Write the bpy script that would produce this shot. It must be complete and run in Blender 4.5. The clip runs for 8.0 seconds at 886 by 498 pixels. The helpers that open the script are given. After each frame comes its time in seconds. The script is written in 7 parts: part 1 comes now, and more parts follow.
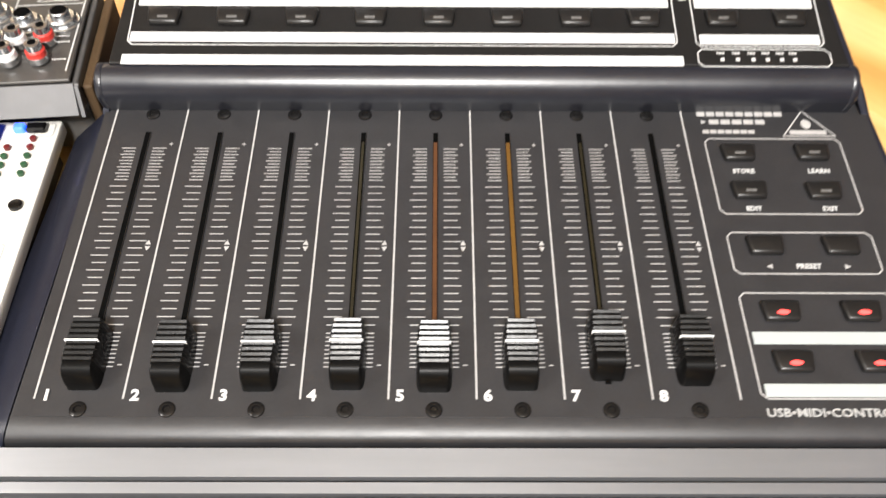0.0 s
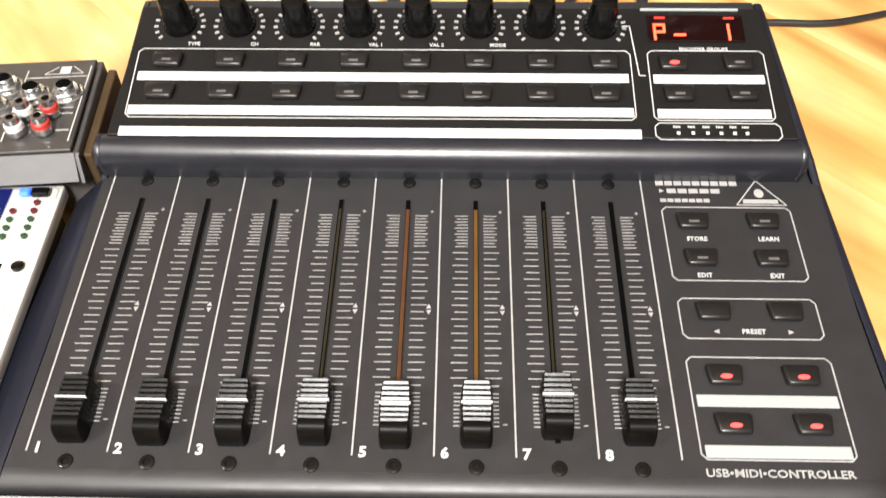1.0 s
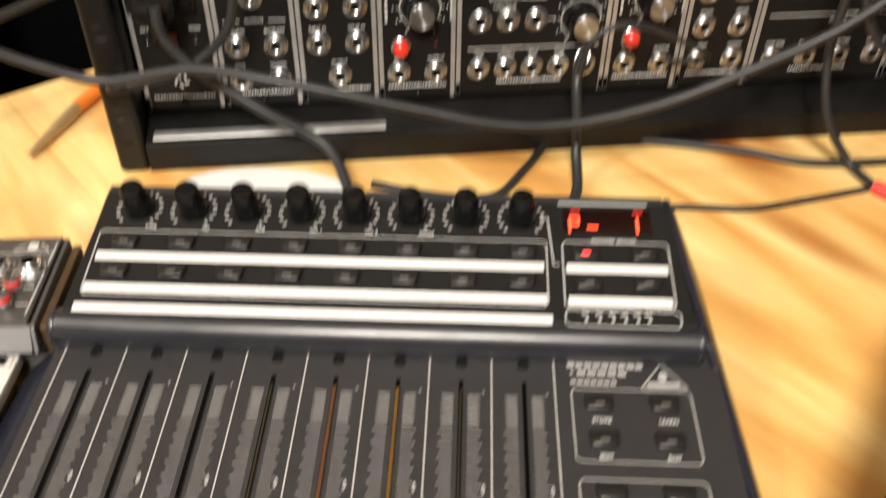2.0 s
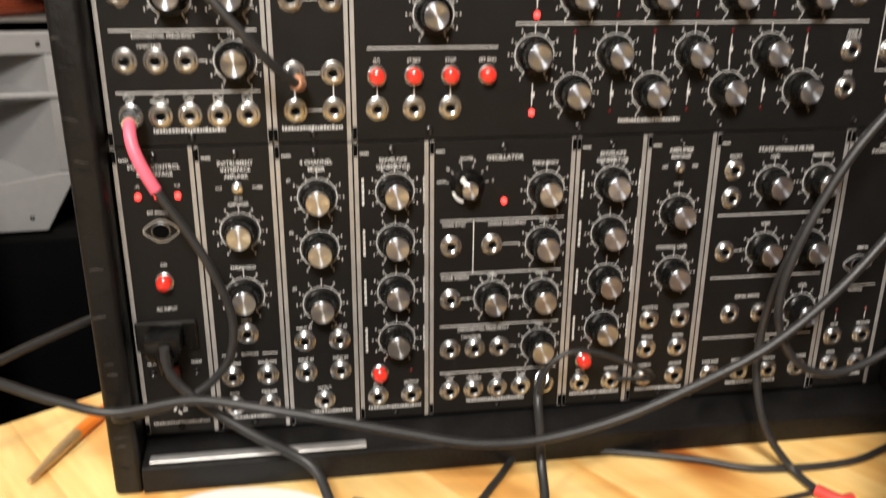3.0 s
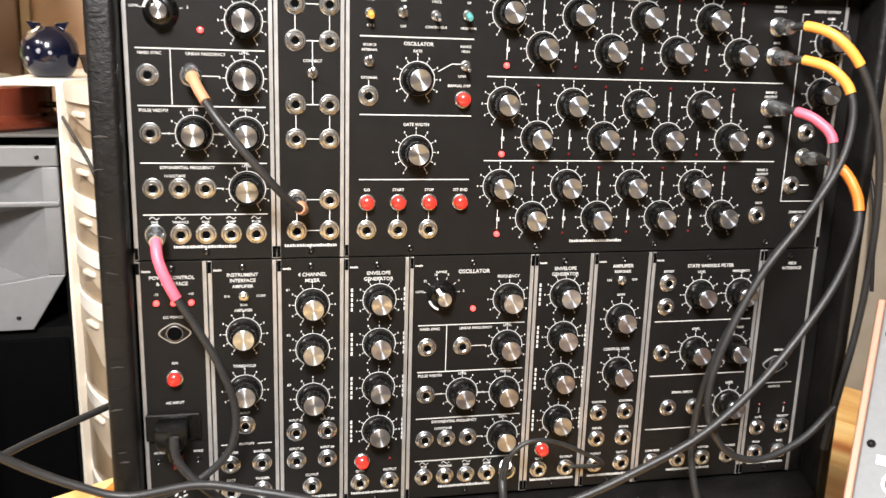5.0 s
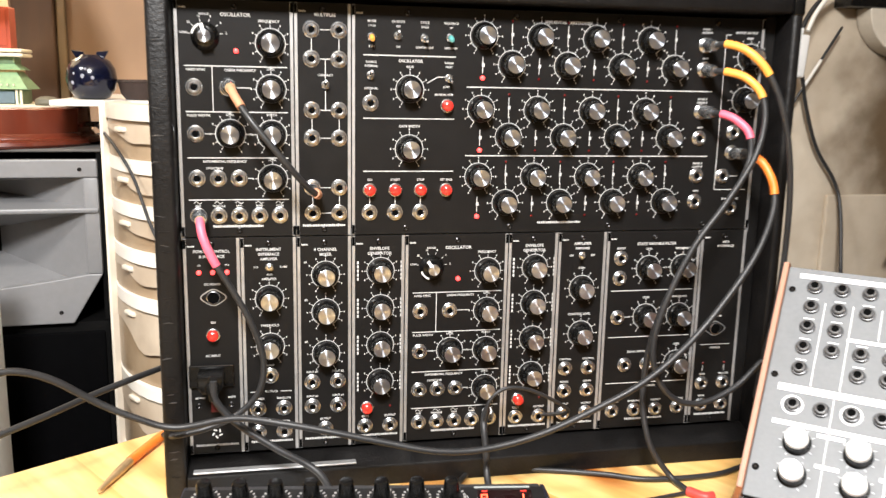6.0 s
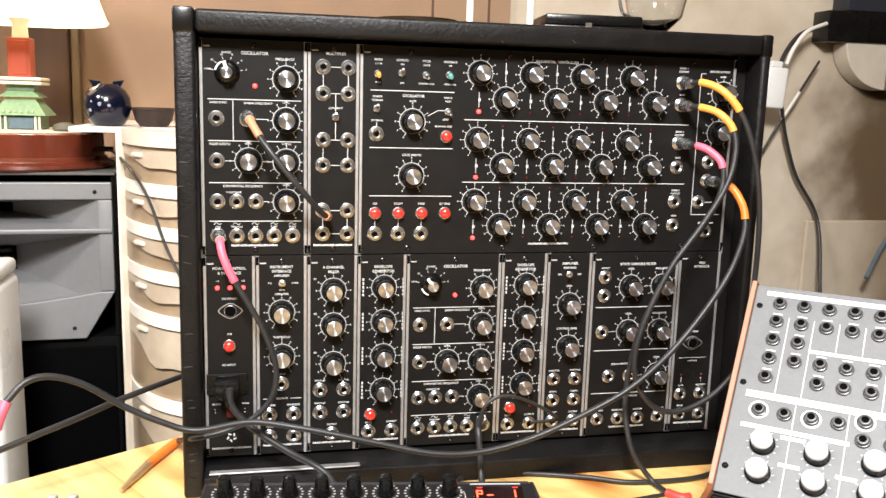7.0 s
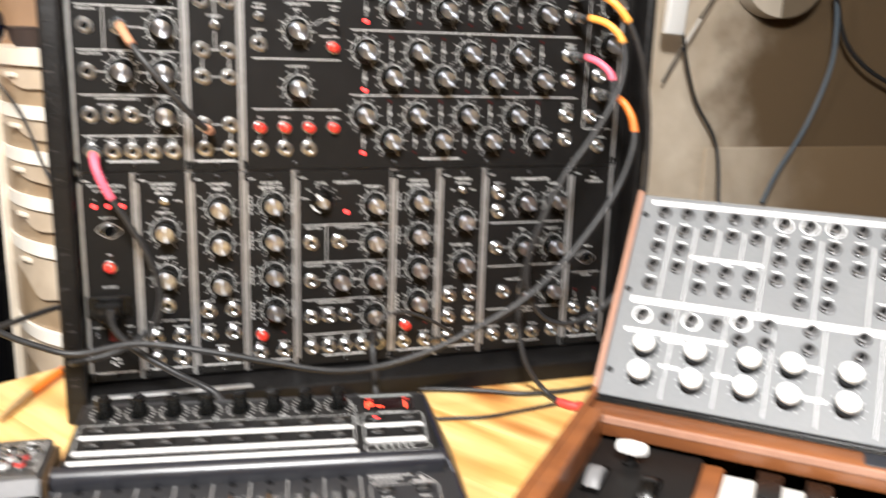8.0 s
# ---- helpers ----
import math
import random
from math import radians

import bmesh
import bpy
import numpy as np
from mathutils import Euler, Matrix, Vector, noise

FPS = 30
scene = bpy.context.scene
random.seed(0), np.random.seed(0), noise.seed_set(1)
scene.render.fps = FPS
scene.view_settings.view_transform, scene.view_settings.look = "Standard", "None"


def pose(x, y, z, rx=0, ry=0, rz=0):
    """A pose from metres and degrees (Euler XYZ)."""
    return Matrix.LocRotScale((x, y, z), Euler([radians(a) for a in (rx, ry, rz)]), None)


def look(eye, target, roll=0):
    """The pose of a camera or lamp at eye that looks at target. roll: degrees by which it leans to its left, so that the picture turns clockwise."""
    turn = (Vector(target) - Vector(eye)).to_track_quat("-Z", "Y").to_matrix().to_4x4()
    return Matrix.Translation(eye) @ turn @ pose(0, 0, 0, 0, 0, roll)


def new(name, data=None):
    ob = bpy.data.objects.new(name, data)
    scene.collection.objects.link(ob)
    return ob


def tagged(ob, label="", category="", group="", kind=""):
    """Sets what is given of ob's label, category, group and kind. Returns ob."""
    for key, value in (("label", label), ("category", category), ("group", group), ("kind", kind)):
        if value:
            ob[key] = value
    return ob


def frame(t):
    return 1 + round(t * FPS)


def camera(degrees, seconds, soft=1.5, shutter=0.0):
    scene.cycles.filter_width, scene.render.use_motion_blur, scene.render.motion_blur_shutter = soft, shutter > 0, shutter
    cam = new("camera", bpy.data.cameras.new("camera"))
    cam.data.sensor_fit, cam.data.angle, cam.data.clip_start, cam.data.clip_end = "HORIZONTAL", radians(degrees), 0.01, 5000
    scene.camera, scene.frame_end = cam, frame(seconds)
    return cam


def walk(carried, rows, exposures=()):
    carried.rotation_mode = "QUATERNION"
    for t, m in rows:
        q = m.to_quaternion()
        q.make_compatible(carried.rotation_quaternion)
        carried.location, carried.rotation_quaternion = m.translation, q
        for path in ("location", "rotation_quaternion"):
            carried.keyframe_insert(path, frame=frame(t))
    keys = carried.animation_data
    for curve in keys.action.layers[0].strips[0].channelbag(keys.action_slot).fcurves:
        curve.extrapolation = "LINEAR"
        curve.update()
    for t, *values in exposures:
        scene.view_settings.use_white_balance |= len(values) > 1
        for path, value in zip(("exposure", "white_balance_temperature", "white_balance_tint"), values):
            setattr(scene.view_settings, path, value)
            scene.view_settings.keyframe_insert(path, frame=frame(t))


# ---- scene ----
cam = camera(54.9, 8.0, soft=1.4, shutter=0.7)
# time, eye, target, roll
PATH = [
    (0, (0.0870, -0.5210, 1.0342), (0.2951, 0.7291, -0.5130), 1.14),
    (0.5, (0.0976, -0.5338, 1.0456), (0.2956, 0.7752, -0.4535), 1.80),
    (1, (0.1080, -0.5282, 1.0611), (0.2734, 0.7811, -0.4417), -0.14),
    (1.2, (0.1120, -0.5272, 1.0661), (0.2717, 0.7923, -0.4283), -0.40),
    (2.3, (0.1487, -0.5484, 1.1197), (0.3575, 1.0916, -0.0059), 1.29),
    (2.5, (0.1421, -0.5555, 1.1351), (0.3706, 1.1596, 0.1319), 1.44),
    (3, (0.1361, -0.5864, 1.1453), (0.4218, 1.2716, 0.4626), 0.40),
    (3.5, (0.136, -0.596, 1.175), (0.415, 1.284, 0.55), 1.3),
    (4, (0.131, -0.612, 1.18), (0.457, 1.284, 0.635), 2.3),
    (4.5, (0.12, -0.627, 1.193), (0.476, 1.27, 0.669), 2.1),
    (4.7, (0.105, -0.642, 1.185), (0.518, 1.252, 0.692), 2.0),
    (5.8, (0.094, -0.799, 1.174), (0.464, 1.123, 0.765), 1.0),
    (6, (0.0827, -0.8339, 1.1652), (0.4796, 1.0875, 0.7768), 1.18),
    (6.5, (0.072, -0.888, 1.173), (0.48, 1.037, 0.817), 1.2),
    (7, (0.06, -0.906, 1.174), (0.477, 1.022, 0.841), 1.6),
    (7.5, (0.062, -0.899, 1.168), (0.553, 1.002, 0.785), 2.2),
    (7.7, (0.067, -0.896, 1.163), (0.589, 0.988, 0.741), 2.0),
    (8, (0.0925, -0.9070, 1.1450), (0.6870, 0.9460, 0.6825), 1.75),
]
# seconds, stops, kelvin, tint: the phone darkens and warms its picture as it tilts up
EXPOSURES = [(0.0, -0.12, 6350, 10), (1.2, -0.17, 6450, 10), (2.1, -0.58, 7000, 10), (2.6, -0.76, 7050, 10), (3.0, -0.50, 6750, 10), (3.4, 0.05, 6300, 10), (4.5, 0.12, 6250, 10), (6.5, 0.10, 6250, 10), (8.0, 0.02, 6250, 10)]
walk(cam, [(t, look(eye, target, roll)) for t, eye, target, roll in PATH], EXPOSURES)

# ---- light ----
world = bpy.data.worlds.new("room_air")
scene.world = world
world.use_nodes = True
world.node_tree.nodes["Background"].inputs["Color"].default_value = (1.0, 0.93, 0.84, 1)
world.node_tree.nodes["Background"].inputs["Strength"].default_value = 0.04


def area_lamp(name, eye, target, size, watts, colour):
    data = bpy.data.lights.new(name, "AREA")
    data.shape, data.size, data.energy, data.color = "DISK", size, watts, colour
    ob = new(name, data)
    ob.matrix_world = look(eye, target)
    return ob


# main ceiling lamp, out of view, placed from the highlights on knobs and ribs
area_lamp("unseen_overhead_lamp", (-0.13, -1.45, 2.30), (0.25, 0.0, 0.95), 0.45, 102, (1.0, 0.965, 0.92))
# added fill without a known source, brightens the left side
area_lamp("unseen_overhead_lamp", (-1.3, -0.6, 2.38), (-0.4, 0.5, 0.8), 0.35, 38, (1.0, 0.95, 0.88))


# ---- materials ----
def mat(name, base, rough=0.5, metal=0.0, grain=0.0, scale=60.0, bump=0.0, second=None, spec=0.5, emit=None, emit_strength=0.0,
        stretch=(1, 1, 1), coat=0.0, alpha=None, transmit=0.0, per_piece=0.0, rough_var=0.08):
    m = bpy.data.materials.new(name)
    m.use_nodes = True
    nt = m.node_tree
    b = nt.nodes["Principled BSDF"]
    b.inputs["Base Color"].default_value = (*base, 1)
    b.inputs["Roughness"].default_value = rough
    b.inputs["Metallic"].default_value = metal
    b.inputs["Specular IOR Level"].default_value = spec
    b.inputs["Coat Weight"].default_value = coat
    b.inputs["Transmission Weight"].default_value = transmit
    if emit:
        b.inputs["Emission Color"].default_value = (*emit, 1)
        b.inputs["Emission Strength"].default_value = emit_strength
    if grain or bump or second:
        tc = nt.nodes.new("ShaderNodeTexCoord")
        mp = nt.nodes.new("ShaderNodeMapping")
        mp.inputs["Scale"].default_value = stretch
        nt.links.new(tc.outputs["Object"], mp.inputs["Vector"])
        n1 = nt.nodes.new("ShaderNodeTexNoise")
        n1.inputs["Scale"].default_value, n1.inputs["Detail"].default_value = scale, 8
        n2 = nt.nodes.new("ShaderNodeTexNoise")
        n2.inputs["Scale"].default_value, n2.inputs["Detail"].default_value = scale * 0.13, 4
        for n in (n1, n2):
            nt.links.new(mp.outputs["Vector"], n.inputs["Vector"])
        mix = nt.nodes.new("ShaderNodeMix")
        mix.data_type = "FLOAT"
        mix.inputs["Factor"].default_value = 0.5
        nt.links.new(n1.outputs["Fac"], mix.inputs[2])
        nt.links.new(n2.outputs["Fac"], mix.inputs[3])
        ramp = nt.nodes.new("ShaderNodeValToRGB")
        ramp.color_ramp.elements[0].position, ramp.color_ramp.elements[1].position = 0.33, 0.67
        lo = second if second else tuple(c * (1 - grain) for c in base)
        ramp.color_ramp.elements[0].color = (*lo, 1)
        ramp.color_ramp.elements[1].color = (*(min(1, c * (1 + grain * 0.5)) for c in base), 1)
        nt.links.new(mix.outputs[0], ramp.inputs["Fac"])
        colour = ramp.outputs["Color"]
        if per_piece:
            info = nt.nodes.new("ShaderNodeObjectInfo")
            mul = nt.nodes.new("ShaderNodeMapRange")
            mul.inputs["To Min"].default_value, mul.inputs["To Max"].default_value = 1 - per_piece, 1 + per_piece
            nt.links.new(info.outputs["Random"], mul.inputs["Value"])
            hs = nt.nodes.new("ShaderNodeHueSaturation")
            nt.links.new(mul.outputs["Result"], hs.inputs["Value"])
            nt.links.new(colour, hs.inputs["Color"])
            colour = hs.outputs["Color"]
        nt.links.new(colour, b.inputs["Base Color"])
        mr = nt.nodes.new("ShaderNodeMapRange")
        mr.inputs["To Min"].default_value, mr.inputs["To Max"].default_value = max(0.02, rough - rough_var), min(1, rough + rough_var)
        nt.links.new(n2.outputs["Fac"], mr.inputs["Value"])
        nt.links.new(mr.outputs["Result"], b.inputs["Roughness"])
        if bump:
            bp = nt.nodes.new("ShaderNodeBump")
            bp.inputs["Strength"].default_value, bp.inputs["Distance"].default_value = bump, 0.002
            nt.links.new(n1.outputs["Fac"], bp.inputs["Height"])
            nt.links.new(bp.outputs["Normal"], b.inputs["Normal"])
    return m


def pine_wood():
    """Varnished pine: pale boards with broad orange flames, faint rings and a few long knots."""
    m = mat("pine_wood", (0.62, 0.36, 0.13), 0.3)
    nt = m.node_tree
    b = nt.nodes["Principled BSDF"]

    def node(kind, **inputs):
        n = nt.nodes.new(kind)
        for key, value in inputs.items():
            n.inputs[key.replace("_", " ")].default_value = value
        return n

    def ramp(source, stops):
        r = nt.nodes.new("ShaderNodeValToRGB")
        e = r.color_ramp.elements
        e[0].position, e[0].color = stops[0][0], (*stops[0][1], 1)
        e[1].position, e[1].color = stops[-1][0], (*stops[-1][1], 1)
        for at, colour in stops[1:-1]:
            e.new(at).color = (*colour, 1)
        nt.links.new(source, r.inputs["Fac"])
        return r.outputs["Color"]

    def times(a, c, factor):
        mx = nt.nodes.new("ShaderNodeMix")
        mx.data_type, mx.blend_type = "RGBA", "MULTIPLY"
        mx.inputs["Factor"].default_value = factor
        nt.links.new(a, mx.inputs[6])
        nt.links.new(c, mx.inputs[7])
        return mx.outputs[2]
    tc = node("ShaderNodeTexCoord")
    info = node("ShaderNodeObjectInfo")
    comb = node("ShaderNodeCombineXYZ")
    for k in range(3):
        nt.links.new(info.outputs["Random"], comb.inputs[k])
    shift = nt.nodes.new("ShaderNodeVectorMath")
    shift.operation = "SCALE"
    shift.inputs["Scale"].default_value = 9.0
    nt.links.new(comb.outputs["Vector"], shift.inputs[0])
    add = nt.nodes.new("ShaderNodeVectorMath")
    nt.links.new(tc.outputs["Object"], add.inputs[0])
    nt.links.new(shift.outputs["Vector"], add.inputs[1])

    def mapped(scale):
        mp = nt.nodes.new("ShaderNodeMapping")
        mp.inputs["Scale"].default_value = scale
        nt.links.new(add.outputs["Vector"], mp.inputs["Vector"])
        return mp.outputs["Vector"]
    flame = node("ShaderNodeTexNoise", Scale=1.0, Detail=2.0, Distortion=1.1)
    nt.links.new(mapped((2.6, 10.0, 10.0)), flame.inputs["Vector"])
    rings = nt.nodes.new("ShaderNodeTexWave")
    rings.bands_direction = "Y"
    for key, value in (("Scale", 0.45), ("Distortion", 11.0), ("Detail", 2.0), ("Detail Scale", 0.6)):
        rings.inputs[key].default_value = value
    nt.links.new(mapped((1.4, 12.0, 12.0)), rings.inputs["Vector"])
    fine = node("ShaderNodeTexNoise", Scale=9.0, Detail=8.0)
    nt.links.new(mapped((1.6, 14.0, 14.0)), fine.inputs["Vector"])
    knots = node("ShaderNodeTexVoronoi", Scale=1.0)
    nt.links.new(mapped((3.0, 11.5, 0.001)), knots.inputs["Vector"])
    last = ramp(flame.outputs["Fac"], ((0.34, (0.90, 0.675, 0.305)), (0.50, (0.86, 0.595, 0.235)), (0.60, (0.78, 0.45, 0.145)), (0.74, (0.62, 0.295, 0.080))))
    last = times(last, ramp(rings.outputs["Fac"], ((0.15, (0.88, 0.76, 0.62)), (0.7, (1, 1, 1)))), 0.55)
    last = times(last, ramp(fine.outputs["Fac"], ((0.36, (0.90, 0.85, 0.79)), (0.58, (1, 1, 1)))), 0.7)
    last = times(last, ramp(knots.outputs["Distance"], ((0.03, (0.22, 0.085, 0.030)), (0.10, (0.52, 0.25, 0.10)), (0.24, (1, 1, 1)))), 0.9)
    tone = nt.nodes.new("ShaderNodeMapRange")
    tone.inputs["To Min"].default_value, tone.inputs["To Max"].default_value = 0.92, 1.06
    nt.links.new(info.outputs["Random"], tone.inputs["Value"])
    hs = nt.nodes.new("ShaderNodeHueSaturation")
    nt.links.new(tone.outputs["Result"], hs.inputs["Value"])
    nt.links.new(last, hs.inputs["Color"])
    nt.links.new(hs.outputs["Color"], b.inputs["Base Color"])
    bp = nt.nodes.new("ShaderNodeBump")
    bp.inputs["Strength"].default_value, bp.inputs["Distance"].default_value = 0.08, 0.001
    nt.links.new(fine.outputs["Fac"], bp.inputs["Height"])
    nt.links.new(bp.outputs["Normal"], b.inputs["Normal"])
    b.inputs["Coat Weight"].default_value = 0.25
    b.inputs["Coat Roughness"].default_value = 0.2
    return m


def plaster(name, near, far, shadow_tone):
    """Beige plaster, blotched, with the wall's soft shadow painted in brown between near and far."""
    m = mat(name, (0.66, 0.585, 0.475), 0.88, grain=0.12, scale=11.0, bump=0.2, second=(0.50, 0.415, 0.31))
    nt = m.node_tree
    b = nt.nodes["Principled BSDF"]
    unshaded = b.inputs["Base Color"].links[0].from_socket
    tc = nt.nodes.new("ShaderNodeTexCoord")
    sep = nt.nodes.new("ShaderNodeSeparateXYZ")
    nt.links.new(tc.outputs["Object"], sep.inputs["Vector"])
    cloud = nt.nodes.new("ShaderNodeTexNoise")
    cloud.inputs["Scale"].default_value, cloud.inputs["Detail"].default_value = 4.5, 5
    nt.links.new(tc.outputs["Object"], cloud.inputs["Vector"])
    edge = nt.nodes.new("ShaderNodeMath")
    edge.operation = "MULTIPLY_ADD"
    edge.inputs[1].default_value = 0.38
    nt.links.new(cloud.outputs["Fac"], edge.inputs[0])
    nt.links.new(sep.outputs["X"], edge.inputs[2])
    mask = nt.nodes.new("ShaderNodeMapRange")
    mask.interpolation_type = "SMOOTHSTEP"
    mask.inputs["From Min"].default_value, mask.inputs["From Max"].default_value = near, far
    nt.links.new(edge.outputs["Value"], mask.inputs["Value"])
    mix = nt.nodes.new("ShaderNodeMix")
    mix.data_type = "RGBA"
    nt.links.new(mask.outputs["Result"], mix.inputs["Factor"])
    nt.links.new(unshaded, mix.inputs[6])
    mix.inputs[7].default_value = (*shadow_tone, 1)
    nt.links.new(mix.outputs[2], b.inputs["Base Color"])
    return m


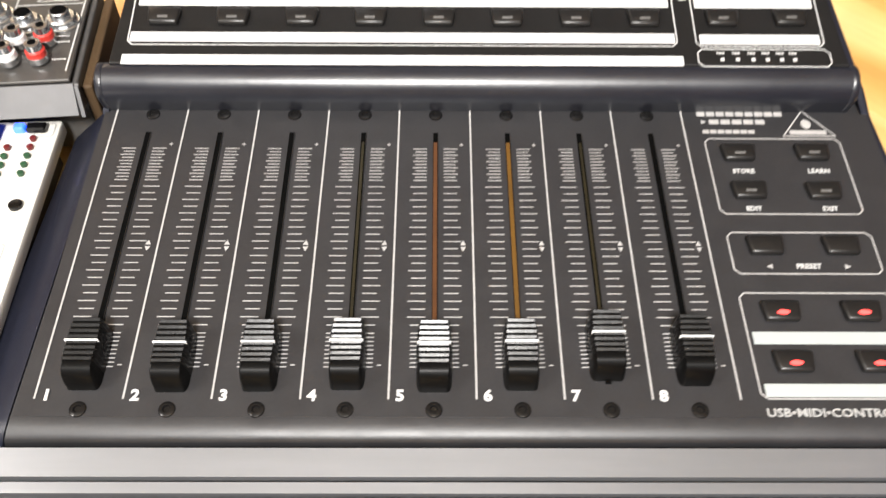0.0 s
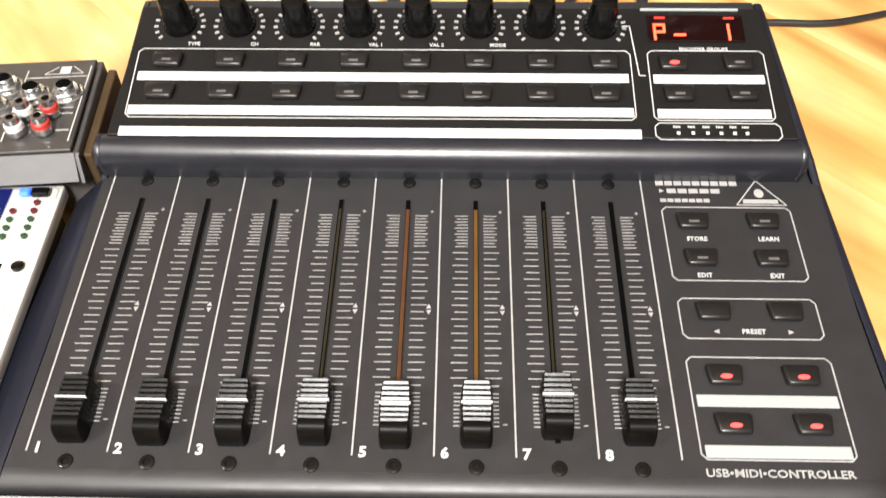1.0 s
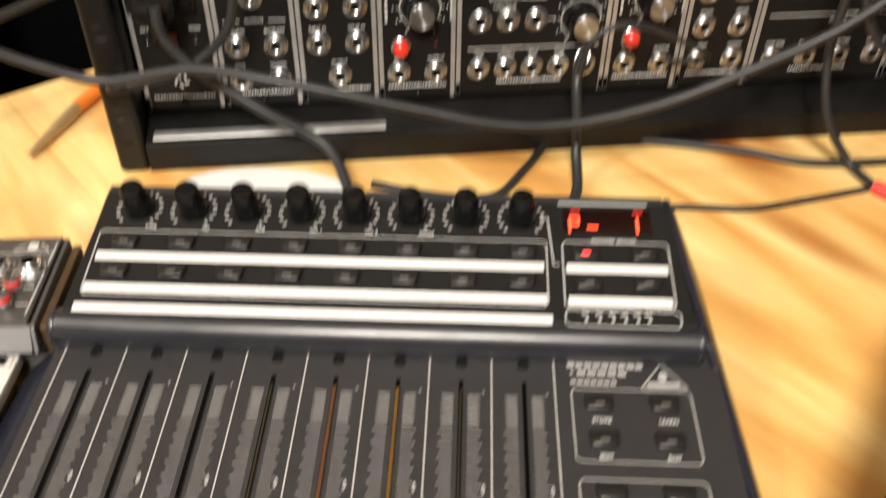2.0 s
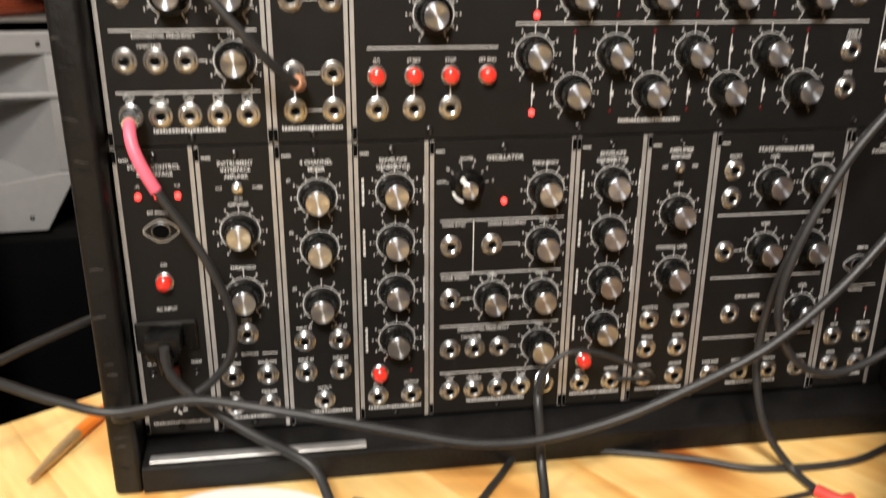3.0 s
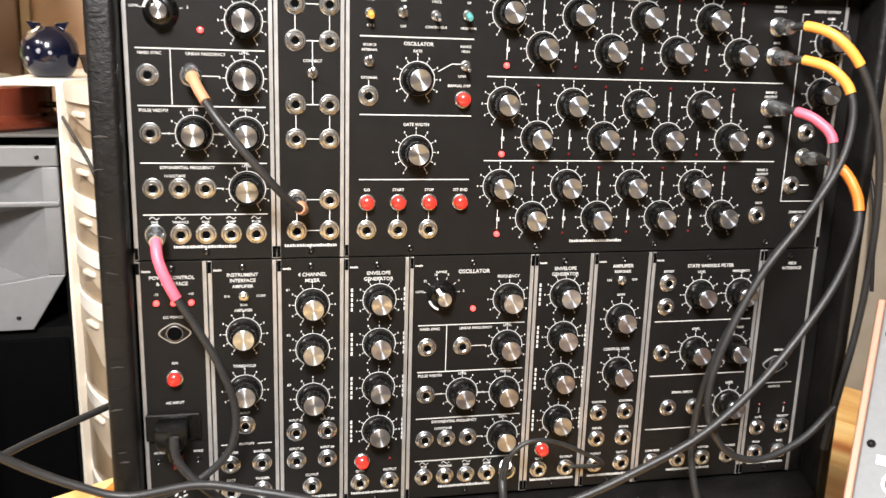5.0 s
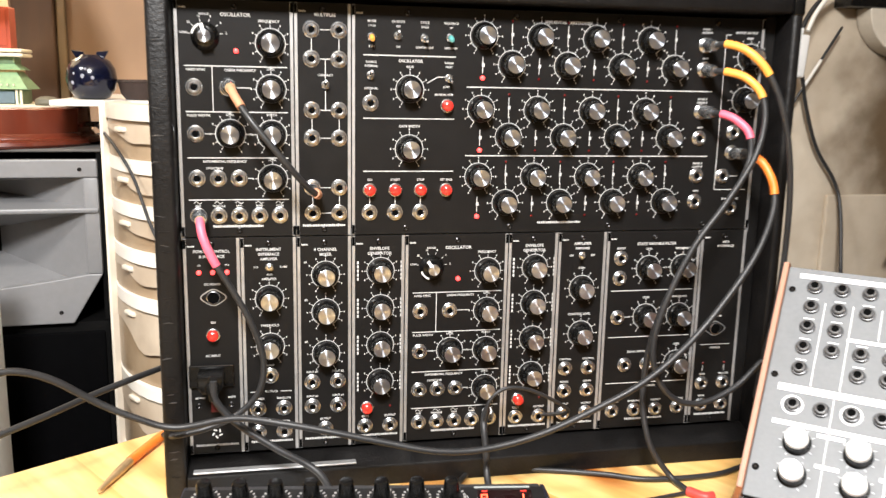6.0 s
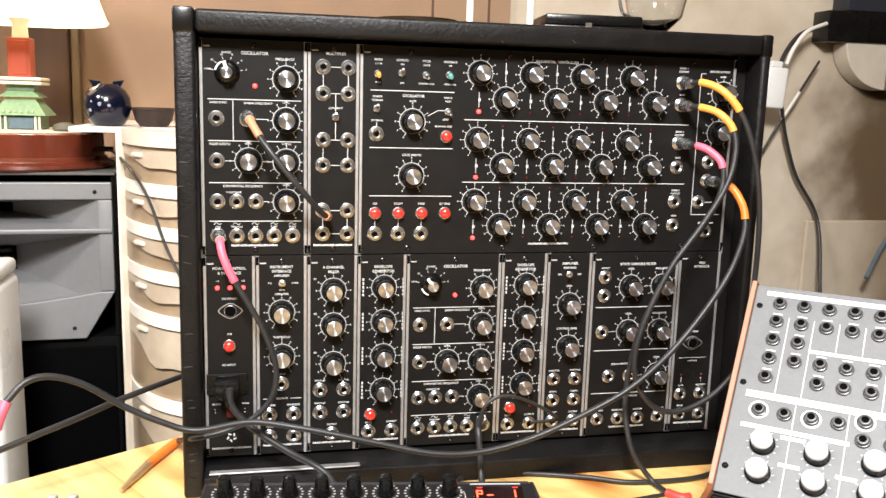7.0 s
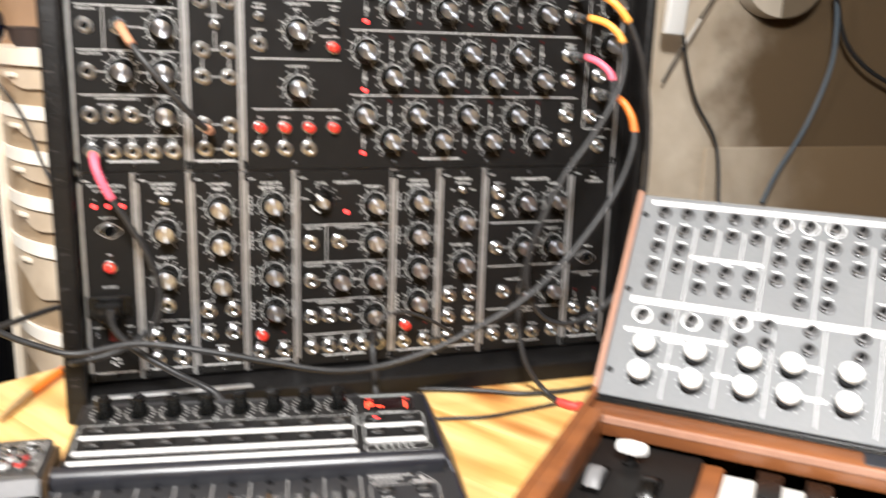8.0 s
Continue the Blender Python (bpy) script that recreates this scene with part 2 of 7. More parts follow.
M = {
    "pine": pine_wood(),
    # last colour of both plasters: wall shadow, laid on by position
    "plaster": plaster("stained_shaded_plaster", 1.60, 1.79, (0.112, 0.073, 0.036)),
    "ledge_plaster": plaster("stained_shaded_ledge_plaster", 1.52, 2.02, (0.19, 0.128, 0.068)),
    "brown_wall": mat("tan_wall_paint", (0.315, 0.200, 0.122), 0.8, grain=0.18, scale=7.0, bump=0.05),
    "dark_wood": mat("dark_brown_wood", (0.09, 0.045, 0.022), 0.6, grain=0.35, scale=25, stretch=(1, 1, 0.1)),
    "floor": mat("dark_carpet", (0.05, 0.04, 0.035), 0.95, grain=0.4, scale=300, bump=0.4),
    "ceiling": mat("cream_ceiling", (0.7, 0.62, 0.5), 0.9, grain=0.05, scale=30),
    "vinyl": mat("black_leathercloth", (0.0065, 0.006, 0.006), 0.42, grain=0.4, scale=300, bump=0.28, spec=0.27),
    "panel": mat("black_panel_paint", (0.0085, 0.0080, 0.0078), 0.44, grain=0.12, scale=420, bump=0.03, spec=0.19),
    "rail": mat("brushed_aluminium", (0.47, 0.47, 0.47), 0.40, metal=0.6, grain=0.25, scale=90, stretch=(1, 1, 0.08)),
    "chrome": mat("nickel_plate", (0.57, 0.585, 0.60), 0.25, metal=0.95, grain=0.1, scale=200),
    "cap": mat("spun_aluminium_cap", (0.60, 0.64, 0.72), 0.30, metal=0.95, grain=0.08, scale=300),
    "black_plastic": mat("black_plastic", (0.0042, 0.0040, 0.0038), 0.27, grain=0.15, scale=250, bump=0.03, spec=0.36),
    "rubber": mat("black_rubber_cable", (0.022, 0.022, 0.023), 0.45, grain=0.2, scale=250, bump=0.06),
    "ink": mat("white_ink", (0.60, 0.60, 0.59), 0.6, grain=0.1, scale=700),
    "grey_ink": mat("grey_ink", (0.42, 0.42, 0.41), 0.6, grain=0.15, scale=700),
    # a slight glow is added to brighten the red of the buttons
    "red_cap": mat("red_button_added_glow", (0.72, 0.032, 0.022), 0.20, emit=(1.0, 0.05, 0.03), emit_strength=0.10, coat=0.9),
    "led_on": mat("red_led_lit", (0.8, 0.05, 0.04), 0.3, emit=(1.0, 0.055, 0.05), emit_strength=4.2),
    "led_off": mat("red_led_dark", (0.10, 0.008, 0.008), 0.25, coat=0.4),
    # near-black stands in for the shade inside slots, sockets and throats
    "hole": mat("hole_shade", (0.0015, 0.0015, 0.0015), 0.8, spec=0.05),
    "pink": mat("pink_cable_tape", (0.85, 0.13, 0.20), 0.42, grain=0.1, scale=120),
    "orange": mat("orange_cable_tape", (0.82, 0.22, 0.03), 0.42, grain=0.1, scale=120),
    "amber": mat("yellow_orange_tape", (0.85, 0.36, 0.06), 0.42, grain=0.1, scale=120),
    "tan": mat("tan_tape", (0.50, 0.24, 0.13), 0.5, grain=0.15, scale=120),
    "charcoal": mat("charcoal_paint", (0.0235, 0.0230, 0.0248), 0.43, grain=0.16, scale=700, bump=0.025, spec=0.6),
    "navy": mat("dark_navy_plastic", (0.0115, 0.0130, 0.0230), 0.40, grain=0.12, scale=500, bump=0.05),
    "silver_trim": mat("ribbed_metal_trim", (0.215, 0.219, 0.230), 0.36, metal=0.55, grain=0.15, scale=120, stretch=(0.1, 1, 1)),
    "fader_black": mat("fader_black", (0.0042, 0.0038, 0.0036), 0.28, grain=0.25, scale=500, bump=0.03, spec=0.33),
    "button_black": mat("button_black", (0.0120, 0.0112, 0.0108), 0.34, grain=0.12, scale=400, bump=0.03),
    "slot_brown": mat("brown_slot_reflection", (0.085, 0.032, 0.010), 0.4, grain=0.3, scale=60),
    "slot_amber": mat("amber_slot_reflection", (0.115, 0.056, 0.009), 0.4, grain=0.3, scale=60),
    "slot_olive": mat("olive_slot_reflection", (0.020, 0.016, 0.006), 0.4, grain=0.3, scale=60),
    "cap_nose": mat("smooth_cap_black", (0.0026, 0.0025, 0.0025), 0.42, grain=0.2, scale=500, spec=0.14),
    # darker copy of charcoal: the upper deck's dimmer light is put into the colour
    "deck_black": mat("shaded_charcoal_paint", (0.0095, 0.0090, 0.0090), 0.46, grain=0.15, scale=600, bump=0.05, spec=0.3),
    "digit_on": mat("lit_display_segment", (0.8, 0.10, 0.04), 0.3, emit=(1.0, 0.07, 0.03), emit_strength=4.5),
    "worn_vinyl": mat("rubbed_leathercloth", (0.045, 0.042, 0.040), 0.5, grain=0.4, scale=300, bump=0.2),
    "green_paint": mat("dark_green_ring", (0.02, 0.07, 0.03), 0.4, grain=0.1, scale=100),
    "green_glyph": mat("green_display_glyph", (0.05, 0.4, 0.1), 0.4, emit=(0.15, 1.0, 0.25), emit_strength=0.8),
    "basket": mat("dark_woven_cane", (0.030, 0.016, 0.012), 0.6, grain=0.4, scale=120),
    "pale_shade": mat("lit_bowl_grey", (0.56, 0.50, 0.41), 0.5, grain=0.1, scale=30),
    "dim_shade": mat("shaded_bowl_grey", (0.16, 0.125, 0.085), 0.5, grain=0.15, scale=30),
    "label_white": mat("white_label", (0.74, 0.74, 0.73), 0.5, grain=0.05, scale=60),
    "label_grey": mat("pale_grey_label", (0.40, 0.43, 0.42), 0.5, grain=0.05, scale=60),
    "display_glass": mat("display_glass", (0.010, 0.0022, 0.0022), 0.14, coat=0.3),
    "led_dim": mat("red_legend", (0.5, 0.03, 0.02), 0.4, emit=(1.0, 0.05, 0.03), emit_strength=1.2),
    "panel_grey": mat("grey_panel_paint", (0.150, 0.158, 0.166), 0.5, grain=0.12, scale=240, bump=0.04),
    "bright_ink": mat("bright_white_ink", (0.82, 0.83, 0.83), 0.55, grain=0.04, scale=300),
    "walnut": mat("reddish_walnut", (0.26, 0.095, 0.032), 0.38, grain=0.3, scale=40, stretch=(0.12, 1, 1), bump=0.08, second=(0.13, 0.042, 0.014), coat=0.2),
    "ivory": mat("white_key_plastic", (0.82, 0.82, 0.80), 0.3, grain=0.04, scale=90),
    "dark_grey": mat("dark_grey_nut", (0.085, 0.085, 0.09), 0.3, metal=0.5, grain=0.15, scale=200),
    "dark_navy_plate": mat("dark_blue_grey", (0.020, 0.022, 0.030), 0.4, grain=0.15, scale=200),
    "mixer_case": mat("dark_silver_case", (0.16, 0.155, 0.15), 0.4, metal=0.5, grain=0.15, scale=150),
    "mixer_face": mat("graphite_face", (0.085, 0.080, 0.075), 0.42, metal=0.4, grain=0.15, scale=300),
    "lip_grey": mat("light_grey_plastic", (0.19, 0.19, 0.195), 0.45, grain=0.1, scale=150),
    "phono_red": mat("phono_red", (0.55, 0.04, 0.03), 0.4, grain=0.1, scale=100),
    "white_plastic": mat("cream_white_plastic", (0.80, 0.77, 0.71), 0.42, grain=0.06, scale=40, bump=0.02),
    "frosted": mat("frosted_plastic", (0.54, 0.455, 0.35), 0.35, grain=0.15, scale=22, second=(0.40, 0.31, 0.22)),
    "clutter_brown": mat("brown_clutter", (0.32, 0.20, 0.12), 0.8, grain=0.5, scale=60),
    "clutter_green": mat("olive_clutter", (0.24, 0.23, 0.12), 0.8, grain=0.5, scale=60),
    "blue_screen": mat("blue_display", (0.006, 0.008, 0.035), 0.12, emit=(0.03, 0.06, 0.6), emit_strength=0.22),
    "blue_led": mat("blue_lamp", (0.1, 0.2, 0.9), 0.3, emit=(0.01, 0.07, 1.0), emit_strength=4.0),
    "speaker_black": mat("black_speaker_paint", (0.0035, 0.0034, 0.0034), 0.75, grain=0.3, scale=160, bump=0.3, spec=0.06),
    "grille_black": mat("black_grille_cloth", (0.0022, 0.0022, 0.0025), 0.95, grain=0.3, scale=700, bump=0.3, spec=0.03),
    "dark_grey_top": mat("dark_grey_board", (0.10, 0.095, 0.09), 0.6, grain=0.2, scale=60),
    "horn_grey": mat("moulded_grey_plastic", (0.205, 0.205, 0.210), 0.40, grain=0.08, scale=90),
    "blue_glaze": mat("dark_blue_glaze", (0.003, 0.0045, 0.016), 0.16, grain=0.4, scale=40, coat=0.2),
    "flower_white": mat("pale_painted_flower", (0.30, 0.30, 0.34), 0.4, grain=0.1, scale=90),
    "mahogany": mat("polished_mahogany", (0.115, 0.022, 0.010), 0.22, grain=0.4, scale=30, stretch=(1, 1, 0.2), coat=0.5),
    "cream": mat("cream_paint", (0.72, 0.66, 0.52), 0.45, grain=0.08, scale=80),
    "pagoda_green": mat("dull_green_paint", (0.13, 0.20, 0.11), 0.5, grain=0.3, scale=120),
    "roof_green": mat("pale_green_roof", (0.20, 0.32, 0.17), 0.45, grain=0.25, scale=160),
    "slate_blue": mat("slate_blue", (0.12, 0.17, 0.20), 0.4, grain=0.2, scale=120),
    "brass": mat("aged_brass", (0.55, 0.38, 0.20), 0.38, metal=0.5, grain=0.2, scale=120),
    "lacquer_red": mat("orange_red_lacquer", (0.34, 0.065, 0.035), 0.35, grain=0.12, scale=60),
    "shade": mat("lit_lampshade", (0.85, 0.75, 0.58), 0.8, grain=0.05, scale=60, emit=(1.0, 0.82, 0.56), emit_strength=1.1),
    "stone_green": mat("grey_green_stone", (0.095, 0.088, 0.062), 0.6, grain=0.3, scale=140),
    "bronze": mat("dark_bronze", (0.12, 0.075, 0.045), 0.35, metal=0.7, grain=0.3, scale=140),
    "glass": mat("clear_glass", (0.95, 0.96, 0.96), 0.03, transmit=1.0),
    "ledge_tan": mat("tan_ledge_paint", (0.235, 0.165, 0.092), 0.8, grain=0.18, scale=8.0, bump=0.05),
    "blue_cord": mat("blue_grey_cord", (0.10, 0.13, 0.16), 0.5, grain=0.1, scale=100),
    "knob_black": mat("glossy_knob_black", (0.003, 0.003, 0.003), 0.24, grain=0.1, scale=300, spec=0.4),
    "rest_satin": mat("satin_hand_rest", (0.0125, 0.0135, 0.0195), 0.34, grain=0.1, scale=300, bump=0.03, spec=0.8),
    "deck_ink": mat("pale_grey_deck_ink", (0.40, 0.39, 0.38), 0.6, grain=0.12, scale=700),
    "dark_screw": mat("blackened_screw", (0.026, 0.025, 0.025), 0.24, metal=0.7, grain=0.1, scale=300),
    "socket_nut": mat("grey_socket_nut", (0.095, 0.095, 0.098), 0.34, metal=0.35, grain=0.2, scale=200),
    "gap_brown": mat("shaded_desk_brown", (0.085, 0.052, 0.026), 0.5, grain=0.25, scale=80),
    "haze_front": mat("hazy_drawer_plastic", (0.33, 0.25, 0.165), 0.32, grain=0.25, scale=18, second=(0.24, 0.16, 0.09)),
    "lip_plastic": mat("white_lip_plastic", (0.88, 0.84, 0.76), 0.34, grain=0.05, scale=30),
    "cream_plastic": mat("cream_drawer_plastic", (0.74, 0.67, 0.56), 0.40, grain=0.08, scale=30, bump=0.02),
    "legend_dim": mat("dim_legend", (0.13, 0.125, 0.12), 0.5, grain=0.1, scale=300),
    "edge_wood": mat("pale_wood_edge", (0.40, 0.215, 0.145), 0.45, grain=0.2, scale=60, stretch=(1, 0.2, 1)),
        "teal": mat("teal_sleeve", (0.10, 0.36, 0.34), 0.4, grain=0.1, scale=120),
    "dark_red": mat("dark_red_plastic", (0.12, 0.012, 0.012), 0.4, grain=0.1, scale=120),
    "red_tape": mat("red_tape", (0.62, 0.06, 0.05), 0.45, grain=0.1, scale=120),
}


# ---- building helpers ----
def link(name, bm, material, parent=None, label="", smooth=False, m=None):
    me = bpy.data.meshes.new(name)
    bm.to_mesh(me)
    bm.free()
    mats = material if isinstance(material, (list, tuple)) else [material]
    for one in mats:
        me.materials.append(M[one] if isinstance(one, str) else one)
    if smooth:
        for p in me.polygons:
            p.use_smooth = True
        me.set_sharp_from_angle(angle=radians(38))
    ob = new(name, me)
    if parent is not None:
        ob.parent = parent
    if m is not None:
        ob.matrix_basis = m
    if label:
        tagged(ob, label=label)
    return ob


def part(name, bm, material, parent, label="", smooth=False, m=None):
    return link(name, bm, material, parent, label, smooth, m)


def same(name, ob, parent, m):
    """A further piece on the mesh of ob."""
    o = new(name, ob.data)
    o.parent = parent
    o.matrix_basis = m
    return o


def thing(name, m, label, category, group="", kind=""):
    ob = new(name)
    ob.empty_display_size = 0.02
    ob.matrix_world = m
    return tagged(ob, label, category, group, kind)


def box(bm, x0, y0, z0, x1, y1, z1, bevel=0.0, seg=2, mat_index=0):
    r = bmesh.ops.create_cube(bm, size=1)
    vs = r["verts"]
    bmesh.ops.transform(bm, matrix=Matrix.Translation(((x0 + x1) / 2, (y0 + y1) / 2, (z0 + z1) / 2)) @ Matrix.Diagonal((x1 - x0, y1 - y0, z1 - z0, 1)), verts=vs)
    faces = {f for v in vs for f in v.link_faces}
    for f in faces:
        f.material_index = mat_index
    if bevel:
        edges = list({e for v in vs for e in v.link_edges})
        bmesh.ops.bevel(bm, geom=edges, offset=bevel, segments=seg, profile=0.5, affect="EDGES")
    return bm


def slab(x0, y0, z0, x1, y1, z1, bevel=0.0, seg=2):
    return box(bmesh.new(), x0, y0, z0, x1, y1, z1, bevel, seg)


def lathe(profile, seg=24, cap=True, bm=None, m=None, mat_index=0):
    """Turned round z: profile of (radius, height) from the bottom up."""
    bm = bm or bmesh.new()
    rings = []
    for r, z in profile:
        rings.append([bm.verts.new((r * math.cos(2 * math.pi * k / seg), r * math.sin(2 * math.pi * k / seg), z)) for k in range(seg)])
    fs = []
    for a, b in zip(rings, rings[1:]):
        for k in range(seg):
            fs.append(bm.faces.new((a[k], a[(k + 1) % seg], b[(k + 1) % seg], b[k])))
    if cap:
        fs.append(bm.faces.new(list(reversed(rings[0]))))
        fs.append(bm.faces.new(rings[-1]))
    for f in fs:
        f.material_index = mat_index
    if m is not None:
        bmesh.ops.transform(bm, matrix=m, verts=[v for r in rings for v in r])
    return bm


def prism(points, y0, y1, axis="y", bevel=0.0):
    """A solid with the outline points (two coordinates) drawn out along axis."""
    bm = bmesh.new()

    def at(p, d):
        return {"y": (p[0], d, p[1]), "x": (d, p[0], p[1]), "z": (p[0], p[1], d)}[axis]
    a = [bm.verts.new(at(p, y0)) for p in points]
    b = [bm.verts.new(at(p, y1)) for p in points]
    bm.faces.new(a)
    bm.faces.new(list(reversed(b)))
    n = len(points)
    for k in range(n):
        bm.faces.new((a[k], b[k], b[(k + 1) % n], a[(k + 1) % n]))
    bmesh.ops.recalc_face_normals(bm, faces=bm.faces)
    if bevel:
        bmesh.ops.bevel(bm, geom=list(bm.edges), offset=bevel, segments=2, profile=0.5, affect="EDGES")
    return bm


def spline(points, per=10):
    """A smooth line through the points (Catmull-Rom)."""
    pts = [Vector(p) for p in points]
    pts = [pts[0] * 2 - pts[1]] + pts + [pts[-1] * 2 - pts[-2]]
    out = []
    for i in range(1, len(pts) - 2):
        a, b, c, d = pts[i - 1:i + 3]
        for k in range(per):
            t = k / per
            out.append(0.5 * (2 * b + (c - a) * t + (2 * a - 5 * b + 4 * c - d) * t * t + (3 * b - a - 3 * c + d) * t ** 3))
    out.append(pts[-2])
    return out


def tube(line, radius, seg=10, bm=None):
    bm = bm or bmesh.new()
    rings = []
    up = Vector((0.3, 0.2, 0.93))
    n = len(line)
    for i, p in enumerate(line):
        d = (line[min(i + 1, n - 1)] - line[max(i - 1, 0)]).normalized()
        side = d.cross(up)
        if side.length < 1e-4:
            side = d.cross(Vector((1, 0, 0)))
        side.normalize()
        up = side.cross(d).normalized()
        r = radius[i] if isinstance(radius, (list, tuple)) else radius
        rings.append([bm.verts.new(p + r * (side * math.cos(2 * math.pi * k / seg) + up * math.sin(2 * math.pi * k / seg))) for k in range(seg)])
    for a, b in zip(rings, rings[1:]):
        for k in range(seg):
            bm.faces.new((a[k], a[(k + 1) % seg], b[(k + 1) % seg], b[k]))
    bm.faces.new(list(reversed(rings[0])))
    bm.faces.new(rings[-1])
    bmesh.ops.recalc_face_normals(bm, faces=bm.faces)
    return bm


def text_mesh(words, size, align="CENTER", depth=0.0002, stretch=1.0, bold=0.012):
    cu = bpy.data.curves.new("words", "FONT")
    cu.body, cu.size, cu.align_x, cu.align_y = words, size, align, "CENTER"
    cu.extrude, cu.resolution_u = depth, 2
    cu.offset = size * bold
    ob = bpy.data.objects.new("words", cu)
    scene.collection.objects.link(ob)
    me = bpy.data.meshes.new_from_object(ob.evaluated_get(bpy.context.evaluated_depsgraph_get()))
    bpy.data.objects.remove(ob)
    bpy.data.curves.remove(cu)
    if stretch != 1.0:
        me.transform(Matrix.Diagonal((stretch, 1, 1, 1)))
    return me


def words(name, text, size, parent, m, material="ink", align="CENTER", stretch=1.0, bold=0.012):
    me = text_mesh(text, size, align, stretch=stretch, bold=bold)
    me.name = name
    me.materials.append(M[material])
    ob = new(name, me)
    ob.parent = parent
    ob.matrix_basis = m
    return ob


DESK = 0.755


# ---- the room ----
def setting(name, bm, material, label, category):
    return tagged(link(name, bm, material), label, category, kind="structure")


setting("floor", slab(-3.2, -3.2, -0.06, 3.4, 1.25, 0.0), "floor", "dark carpeted floor of the room", "floor")
setting("ceiling", slab(-3.2, -3.2, 2.42, 3.4, 1.25, 2.5), "ceiling", "plain cream ceiling", "ceiling")
setting("wall_north", slab(-3.2, 1.05, 0.0, 3.4, 1.25, 2.42), "plaster", "stained beige plaster wall with a shadow painted in on the right", "wall")
# south and west walls are unseen, added in cream to bounce neutral light
setting("wall_south", slab(-3.2, -3.4, 0.0, 3.4, -3.2, 2.42), "ceiling", "unseen cream wall, its tone picked for neutral bounce light", "wall")
setting("wall_west", slab(-3.4, -3.2, 0.0, -3.2, 1.25, 2.42), "ceiling", "unseen cream wall, its tone picked for neutral bounce light", "wall")
setting("wall_east", slab(3.4, -3.2, 0.0, 3.6, 1.25, 2.42), "plaster", "unseen wall, wholly in the plaster's painted shadow tone", "wall")

# ---- desk ----
desk = thing("desk", pose(0, 0, DESK), "varnished knotty pine desk with glued boards", "desk")
DESK_POSE = pose(-0.115, 0.106, DESK, 0, 0, -57)
desk.matrix_world = DESK_POSE
board_edges = [-0.74, -0.61, -0.50, -0.36, -0.245, -0.13, -0.02, 0.085, 0.20, 0.30, 0.42, 0.53, 0.66, 0.78, 0.90]
for a, b in zip(board_edges, board_edges[1:]):
    part("board", slab(0, a + 0.00006, -0.032, 1.55, b - 0.00006, 0, 0.0002, 1), "pine", desk)
for x in (0.08, 1.45):
    for y in (-0.68, 0.82):
        part("leg", slab(x - 0.03, y - 0.03, -DESK, x + 0.03, y + 0.03, -0.032, 0.003), "pine", desk)

# ---- modular cabinet ----
U, H, Z0 = 0.0540, 0.2223, 0.79
FRONT = -0.025


def cabinet():
    c = thing("synth_cabinet", pose(0, 0, DESK), "black leathercloth-covered modular synthesizer cabinet standing on the pine desk", "cabinet")
    top = 1.2600 - DESK
    part("side_panel", slab(-0.0220, FRONT, 0.0, -0.0015, 0.225, top, 0.004, 3), "vinyl", c, smooth=True)
    part("side_panel", slab(0.6100, FRONT, 0.0, 0.6215, 0.225, top, 0.004, 3), "vinyl", c, smooth=True)
    part("top_panel", slab(-0.0015, FRONT, 0.4830, 0.6100, 0.225, top, 0.004, 3), "vinyl", c, smooth=True)
    part("bottom_panel", prism([(FRONT, 0.0), (0.225, 0.0), (0.225, 0.026), (0.004, 0.0315), (FRONT, 0.0215)], -0.0015, 0.6100, "x", 0.0015), "vinyl", c)
    part("back_panel", slab(-0.0015, 0.215, 0.026, 0.6100, 0.2248, 0.483), "vinyl", c)
    part("inner_cheek", slab(0.5985, 0.006, 0.03, 0.6100, 0.02, 0.483, 0.001, 1), "panel", c)
    part("mounting_rail", slab(-0.0015, 0.006, 0.2535, 0.5985, 0.016, 0.2615), "rail", c)
    # bright strip put on as the highlight along the sill
    part("sill_highlight", slab(0.004, FRONT + 0.003, 0.0236, 0.165, -0.004, 0.0254, 0.0006, 1), "rail", c, "bright strip standing in for the sill's highlight")
    for x, w in ((-0.0227, 0.0208), (0.6095, 0.0128)):
        for z in (top - 0.024,):
            part("corner_cap", slab(x, FRONT - 0.0012, z, x + w, 0.03, top + 0.0012, 0.003, 2), "black_plastic", c, smooth=True)
    # rubbed folds of the cloth along the front edges
    def fold(x, z, run, lean, thick):
        bm = bmesh.new()
        n = 5
        top_, low_ = [], []
        for q in range(n + 1):
            f = q / n
            h = thick * math.sin(math.pi * (0.08 + 0.84 * f)) * random.uniform(0.7, 1.2)
            px, pz = x + run * f, z + lean * f + random.uniform(-0.0004, 0.0004)
            top_.append((px, pz + h))
            low_.append((px, pz - h * 0.4))
        a = [bm.verts.new((px, FRONT - 0.0005, pz)) for px, pz in low_ + top_[::-1]]
        b_ = [bm.verts.new((px, FRONT + 0.0004, pz)) for px, pz in low_ + top_[::-1]]
        bm.faces.new(a)
        for q in range(len(a)):
            bm.faces.new((a[q], b_[q], b_[(q + 1) % len(a)], a[(q + 1) % len(a)]))
        return part("crease", bm, "worn_vinyl" if random.random() < 0.55 else "vinyl", c)
    for k in range(30):
        fold(-0.0212 + random.uniform(0, 0.006), 0.02 + 0.46 * k / 29 + random.uniform(-0.008, 0.008), random.uniform(0.005, 0.011), random.uniform(-0.002, 0.002), random.uniform(0.0005, 0.0010))
    for k in range(12):
        fold(0.02 + random.uniform(0, 0.42), top - random.uniform(0.006, 0.019), random.uniform(0.003, 0.006), random.uniform(-0.006, -0.001), 0.0005)
    return c


cabinet()


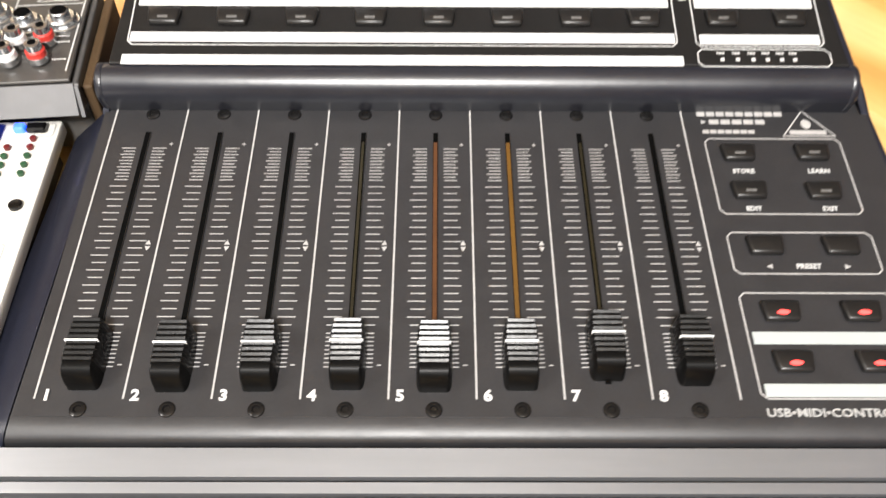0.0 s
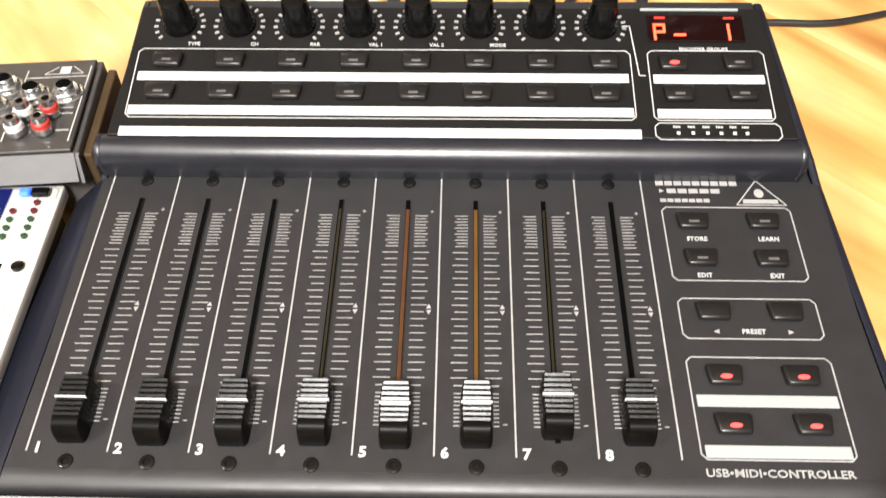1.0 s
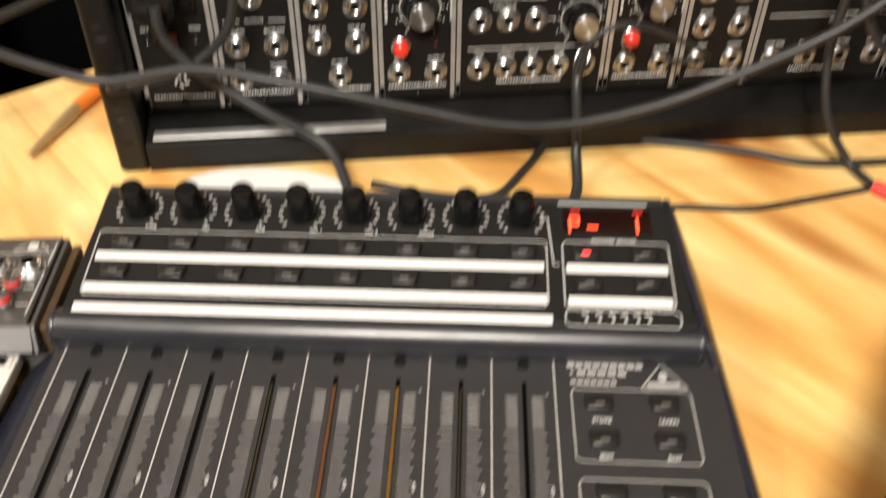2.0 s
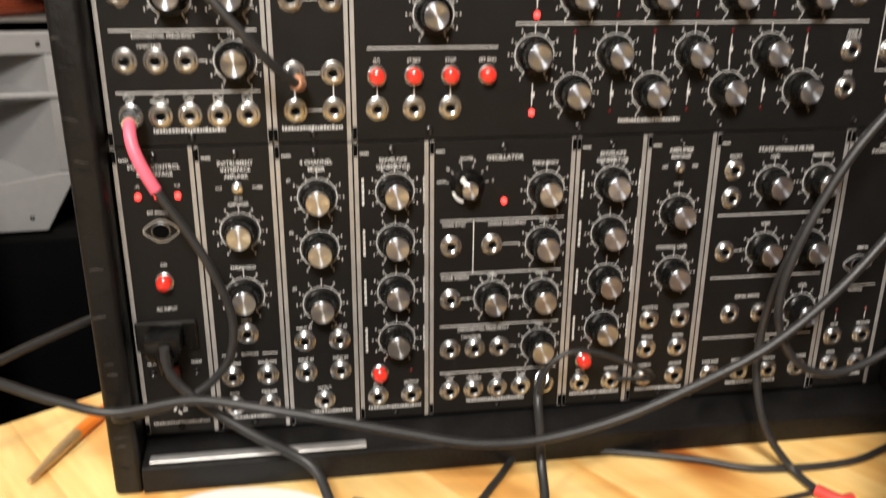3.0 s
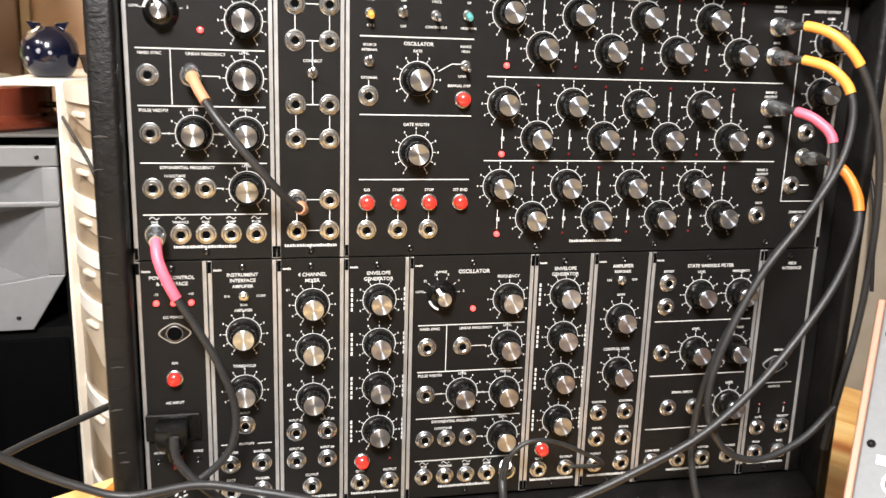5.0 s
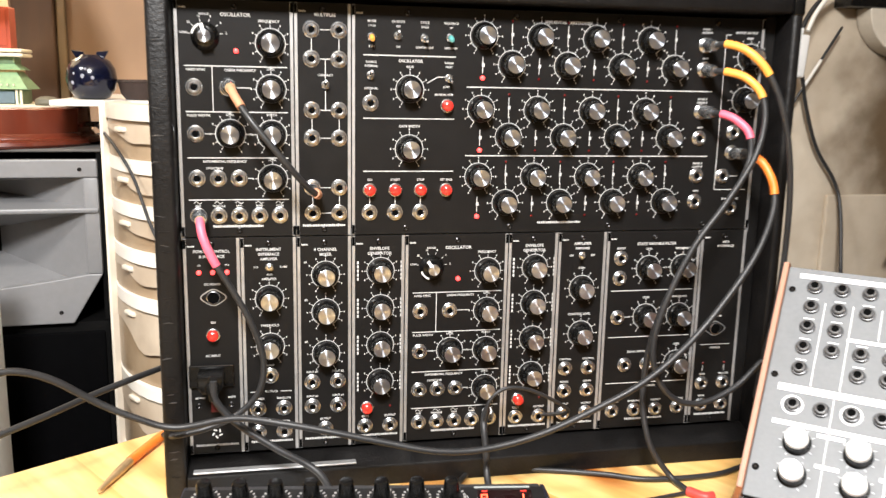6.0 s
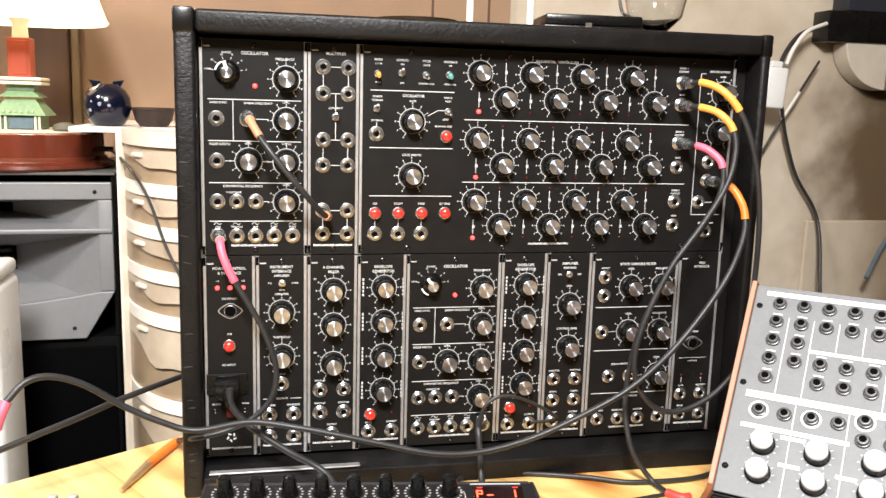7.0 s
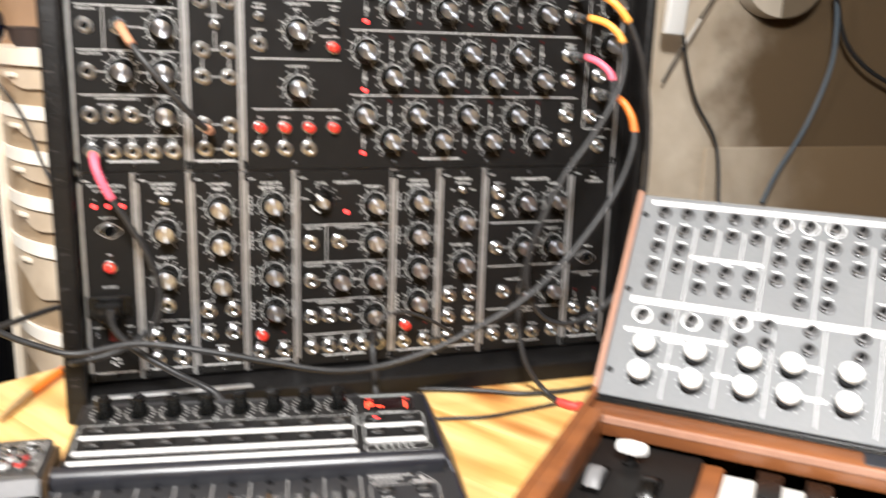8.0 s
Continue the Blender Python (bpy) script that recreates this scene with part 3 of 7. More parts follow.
class Ink:
    """Flat print gathered into one mesh."""

    def __init__(self):
        self.bm = bmesh.new()

    def quad(self, pts, z=0.0004):
        self.bm.faces.new([self.bm.verts.new((x, y, z)) for x, y in pts])

    def bar(self, x0, y0, x1, y1, z=0.0004):
        self.quad([(x0, y0), (x1, y0), (x1, y1), (x0, y1)], z)

    def line(self, x0, y0, x1, y1, w=0.0006):
        d = Vector((x1 - x0, y1 - y0))
        n = Vector((-d.y, d.x)).normalized() * w / 2
        self.quad([(x0 - n.x, y0 - n.y), (x1 - n.x, y1 - n.y), (x1 + n.x, y1 + n.y), (x0 + n.x, y0 + n.y)])

    def ring(self, x, y, r, w=0.0006, seg=28):
        for k in range(seg):
            a, b = 2 * math.pi * k / seg, 2 * math.pi * (k + 1) / seg
            self.quad([(x + q * math.cos(t), y + q * math.sin(t)) for q, t in ((r, a), (r + w, a), (r + w, b), (r, b))])

    def outline(self, x0, y0, x1, y1, w=0.0006, cut=0.002):
        p = [(x0 + cut, y0), (x1 - cut, y0), (x1, y0 + cut), (x1, y1 - cut), (x1 - cut, y1), (x0 + cut, y1), (x0, y1 - cut), (x0, y0 + cut)]
        for a, b in zip(p, p[1:] + p[:1]):
            self.line(*a, *b, w)

    def dial(self, x, y, n=11, r0=0.0136, r1=0.0165, w=0.0006):
        for k in range(n):
            a = radians(240 - 300 * k / (n - 1))
            far = r1 + (0.0008 if k in (0, n // 2, n - 1) else 0)
            self.line(x + r0 * math.cos(a), y + r0 * math.sin(a), x + far * math.cos(a), y + far * math.sin(a), w)
            bx, by = x + (far + 0.0019) * math.cos(a), y + (far + 0.0019) * math.sin(a)
            self.bar(bx - 0.0005, by - 0.0008, bx + 0.0005, by + 0.0008)
        for k in range(24):
            a, b = radians(240 - 300 * k / 24), radians(240 - 300 * (k + 1) / 24)
            self.quad([(x + q * math.cos(t), y + q * math.sin(t)) for q, t in ((r0, b), (r0 + 0.0006, b), (r0 + 0.0006, a), (r0, a))])

    def scribble(self, x0, x1, y, h=0.0018):
        """A line of writing that is not lettered: plain bars as wide as its letters."""
        x = x0
        k = 0
        while x < x1 - 0.0006:
            w = min(h * (0.42 + 0.13 * ((k * 7) % 4)), x1 - x)
            up = h * (0.5, 0.32, 0.34, 0.5, 0.3, 0.33, 0.36)[k % 7]
            self.bar(x, y - h * 0.5, x + w, y + up)
            x += w + h * 0.22
            k += 1

    def done(self, parent, material="ink", name="printing"):
        return tagged(part(name, self.bm, material, parent), kind="stuff")


def knob_body_mesh():
    bm = bmesh.new()
    prof = [(0.0128, 0.0), (0.0130, 0.0012), (0.0124, 0.0034), (0.0108, 0.0048), (0.0104, 0.0060)]
    lathe(prof, 28, True, bm)
    n = 40
    rows = []
    for r, z in ((0.0104, 0.0058), (0.0098, 0.0150), (0.0090, 0.0160)):
        rows.append([bm.verts.new(((r - (0.00035 if k % 2 else 0)) * math.cos(2 * math.pi * k / n), (r - (0.00035 if k % 2 else 0)) * math.sin(2 * math.pi * k / n), z)) for k in range(n)])
    for a, b in zip(rows, rows[1:]):
        for k in range(n):
            bm.faces.new((a[k], a[(k + 1) % n], b[(k + 1) % n], b[k]))
    bm.faces.new(rows[-1])
    box(bm, -0.0004, 0.0092, 0.0046, 0.0004, 0.0126, 0.0052)
    me = bpy.data.meshes.new("knob")
    bm.to_mesh(me)
    bm.free()
    me.materials.append(M["black_plastic"])
    for p in me.polygons:
        p.use_smooth = True
    me.set_sharp_from_angle(angle=radians(32))
    return me


def mesh_of(bm, mats, smooth=True, angle=32, name="piece"):
    me = bpy.data.meshes.new(name)
    bm.to_mesh(me)
    bm.free()
    for one in mats:
        me.materials.append(M[one])
    if smooth:
        for p in me.polygons:
            p.use_smooth = True
        me.set_sharp_from_angle(angle=radians(angle))
    return me


spun = M["cap"].node_tree
tangent = spun.nodes.new("ShaderNodeTangent")
tangent.direction_type, tangent.axis = "RADIAL", "Z"
spun.nodes["Principled BSDF"].inputs["Anisotropic"].default_value = 0.95
spun.nodes["Principled BSDF"].inputs["Anisotropic Rotation"].default_value = 0.25
spun.links.new(tangent.outputs["Tangent"], spun.nodes["Principled BSDF"].inputs["Tangent"])

KNOB = knob_body_mesh()
CAP = mesh_of(lathe([(0.0084, 0.0158), (0.0084, 0.0164), (0.0080, 0.0168), (0.0012, 0.0165)], 28), ["cap"], name="cap")


def jack_mesh():
    bm = bmesh.new()
    lathe([(0.0081, 0.0), (0.0081, 0.0008), (0.0074, 0.0012)], 20, True, bm)
    lathe([(0.0066, 0.0010), (0.0066, 0.0030), (0.0058, 0.0036), (0.0042, 0.0037), (0.0031, 0.0030)], 12, False, bm)
    lathe([(0.0031, 0.0030), (0.0030, 0.0012)], 16, True, bm, mat_index=1)
    return mesh_of(bm, ["chrome", "hole"], True, 25, "jack")


JACK = jack_mesh()
BUTTON = mesh_of(lathe([(0.0056, 0.0), (0.0056, 0.0028), (0.0050, 0.0056), (0.0034, 0.0070), (0.0010, 0.0074)], 20), ["red_cap"], name="button")
BEZEL = mesh_of(lathe([(0.0068, 0.0), (0.0068, 0.0018), (0.0060, 0.0024)], 20), ["chrome"], name="bezel")
LED = mesh_of(lathe([(0.0023, 0.0), (0.0023, 0.0016), (0.0017, 0.0028), (0.0006, 0.0033)], 12), ["led_on"], name="led")
LED_SMALL = mesh_of(lathe([(0.0013, 0.0), (0.0013, 0.0010), (0.0007, 0.0016)], 10), ["led_off"], name="led")
SCREW_DARK = mesh_of(lathe([(0.0030, 0.0), (0.0028, 0.0005), (0.0020, 0.0008), (0.0014, 0.0008), (0.0011, 0.0001)], 14), ["dark_screw"], name="screw")
SCREW = mesh_of(lathe([(0.0030, 0.0), (0.0029, 0.0009), (0.0018, 0.0015), (0.0008, 0.0008)], 14), ["dark_screw"], name="screw")
bm_toggle = lathe([(0.0042, 0.0), (0.0042, 0.0022), (0.0030, 0.0030)], 8)
lathe([(0.0013, 0.0), (0.0019, 0.0085), (0.0012, 0.0098)], 10, True, bm_toggle, pose(0, 0, 0.0022, -22, 0, 0))
TOGGLE = mesh_of(bm_toggle, ["chrome"], name="toggle_switch")


def piece(name, me, parent, m, label=""):
    o = new(name, me)
    o.parent = parent
    o.matrix_basis = m
    if label:
        tagged(o, label=label)
    return o


class Module:
    """One panel in its row; local x to the right, y up, z out of the panel. Places in units and millimetres over the lower row's foot."""

    def __init__(self, name, label, k, w, row):
        self.k, self.row = k, row
        self.o = thing(name, pose(k * U, 0, Z0 + row * H, 90), label, "synthesizer module", "modules in the cabinet")
        self.w = w * U
        part("panel", slab(0.0004, 0.0006, -0.003, self.w - 0.0004, H - 0.0006, 0.0, 0.0003, 1), "panel", self.o)
        for x in (0.0004, self.w - 0.0036):
            part("edge_strip", slab(x, 0.0007, 0.0, x + 0.0030, H - 0.0007, 0.0007, 0.0002, 1), "rail", self.o, "bare aluminium edge")
        for y in (0.006, H - 0.006):
            for x in ((0.0018, self.w - 0.0018) if w > 1 else (0.0018,)):
                part("slot", slab(x - 0.0013, y - 0.0045, 0.0007, x + 0.0013, y + 0.0045, 0.0010), "hole", self.o)
        n = max(1, round(w / 2))
        for y in (0.0068, H - 0.0068):
            for j in range(n):
                piece("screw", SCREW, self.o, pose(self.w * (j + 0.5) / n, y, 0))
        self.ink = Ink()

    def at(self, u, mm):
        return (u - self.k) * U, mm / 1000 - self.row * H

    def knob(self, u, mm, turn=0, dial=11):
        x, y = self.at(u, mm)
        b = piece("knob", KNOB, self.o, pose(x, y, 0, 0, 0, turn))
        piece("cap", CAP, b, Matrix(), "spun aluminium cap")
        if dial:
            self.ink.dial(x, y, dial)

    def jack(self, u, mm):
        piece("jack", JACK, self.o, pose(*self.at(u, mm), 0, 0, 0, random.uniform(0, 60)))

    def jacks(self, *spots):
        for u, mm in spots:
            self.jack(u, mm)

    def button(self, u, mm):
        x, y = self.at(u, mm)
        b = piece("button", BUTTON, self.o, pose(x, y, 0.0018), "red push button")
        piece("bezel", BEZEL, b, pose(0, 0, -0.0018))

    def led(self, u, mm, lit=True):
        piece("led", LED if lit else LED_SMALL, self.o, pose(*self.at(u, mm), 0), "lit red lamp" if lit else "")

    def toggle(self, u, mm, turn=0, material=None):
        o = piece("toggle_switch", TOGGLE, self.o, pose(*self.at(u, mm), 0, 0, 0, turn))
        if material:
            x, y = self.at(u, mm)
            part("sleeve", lathe([(0.0024, 0.0), (0.0024, 0.0065), (0.0017, 0.0078)], 10), material, o, m=pose(0, 0, 0.0050, -22, 0, 0))

    def rule(self, u0, u1, mm, w=0.0009):
        a, b = self.at(u0, mm), self.at(u1, mm)
        self.ink.line(*a, *b, w)

    def post(self, u, mm0, mm1, w=0.0007):
        self.ink.line(*self.at(u, mm0), *self.at(u, mm1), w)

    def text(self, words_, u, mm, size=0.0036):
        words("lettering", words_, size, self.o, pose(*self.at(u, mm), 0.0004))

    def mark(self, u0, u1, mm, h=0.0024):
        """The maker's mark, as a plain shape."""
        x0, y = self.at(u0, mm)
        x1, _ = self.at(u1, mm)
        self.ink.scribble(x0, x1, y, h)

    def end(self, code=True):
        if code:
            self.ink.scribble(0.0046, 0.0116, H - 0.0085, 0.0017)
        self.ink.done(self.o)


def oscillator(k, row, lit, turn, skirt):
    d = row * 222.3
    m = Module("oscillator_module", "black oscillator module with silver-capped knobs and nickel jacks", k, 2, row)
    x, y = m.at(k + 0.51, d + 188)
    sel = part("selector_knob", lathe([(0.0125, 0), (0.0127, 0.0015), (0.0105, 0.0045), (0.0098, 0.0060), (0.0090, 0.0065)], 28), "black_plastic", m.o, smooth=True, m=pose(x, y, 0, 0, 0, turn))
    nose = prism([(-0.0064, -0.004), (-0.0042, -0.0072), (0.0042, -0.0072), (0.0064, -0.004), (0.0050, 0.004), (0.0022, 0.0112), (-0.0022, 0.0112), (-0.0050, 0.004)], 0.0062, 0.0140, "z", 0.0012)
    part("nose", nose, "black_plastic", sel, smooth=True)
    part("index_line", slab(-0.0016, 0.0056, 0.0139, 0.0016, 0.0112, 0.0146), "ivory", sel, "white index line")
    part("cap", lathe([(0.0058, 0.0140), (0.0058, 0.0152), (0.0052, 0.0157), (0.0008, 0.0156)], 28), "cap", sel, "spun aluminium cap", smooth=True)
    n = 7
    arc = [(0.0124 * math.cos(radians(150 + 9 * q)), 0.0124 * math.sin(radians(150 + 9 * q))) for q in range(n)] + [(0.0107 * math.cos(radians(150 + 9 * q)), 0.0107 * math.sin(radians(150 + 9 * q))) for q in range(n - 1, -1, -1)]
    part("skirt_mark", prism(arc, 0.0030, 0.0048, "z"), "label_white", sel, "white mark on the skirt", m=pose(0, 0, 0, 0, 0, skirt))
    for j, a in enumerate((170, 138, 106, 74, 42, 10)):
        m.ink.line(x + 0.0136 * math.cos(radians(a)), y + 0.0136 * math.sin(radians(a)), x + 0.0160 * math.cos(radians(a)), y + 0.0160 * math.sin(radians(a)))
        words("lettering", ("LOW", "32", "16", "8", "4", "2")[j], 0.0028, m.o, pose(x + 0.0192 * math.cos(radians(a)), y + 0.0185 * math.sin(radians(a)), 0.0004))
    m.led(k + 1.02, d + 175.5, lit)
    if not lit:
        m.led(k + 1.02, d + 181, False)
    m.text("OSCILLATOR", k + 1.02, d + 208, 0.0046)
    m.text("RANGE", k + 0.5, d + 208, 0.0028)
    m.text("FREQUENCY", k + 1.58, d + 203, 0.0034)
    for u, mm, t in ((1.60, 183, 30), (1.60, 141, 10), (0.89, 99, -40), (1.60, 98.5, 60), (1.60, 56.5, -20)):
        m.knob(k + u, d + mm, t)
    m.jacks((k + 0.30, d + 142), (k + 0.87, d + 142), (k + 0.30, d + 99), (k + 0.30, d + 57), (k + 0.66, d + 57), (k + 1.02, d + 57))
    m.jacks(*((k + 0.30 + 0.354 * j, d + 21) for j in range(5)))
    for mm in (161.5, 119.5, 76.5, 36.5):
        m.rule(k + 0.15, k + 1.88, d + mm)
    m.post(k + 0.61, d + 120, d + 161)
    m.rule(k + 1.0, k + 1.26, d + 142, 0.0007)
    m.rule(k + 0.43, k + 0.62, d + 99, 0.0007)
    m.rule(k + 1.15, k + 1.3, d + 98.5, 0.0007)
    m.rule(k + 1.15, k + 1.26, d + 57, 0.0007)
    for words_, u, mm, s in (("HARD SYNC", 0.34, 158, 0.0031), ("LINEAR FREQUENCY", 1.08, 158, 0.0031), ("LEVEL", 1.6, 159.5, 0.0029), ("PULSE WIDTH", 0.36, 116, 0.0033),
                             ("LEVEL", 0.89, 117, 0.0029), ("WIDTH", 1.6, 117, 0.0029), ("EXPONENTIAL FREQUENCY", 0.78, 73, 0.0032), ("LEVEL", 1.6, 74.5, 0.0029), ("1V/OCTAVE", 0.6, 66.5, 0.0030),
                             ("SINE", 0.30, 30.5, 0.0026), ("TRIANGLE", 0.654, 30.5, 0.0026), ("SAW", 1.008, 30.5, 0.0026), ("RAMP", 1.362, 30.5, 0.0026), ("PULSE", 1.716, 30.5, 0.0026)):
        m.text(words_, k + u, d + mm, s)
    for j in range(5):
        u = k + 0.30 + 0.354 * j
        for a, b in (((-0.07, 0), (-0.03, 2.2)), ((-0.03, 2.2), (0.03, -0.4)), ((0.03, -0.4), (0.07, 1.2))):
            p, q = m.at(u + a[0], d + 33 + a[1]), m.at(u + b[0], d + 33 + b[1])
            m.ink.line(*p, *q, 0.0005)
    m.mark(k + 0.55, k + 1.42, d + 11)
    m.end()
    return m


def envelope(k):
    m = Module("envelope_module", "black envelope generator module with four knobs and a red button", k, 1, 0)
    m.text("ENVELOPE", k + 0.52, 208.5, 0.0042)
    m.text("GENERATOR", k + 0.52, 203.5, 0.0042)
    for j, mm in enumerate((185.5, 147, 108, 68.5)):
        m.knob(k + 0.54, mm, -30 + 40 * j)
        for x in (0.115, 0.93):
            p = m.at(k + x, mm)
            for q in range(5):
                m.ink.bar(p[0] - 0.0008, p[1] - 0.0095 + q * 0.0042, p[0] + 0.0009, p[1] - 0.0065 + q * 0.0042)
    m.button(k + 0.29, 41)
    m.led(k + 0.74, 41.5, False)
    m.jacks((k + 0.26, 20.5), (k + 0.74, 20.5))
    m.text("GATE", k + 0.26, 31, 0.0030)
    m.text("OUTPUT", k + 0.74, 31, 0.0030)
    m.mark(k + 0.12, k + 0.90, 10.5)
    m.end()


def flanged_socket(m, p):
    """A round socket in a bright two-eared flange."""
    outline = []
    for j in range(36):
        a = radians(10 * j)
        ear = abs(math.cos(a)) ** 5
        outline.append(((0.0082 + 0.0044 * ear) * math.cos(a), 0.0084 * math.sin(a)))
    soc = part("socket_flange", prism(outline, 0, 0.0011, "z"), "rail", m.o, "bright eared flange", m=pose(*p, 0))
    part("socket_plate", prism([(x * 0.91, y * 0.89) for x, y in outline], 0.0011, 0.0013, "z"), "panel", soc)
    part("socket_ring", lathe([(0.0066, 0.0012), (0.0066, 0.0024), (0.0058, 0.0027), (0.0056, 0.0016)], 24), "chrome", soc, smooth=True)
    part("socket_well", lathe([(0.0056, 0.0022), (0.0055, 0.0024), (0.0030, 0.0024)], 24), "hole", soc)
    for x in (-0.0096, 0.0096):
        part("flange_screw", lathe([(0.0014, 0.0011), (0.0014, 0.0018), (0.0006, 0.0020)], 10), "dark_screw", soc, m=pose(x, 0, 0))


def modules():
    oscillator(0, 1, True, 12, -48)
    m = Module("multiples_module", "black multiples module with linked nickel jacks", 2, 1, 1)
    for mm in (419.5, 392.5, 344.5, 318, 270, 245):
        m.jacks((2.30, mm), (2.78, mm))
        m.rule(2.42, 2.66, mm, 0.0007)
    for u in (2.30, 2.78):
        for a, b in ((400, 412), (326, 337), (253, 262)):
            m.post(u, a, b)
    m.post(2.54, 374, 392)
    m.post(2.54, 345, 363)
    m.toggle(2.54, 368.5)
    m.text("MULTIPLES", 2.54, 433.0, 0.0042)
    m.text("CONNECT", 2.54, 377.5, 0.0030)
    m.mark(2.12, 2.90, 233)
    m.end()

    m = Module("sequencer_module", "wide black sequencer module with three rows of knobs and red buttons", 3, 8, 1)
    for j, y in enumerate((418.5, 347.5, 280.5)):
        for i in range(4):
            m.knob(5.40 + 1.077 * i - 0.02 * j, y, -50 + 37 * ((i * 3 + j) % 5))
            m.knob(5.94 + 1.072 * i - 0.02 * j, y - 27, -60 + 31 * ((i * 2 + j) % 6))
        for i in range(8):
            u = 5.39 + 0.537 * i - 0.02 * j
            y0, y1 = (y - 36, y - 20) if i % 2 == 0 else (y - 8, y + 12)
            m.post(u, y0, y1)
            p = m.at(u + 0.012, (y0 + y1) / 2)
            m.ink.bar(p[0] - 0.0014, p[1] - 0.0016, p[0] + 0.0012, p[1] + 0.0016)
            m.led(u, y - 40.5 if i % 2 == 0 else y + 15, i == 0)
        m.jacks((9.78, y - 2.5 if j == 0 else y + 0.5), (9.78, y - 27))
        m.text("BANK %d" % (j + 1), 9.79, y + 13.5, 0.0030)
        m.text("OUTPUT", 9.79, y + 9.8, 0.0030)
        m.text("GATE", 9.79, y - 16, 0.0026)
    for mm in (369, 301.5):
        m.rule(5.1, 9.98, mm)
    for mm in (397.5, 337.5, 286):
        m.rule(3.21, 4.88, mm)
    m.text("SEQUENTIAL CONTROLLER", 7.0, 433.5, 0.0040)
    for u, a, b in ((3.36, "MODE", "1 X 24"), (3.83, "OUTPUTS", "ON"), (4.31, "CYCLE", "ONCE"), (4.79, "SEQUENCE", "UP")):
        m.text(a, u, 429, 0.0029)
        m.text(b, u, 424.8, 0.0026)
    for u, a in ((3.36, "8 X 3"), (3.83, "OFF"), (4.31, "CONTINUOUS"), (4.79, "UP/DOWN")):
        m.text(a, u, 405.5, 0.0026)
    m.toggle(3.35, 414.5, 180, "amber")
    m.toggle(3.82, 416, 0)
    m.toggle(4.30, 414.5, 200)
    m.toggle(4.77, 415.5, 180, "teal")
    m.text("OSCILLATOR", 4.06, 392.5, 0.0040)
    m.text("RATE", 4.05, 387, 0.0030)
    m.text("SOURCE", 3.35, 391, 0.0027)
    m.text("INTERNAL", 3.35, 387.2, 0.0027)
    m.text("EXTERNAL", 3.35, 366, 0.0027)
    m.text("RANGE", 4.76, 391.5, 0.0027)
    m.text("HIGH", 4.76, 387.7, 0.0027)
    m.text("LOW", 4.72, 368.5, 0.0027)
    m.text("MANUAL STEP", 4.68, 361, 0.0029)
    m.toggle(3.34, 378.5)
    m.post(3.34, 358, 364)
    m.jack(3.34, 352)
    m.knob(4.05, 365.5, 25)
    m.ink.line(*m.at(4.36, 372), *m.at(4.56, 378), 0.0007)
    m.ink.line(*m.at(4.56, 378), *m.at(4.70, 378), 0.0007)
    m.toggle(4.76, 377, 200)
    m.button(4.74, 350.5)
    m.text("GATE WIDTH", 4.05, 330, 0.0034)
    m.knob(4.05, 308, -20)
    for u, a in ((3.33, "GO"), (3.80, "START"), (4.27, "STOP"), (4.75, "SET END")):
        m.button(u, 267.5)
        m.text(a, u, 277.5, 0.0032)
    for u in (3.33, 3.80, 4.27):
        m.jack(u, 245)
        m.post(u, 252, 260)
    m.text("MASTER OUTPUT", 10.62, 429.5, 0.0032)
    m.text("GLIDE", 10.70, 424, 0.0027)
    m.knob(10.72, 405, 20)
    m.knob(10.68, 360.5, -25)
    m.jacks((10.50, 327), (10.50, 305.5), (10.34, 280.5))
    m.rule(10.42, 10.66, 280.5, 0.0007)
    for a, b in (((10.19, 427), (10.19, 266)), ((10.19, 266), (10.86, 266)), ((10.19, 427), (10.3, 427))):
        m.ink.line(*m.at(*a), *m.at(*b), 0.0007)
    m.jack(10.56, 246)
    m.text("ZONE OUTPUT", 10.55, 256, 0.0029)
    m.mark(6.55, 7.42, 233)
    m.end()

    m = Module("power_module", "black power control module with three red lamps and a mains inlet", 0, 1, 0)
    m.text("POWER CONTROL", 0.5, 208.5, 0.0040)
    m.text("& INTERFACE", 0.5, 203.5, 0.0040)
    for u, a in ((0.27, "-15"), (0.51, "+5"), (0.76, "+15")):
        m.led(u, 188)
        m.text(a, u, 195, 0.0026)
    m.text("DC POWER", 0.5, 176, 0.0030)
    p = m.at(0.51, 163)
    flanged_socket(m, p)
    m.text("ON", 0.49, 137.5, 0.0030)
    m.button(0.48, 125)
    m.text("AC INPUT", 0.47, 103.5, 0.0032)
    m.text("AC FUSE", 0.22, 60, 0.0026)
    m.text("MAINS", 0.78, 60, 0.0026)
    part("voltage_switch", slab(-0.004, -0.0065, 0, 0.004, 0.0065, 0.0035, 0.0008), "dark_red", m.o, m=pose(*m.at(0.48, 52), 0))
    for u in (0.19, 0.77):
        piece("screw", SCREW, m.o, pose(*m.at(u, 52), 0))
    p = m.at(0.5, 22)
    for j in range(5):
        a = radians(72 * j + 20)
        m.ink.line(p[0] + 0.003 * math.cos(a), p[1] + 0.003 * math.sin(a), p[0] + 0.0052 * math.cos(a + 0.7), p[1] + 0.0052 * math.sin(a + 0.7), 0.0016)
    m.mark(0.12, 0.88, 10)
    m.end()

    m = Module("interface_module", "black instrument interface module with two knobs", 1, 1, 0)
    m.text("INSTRUMENT", 1.5, 209.5, 0.0040)
    m.text("INTERFACE", 1.5, 204.8, 0.0040)
    m.text("AMPLIFIER", 1.5, 200, 0.0036)
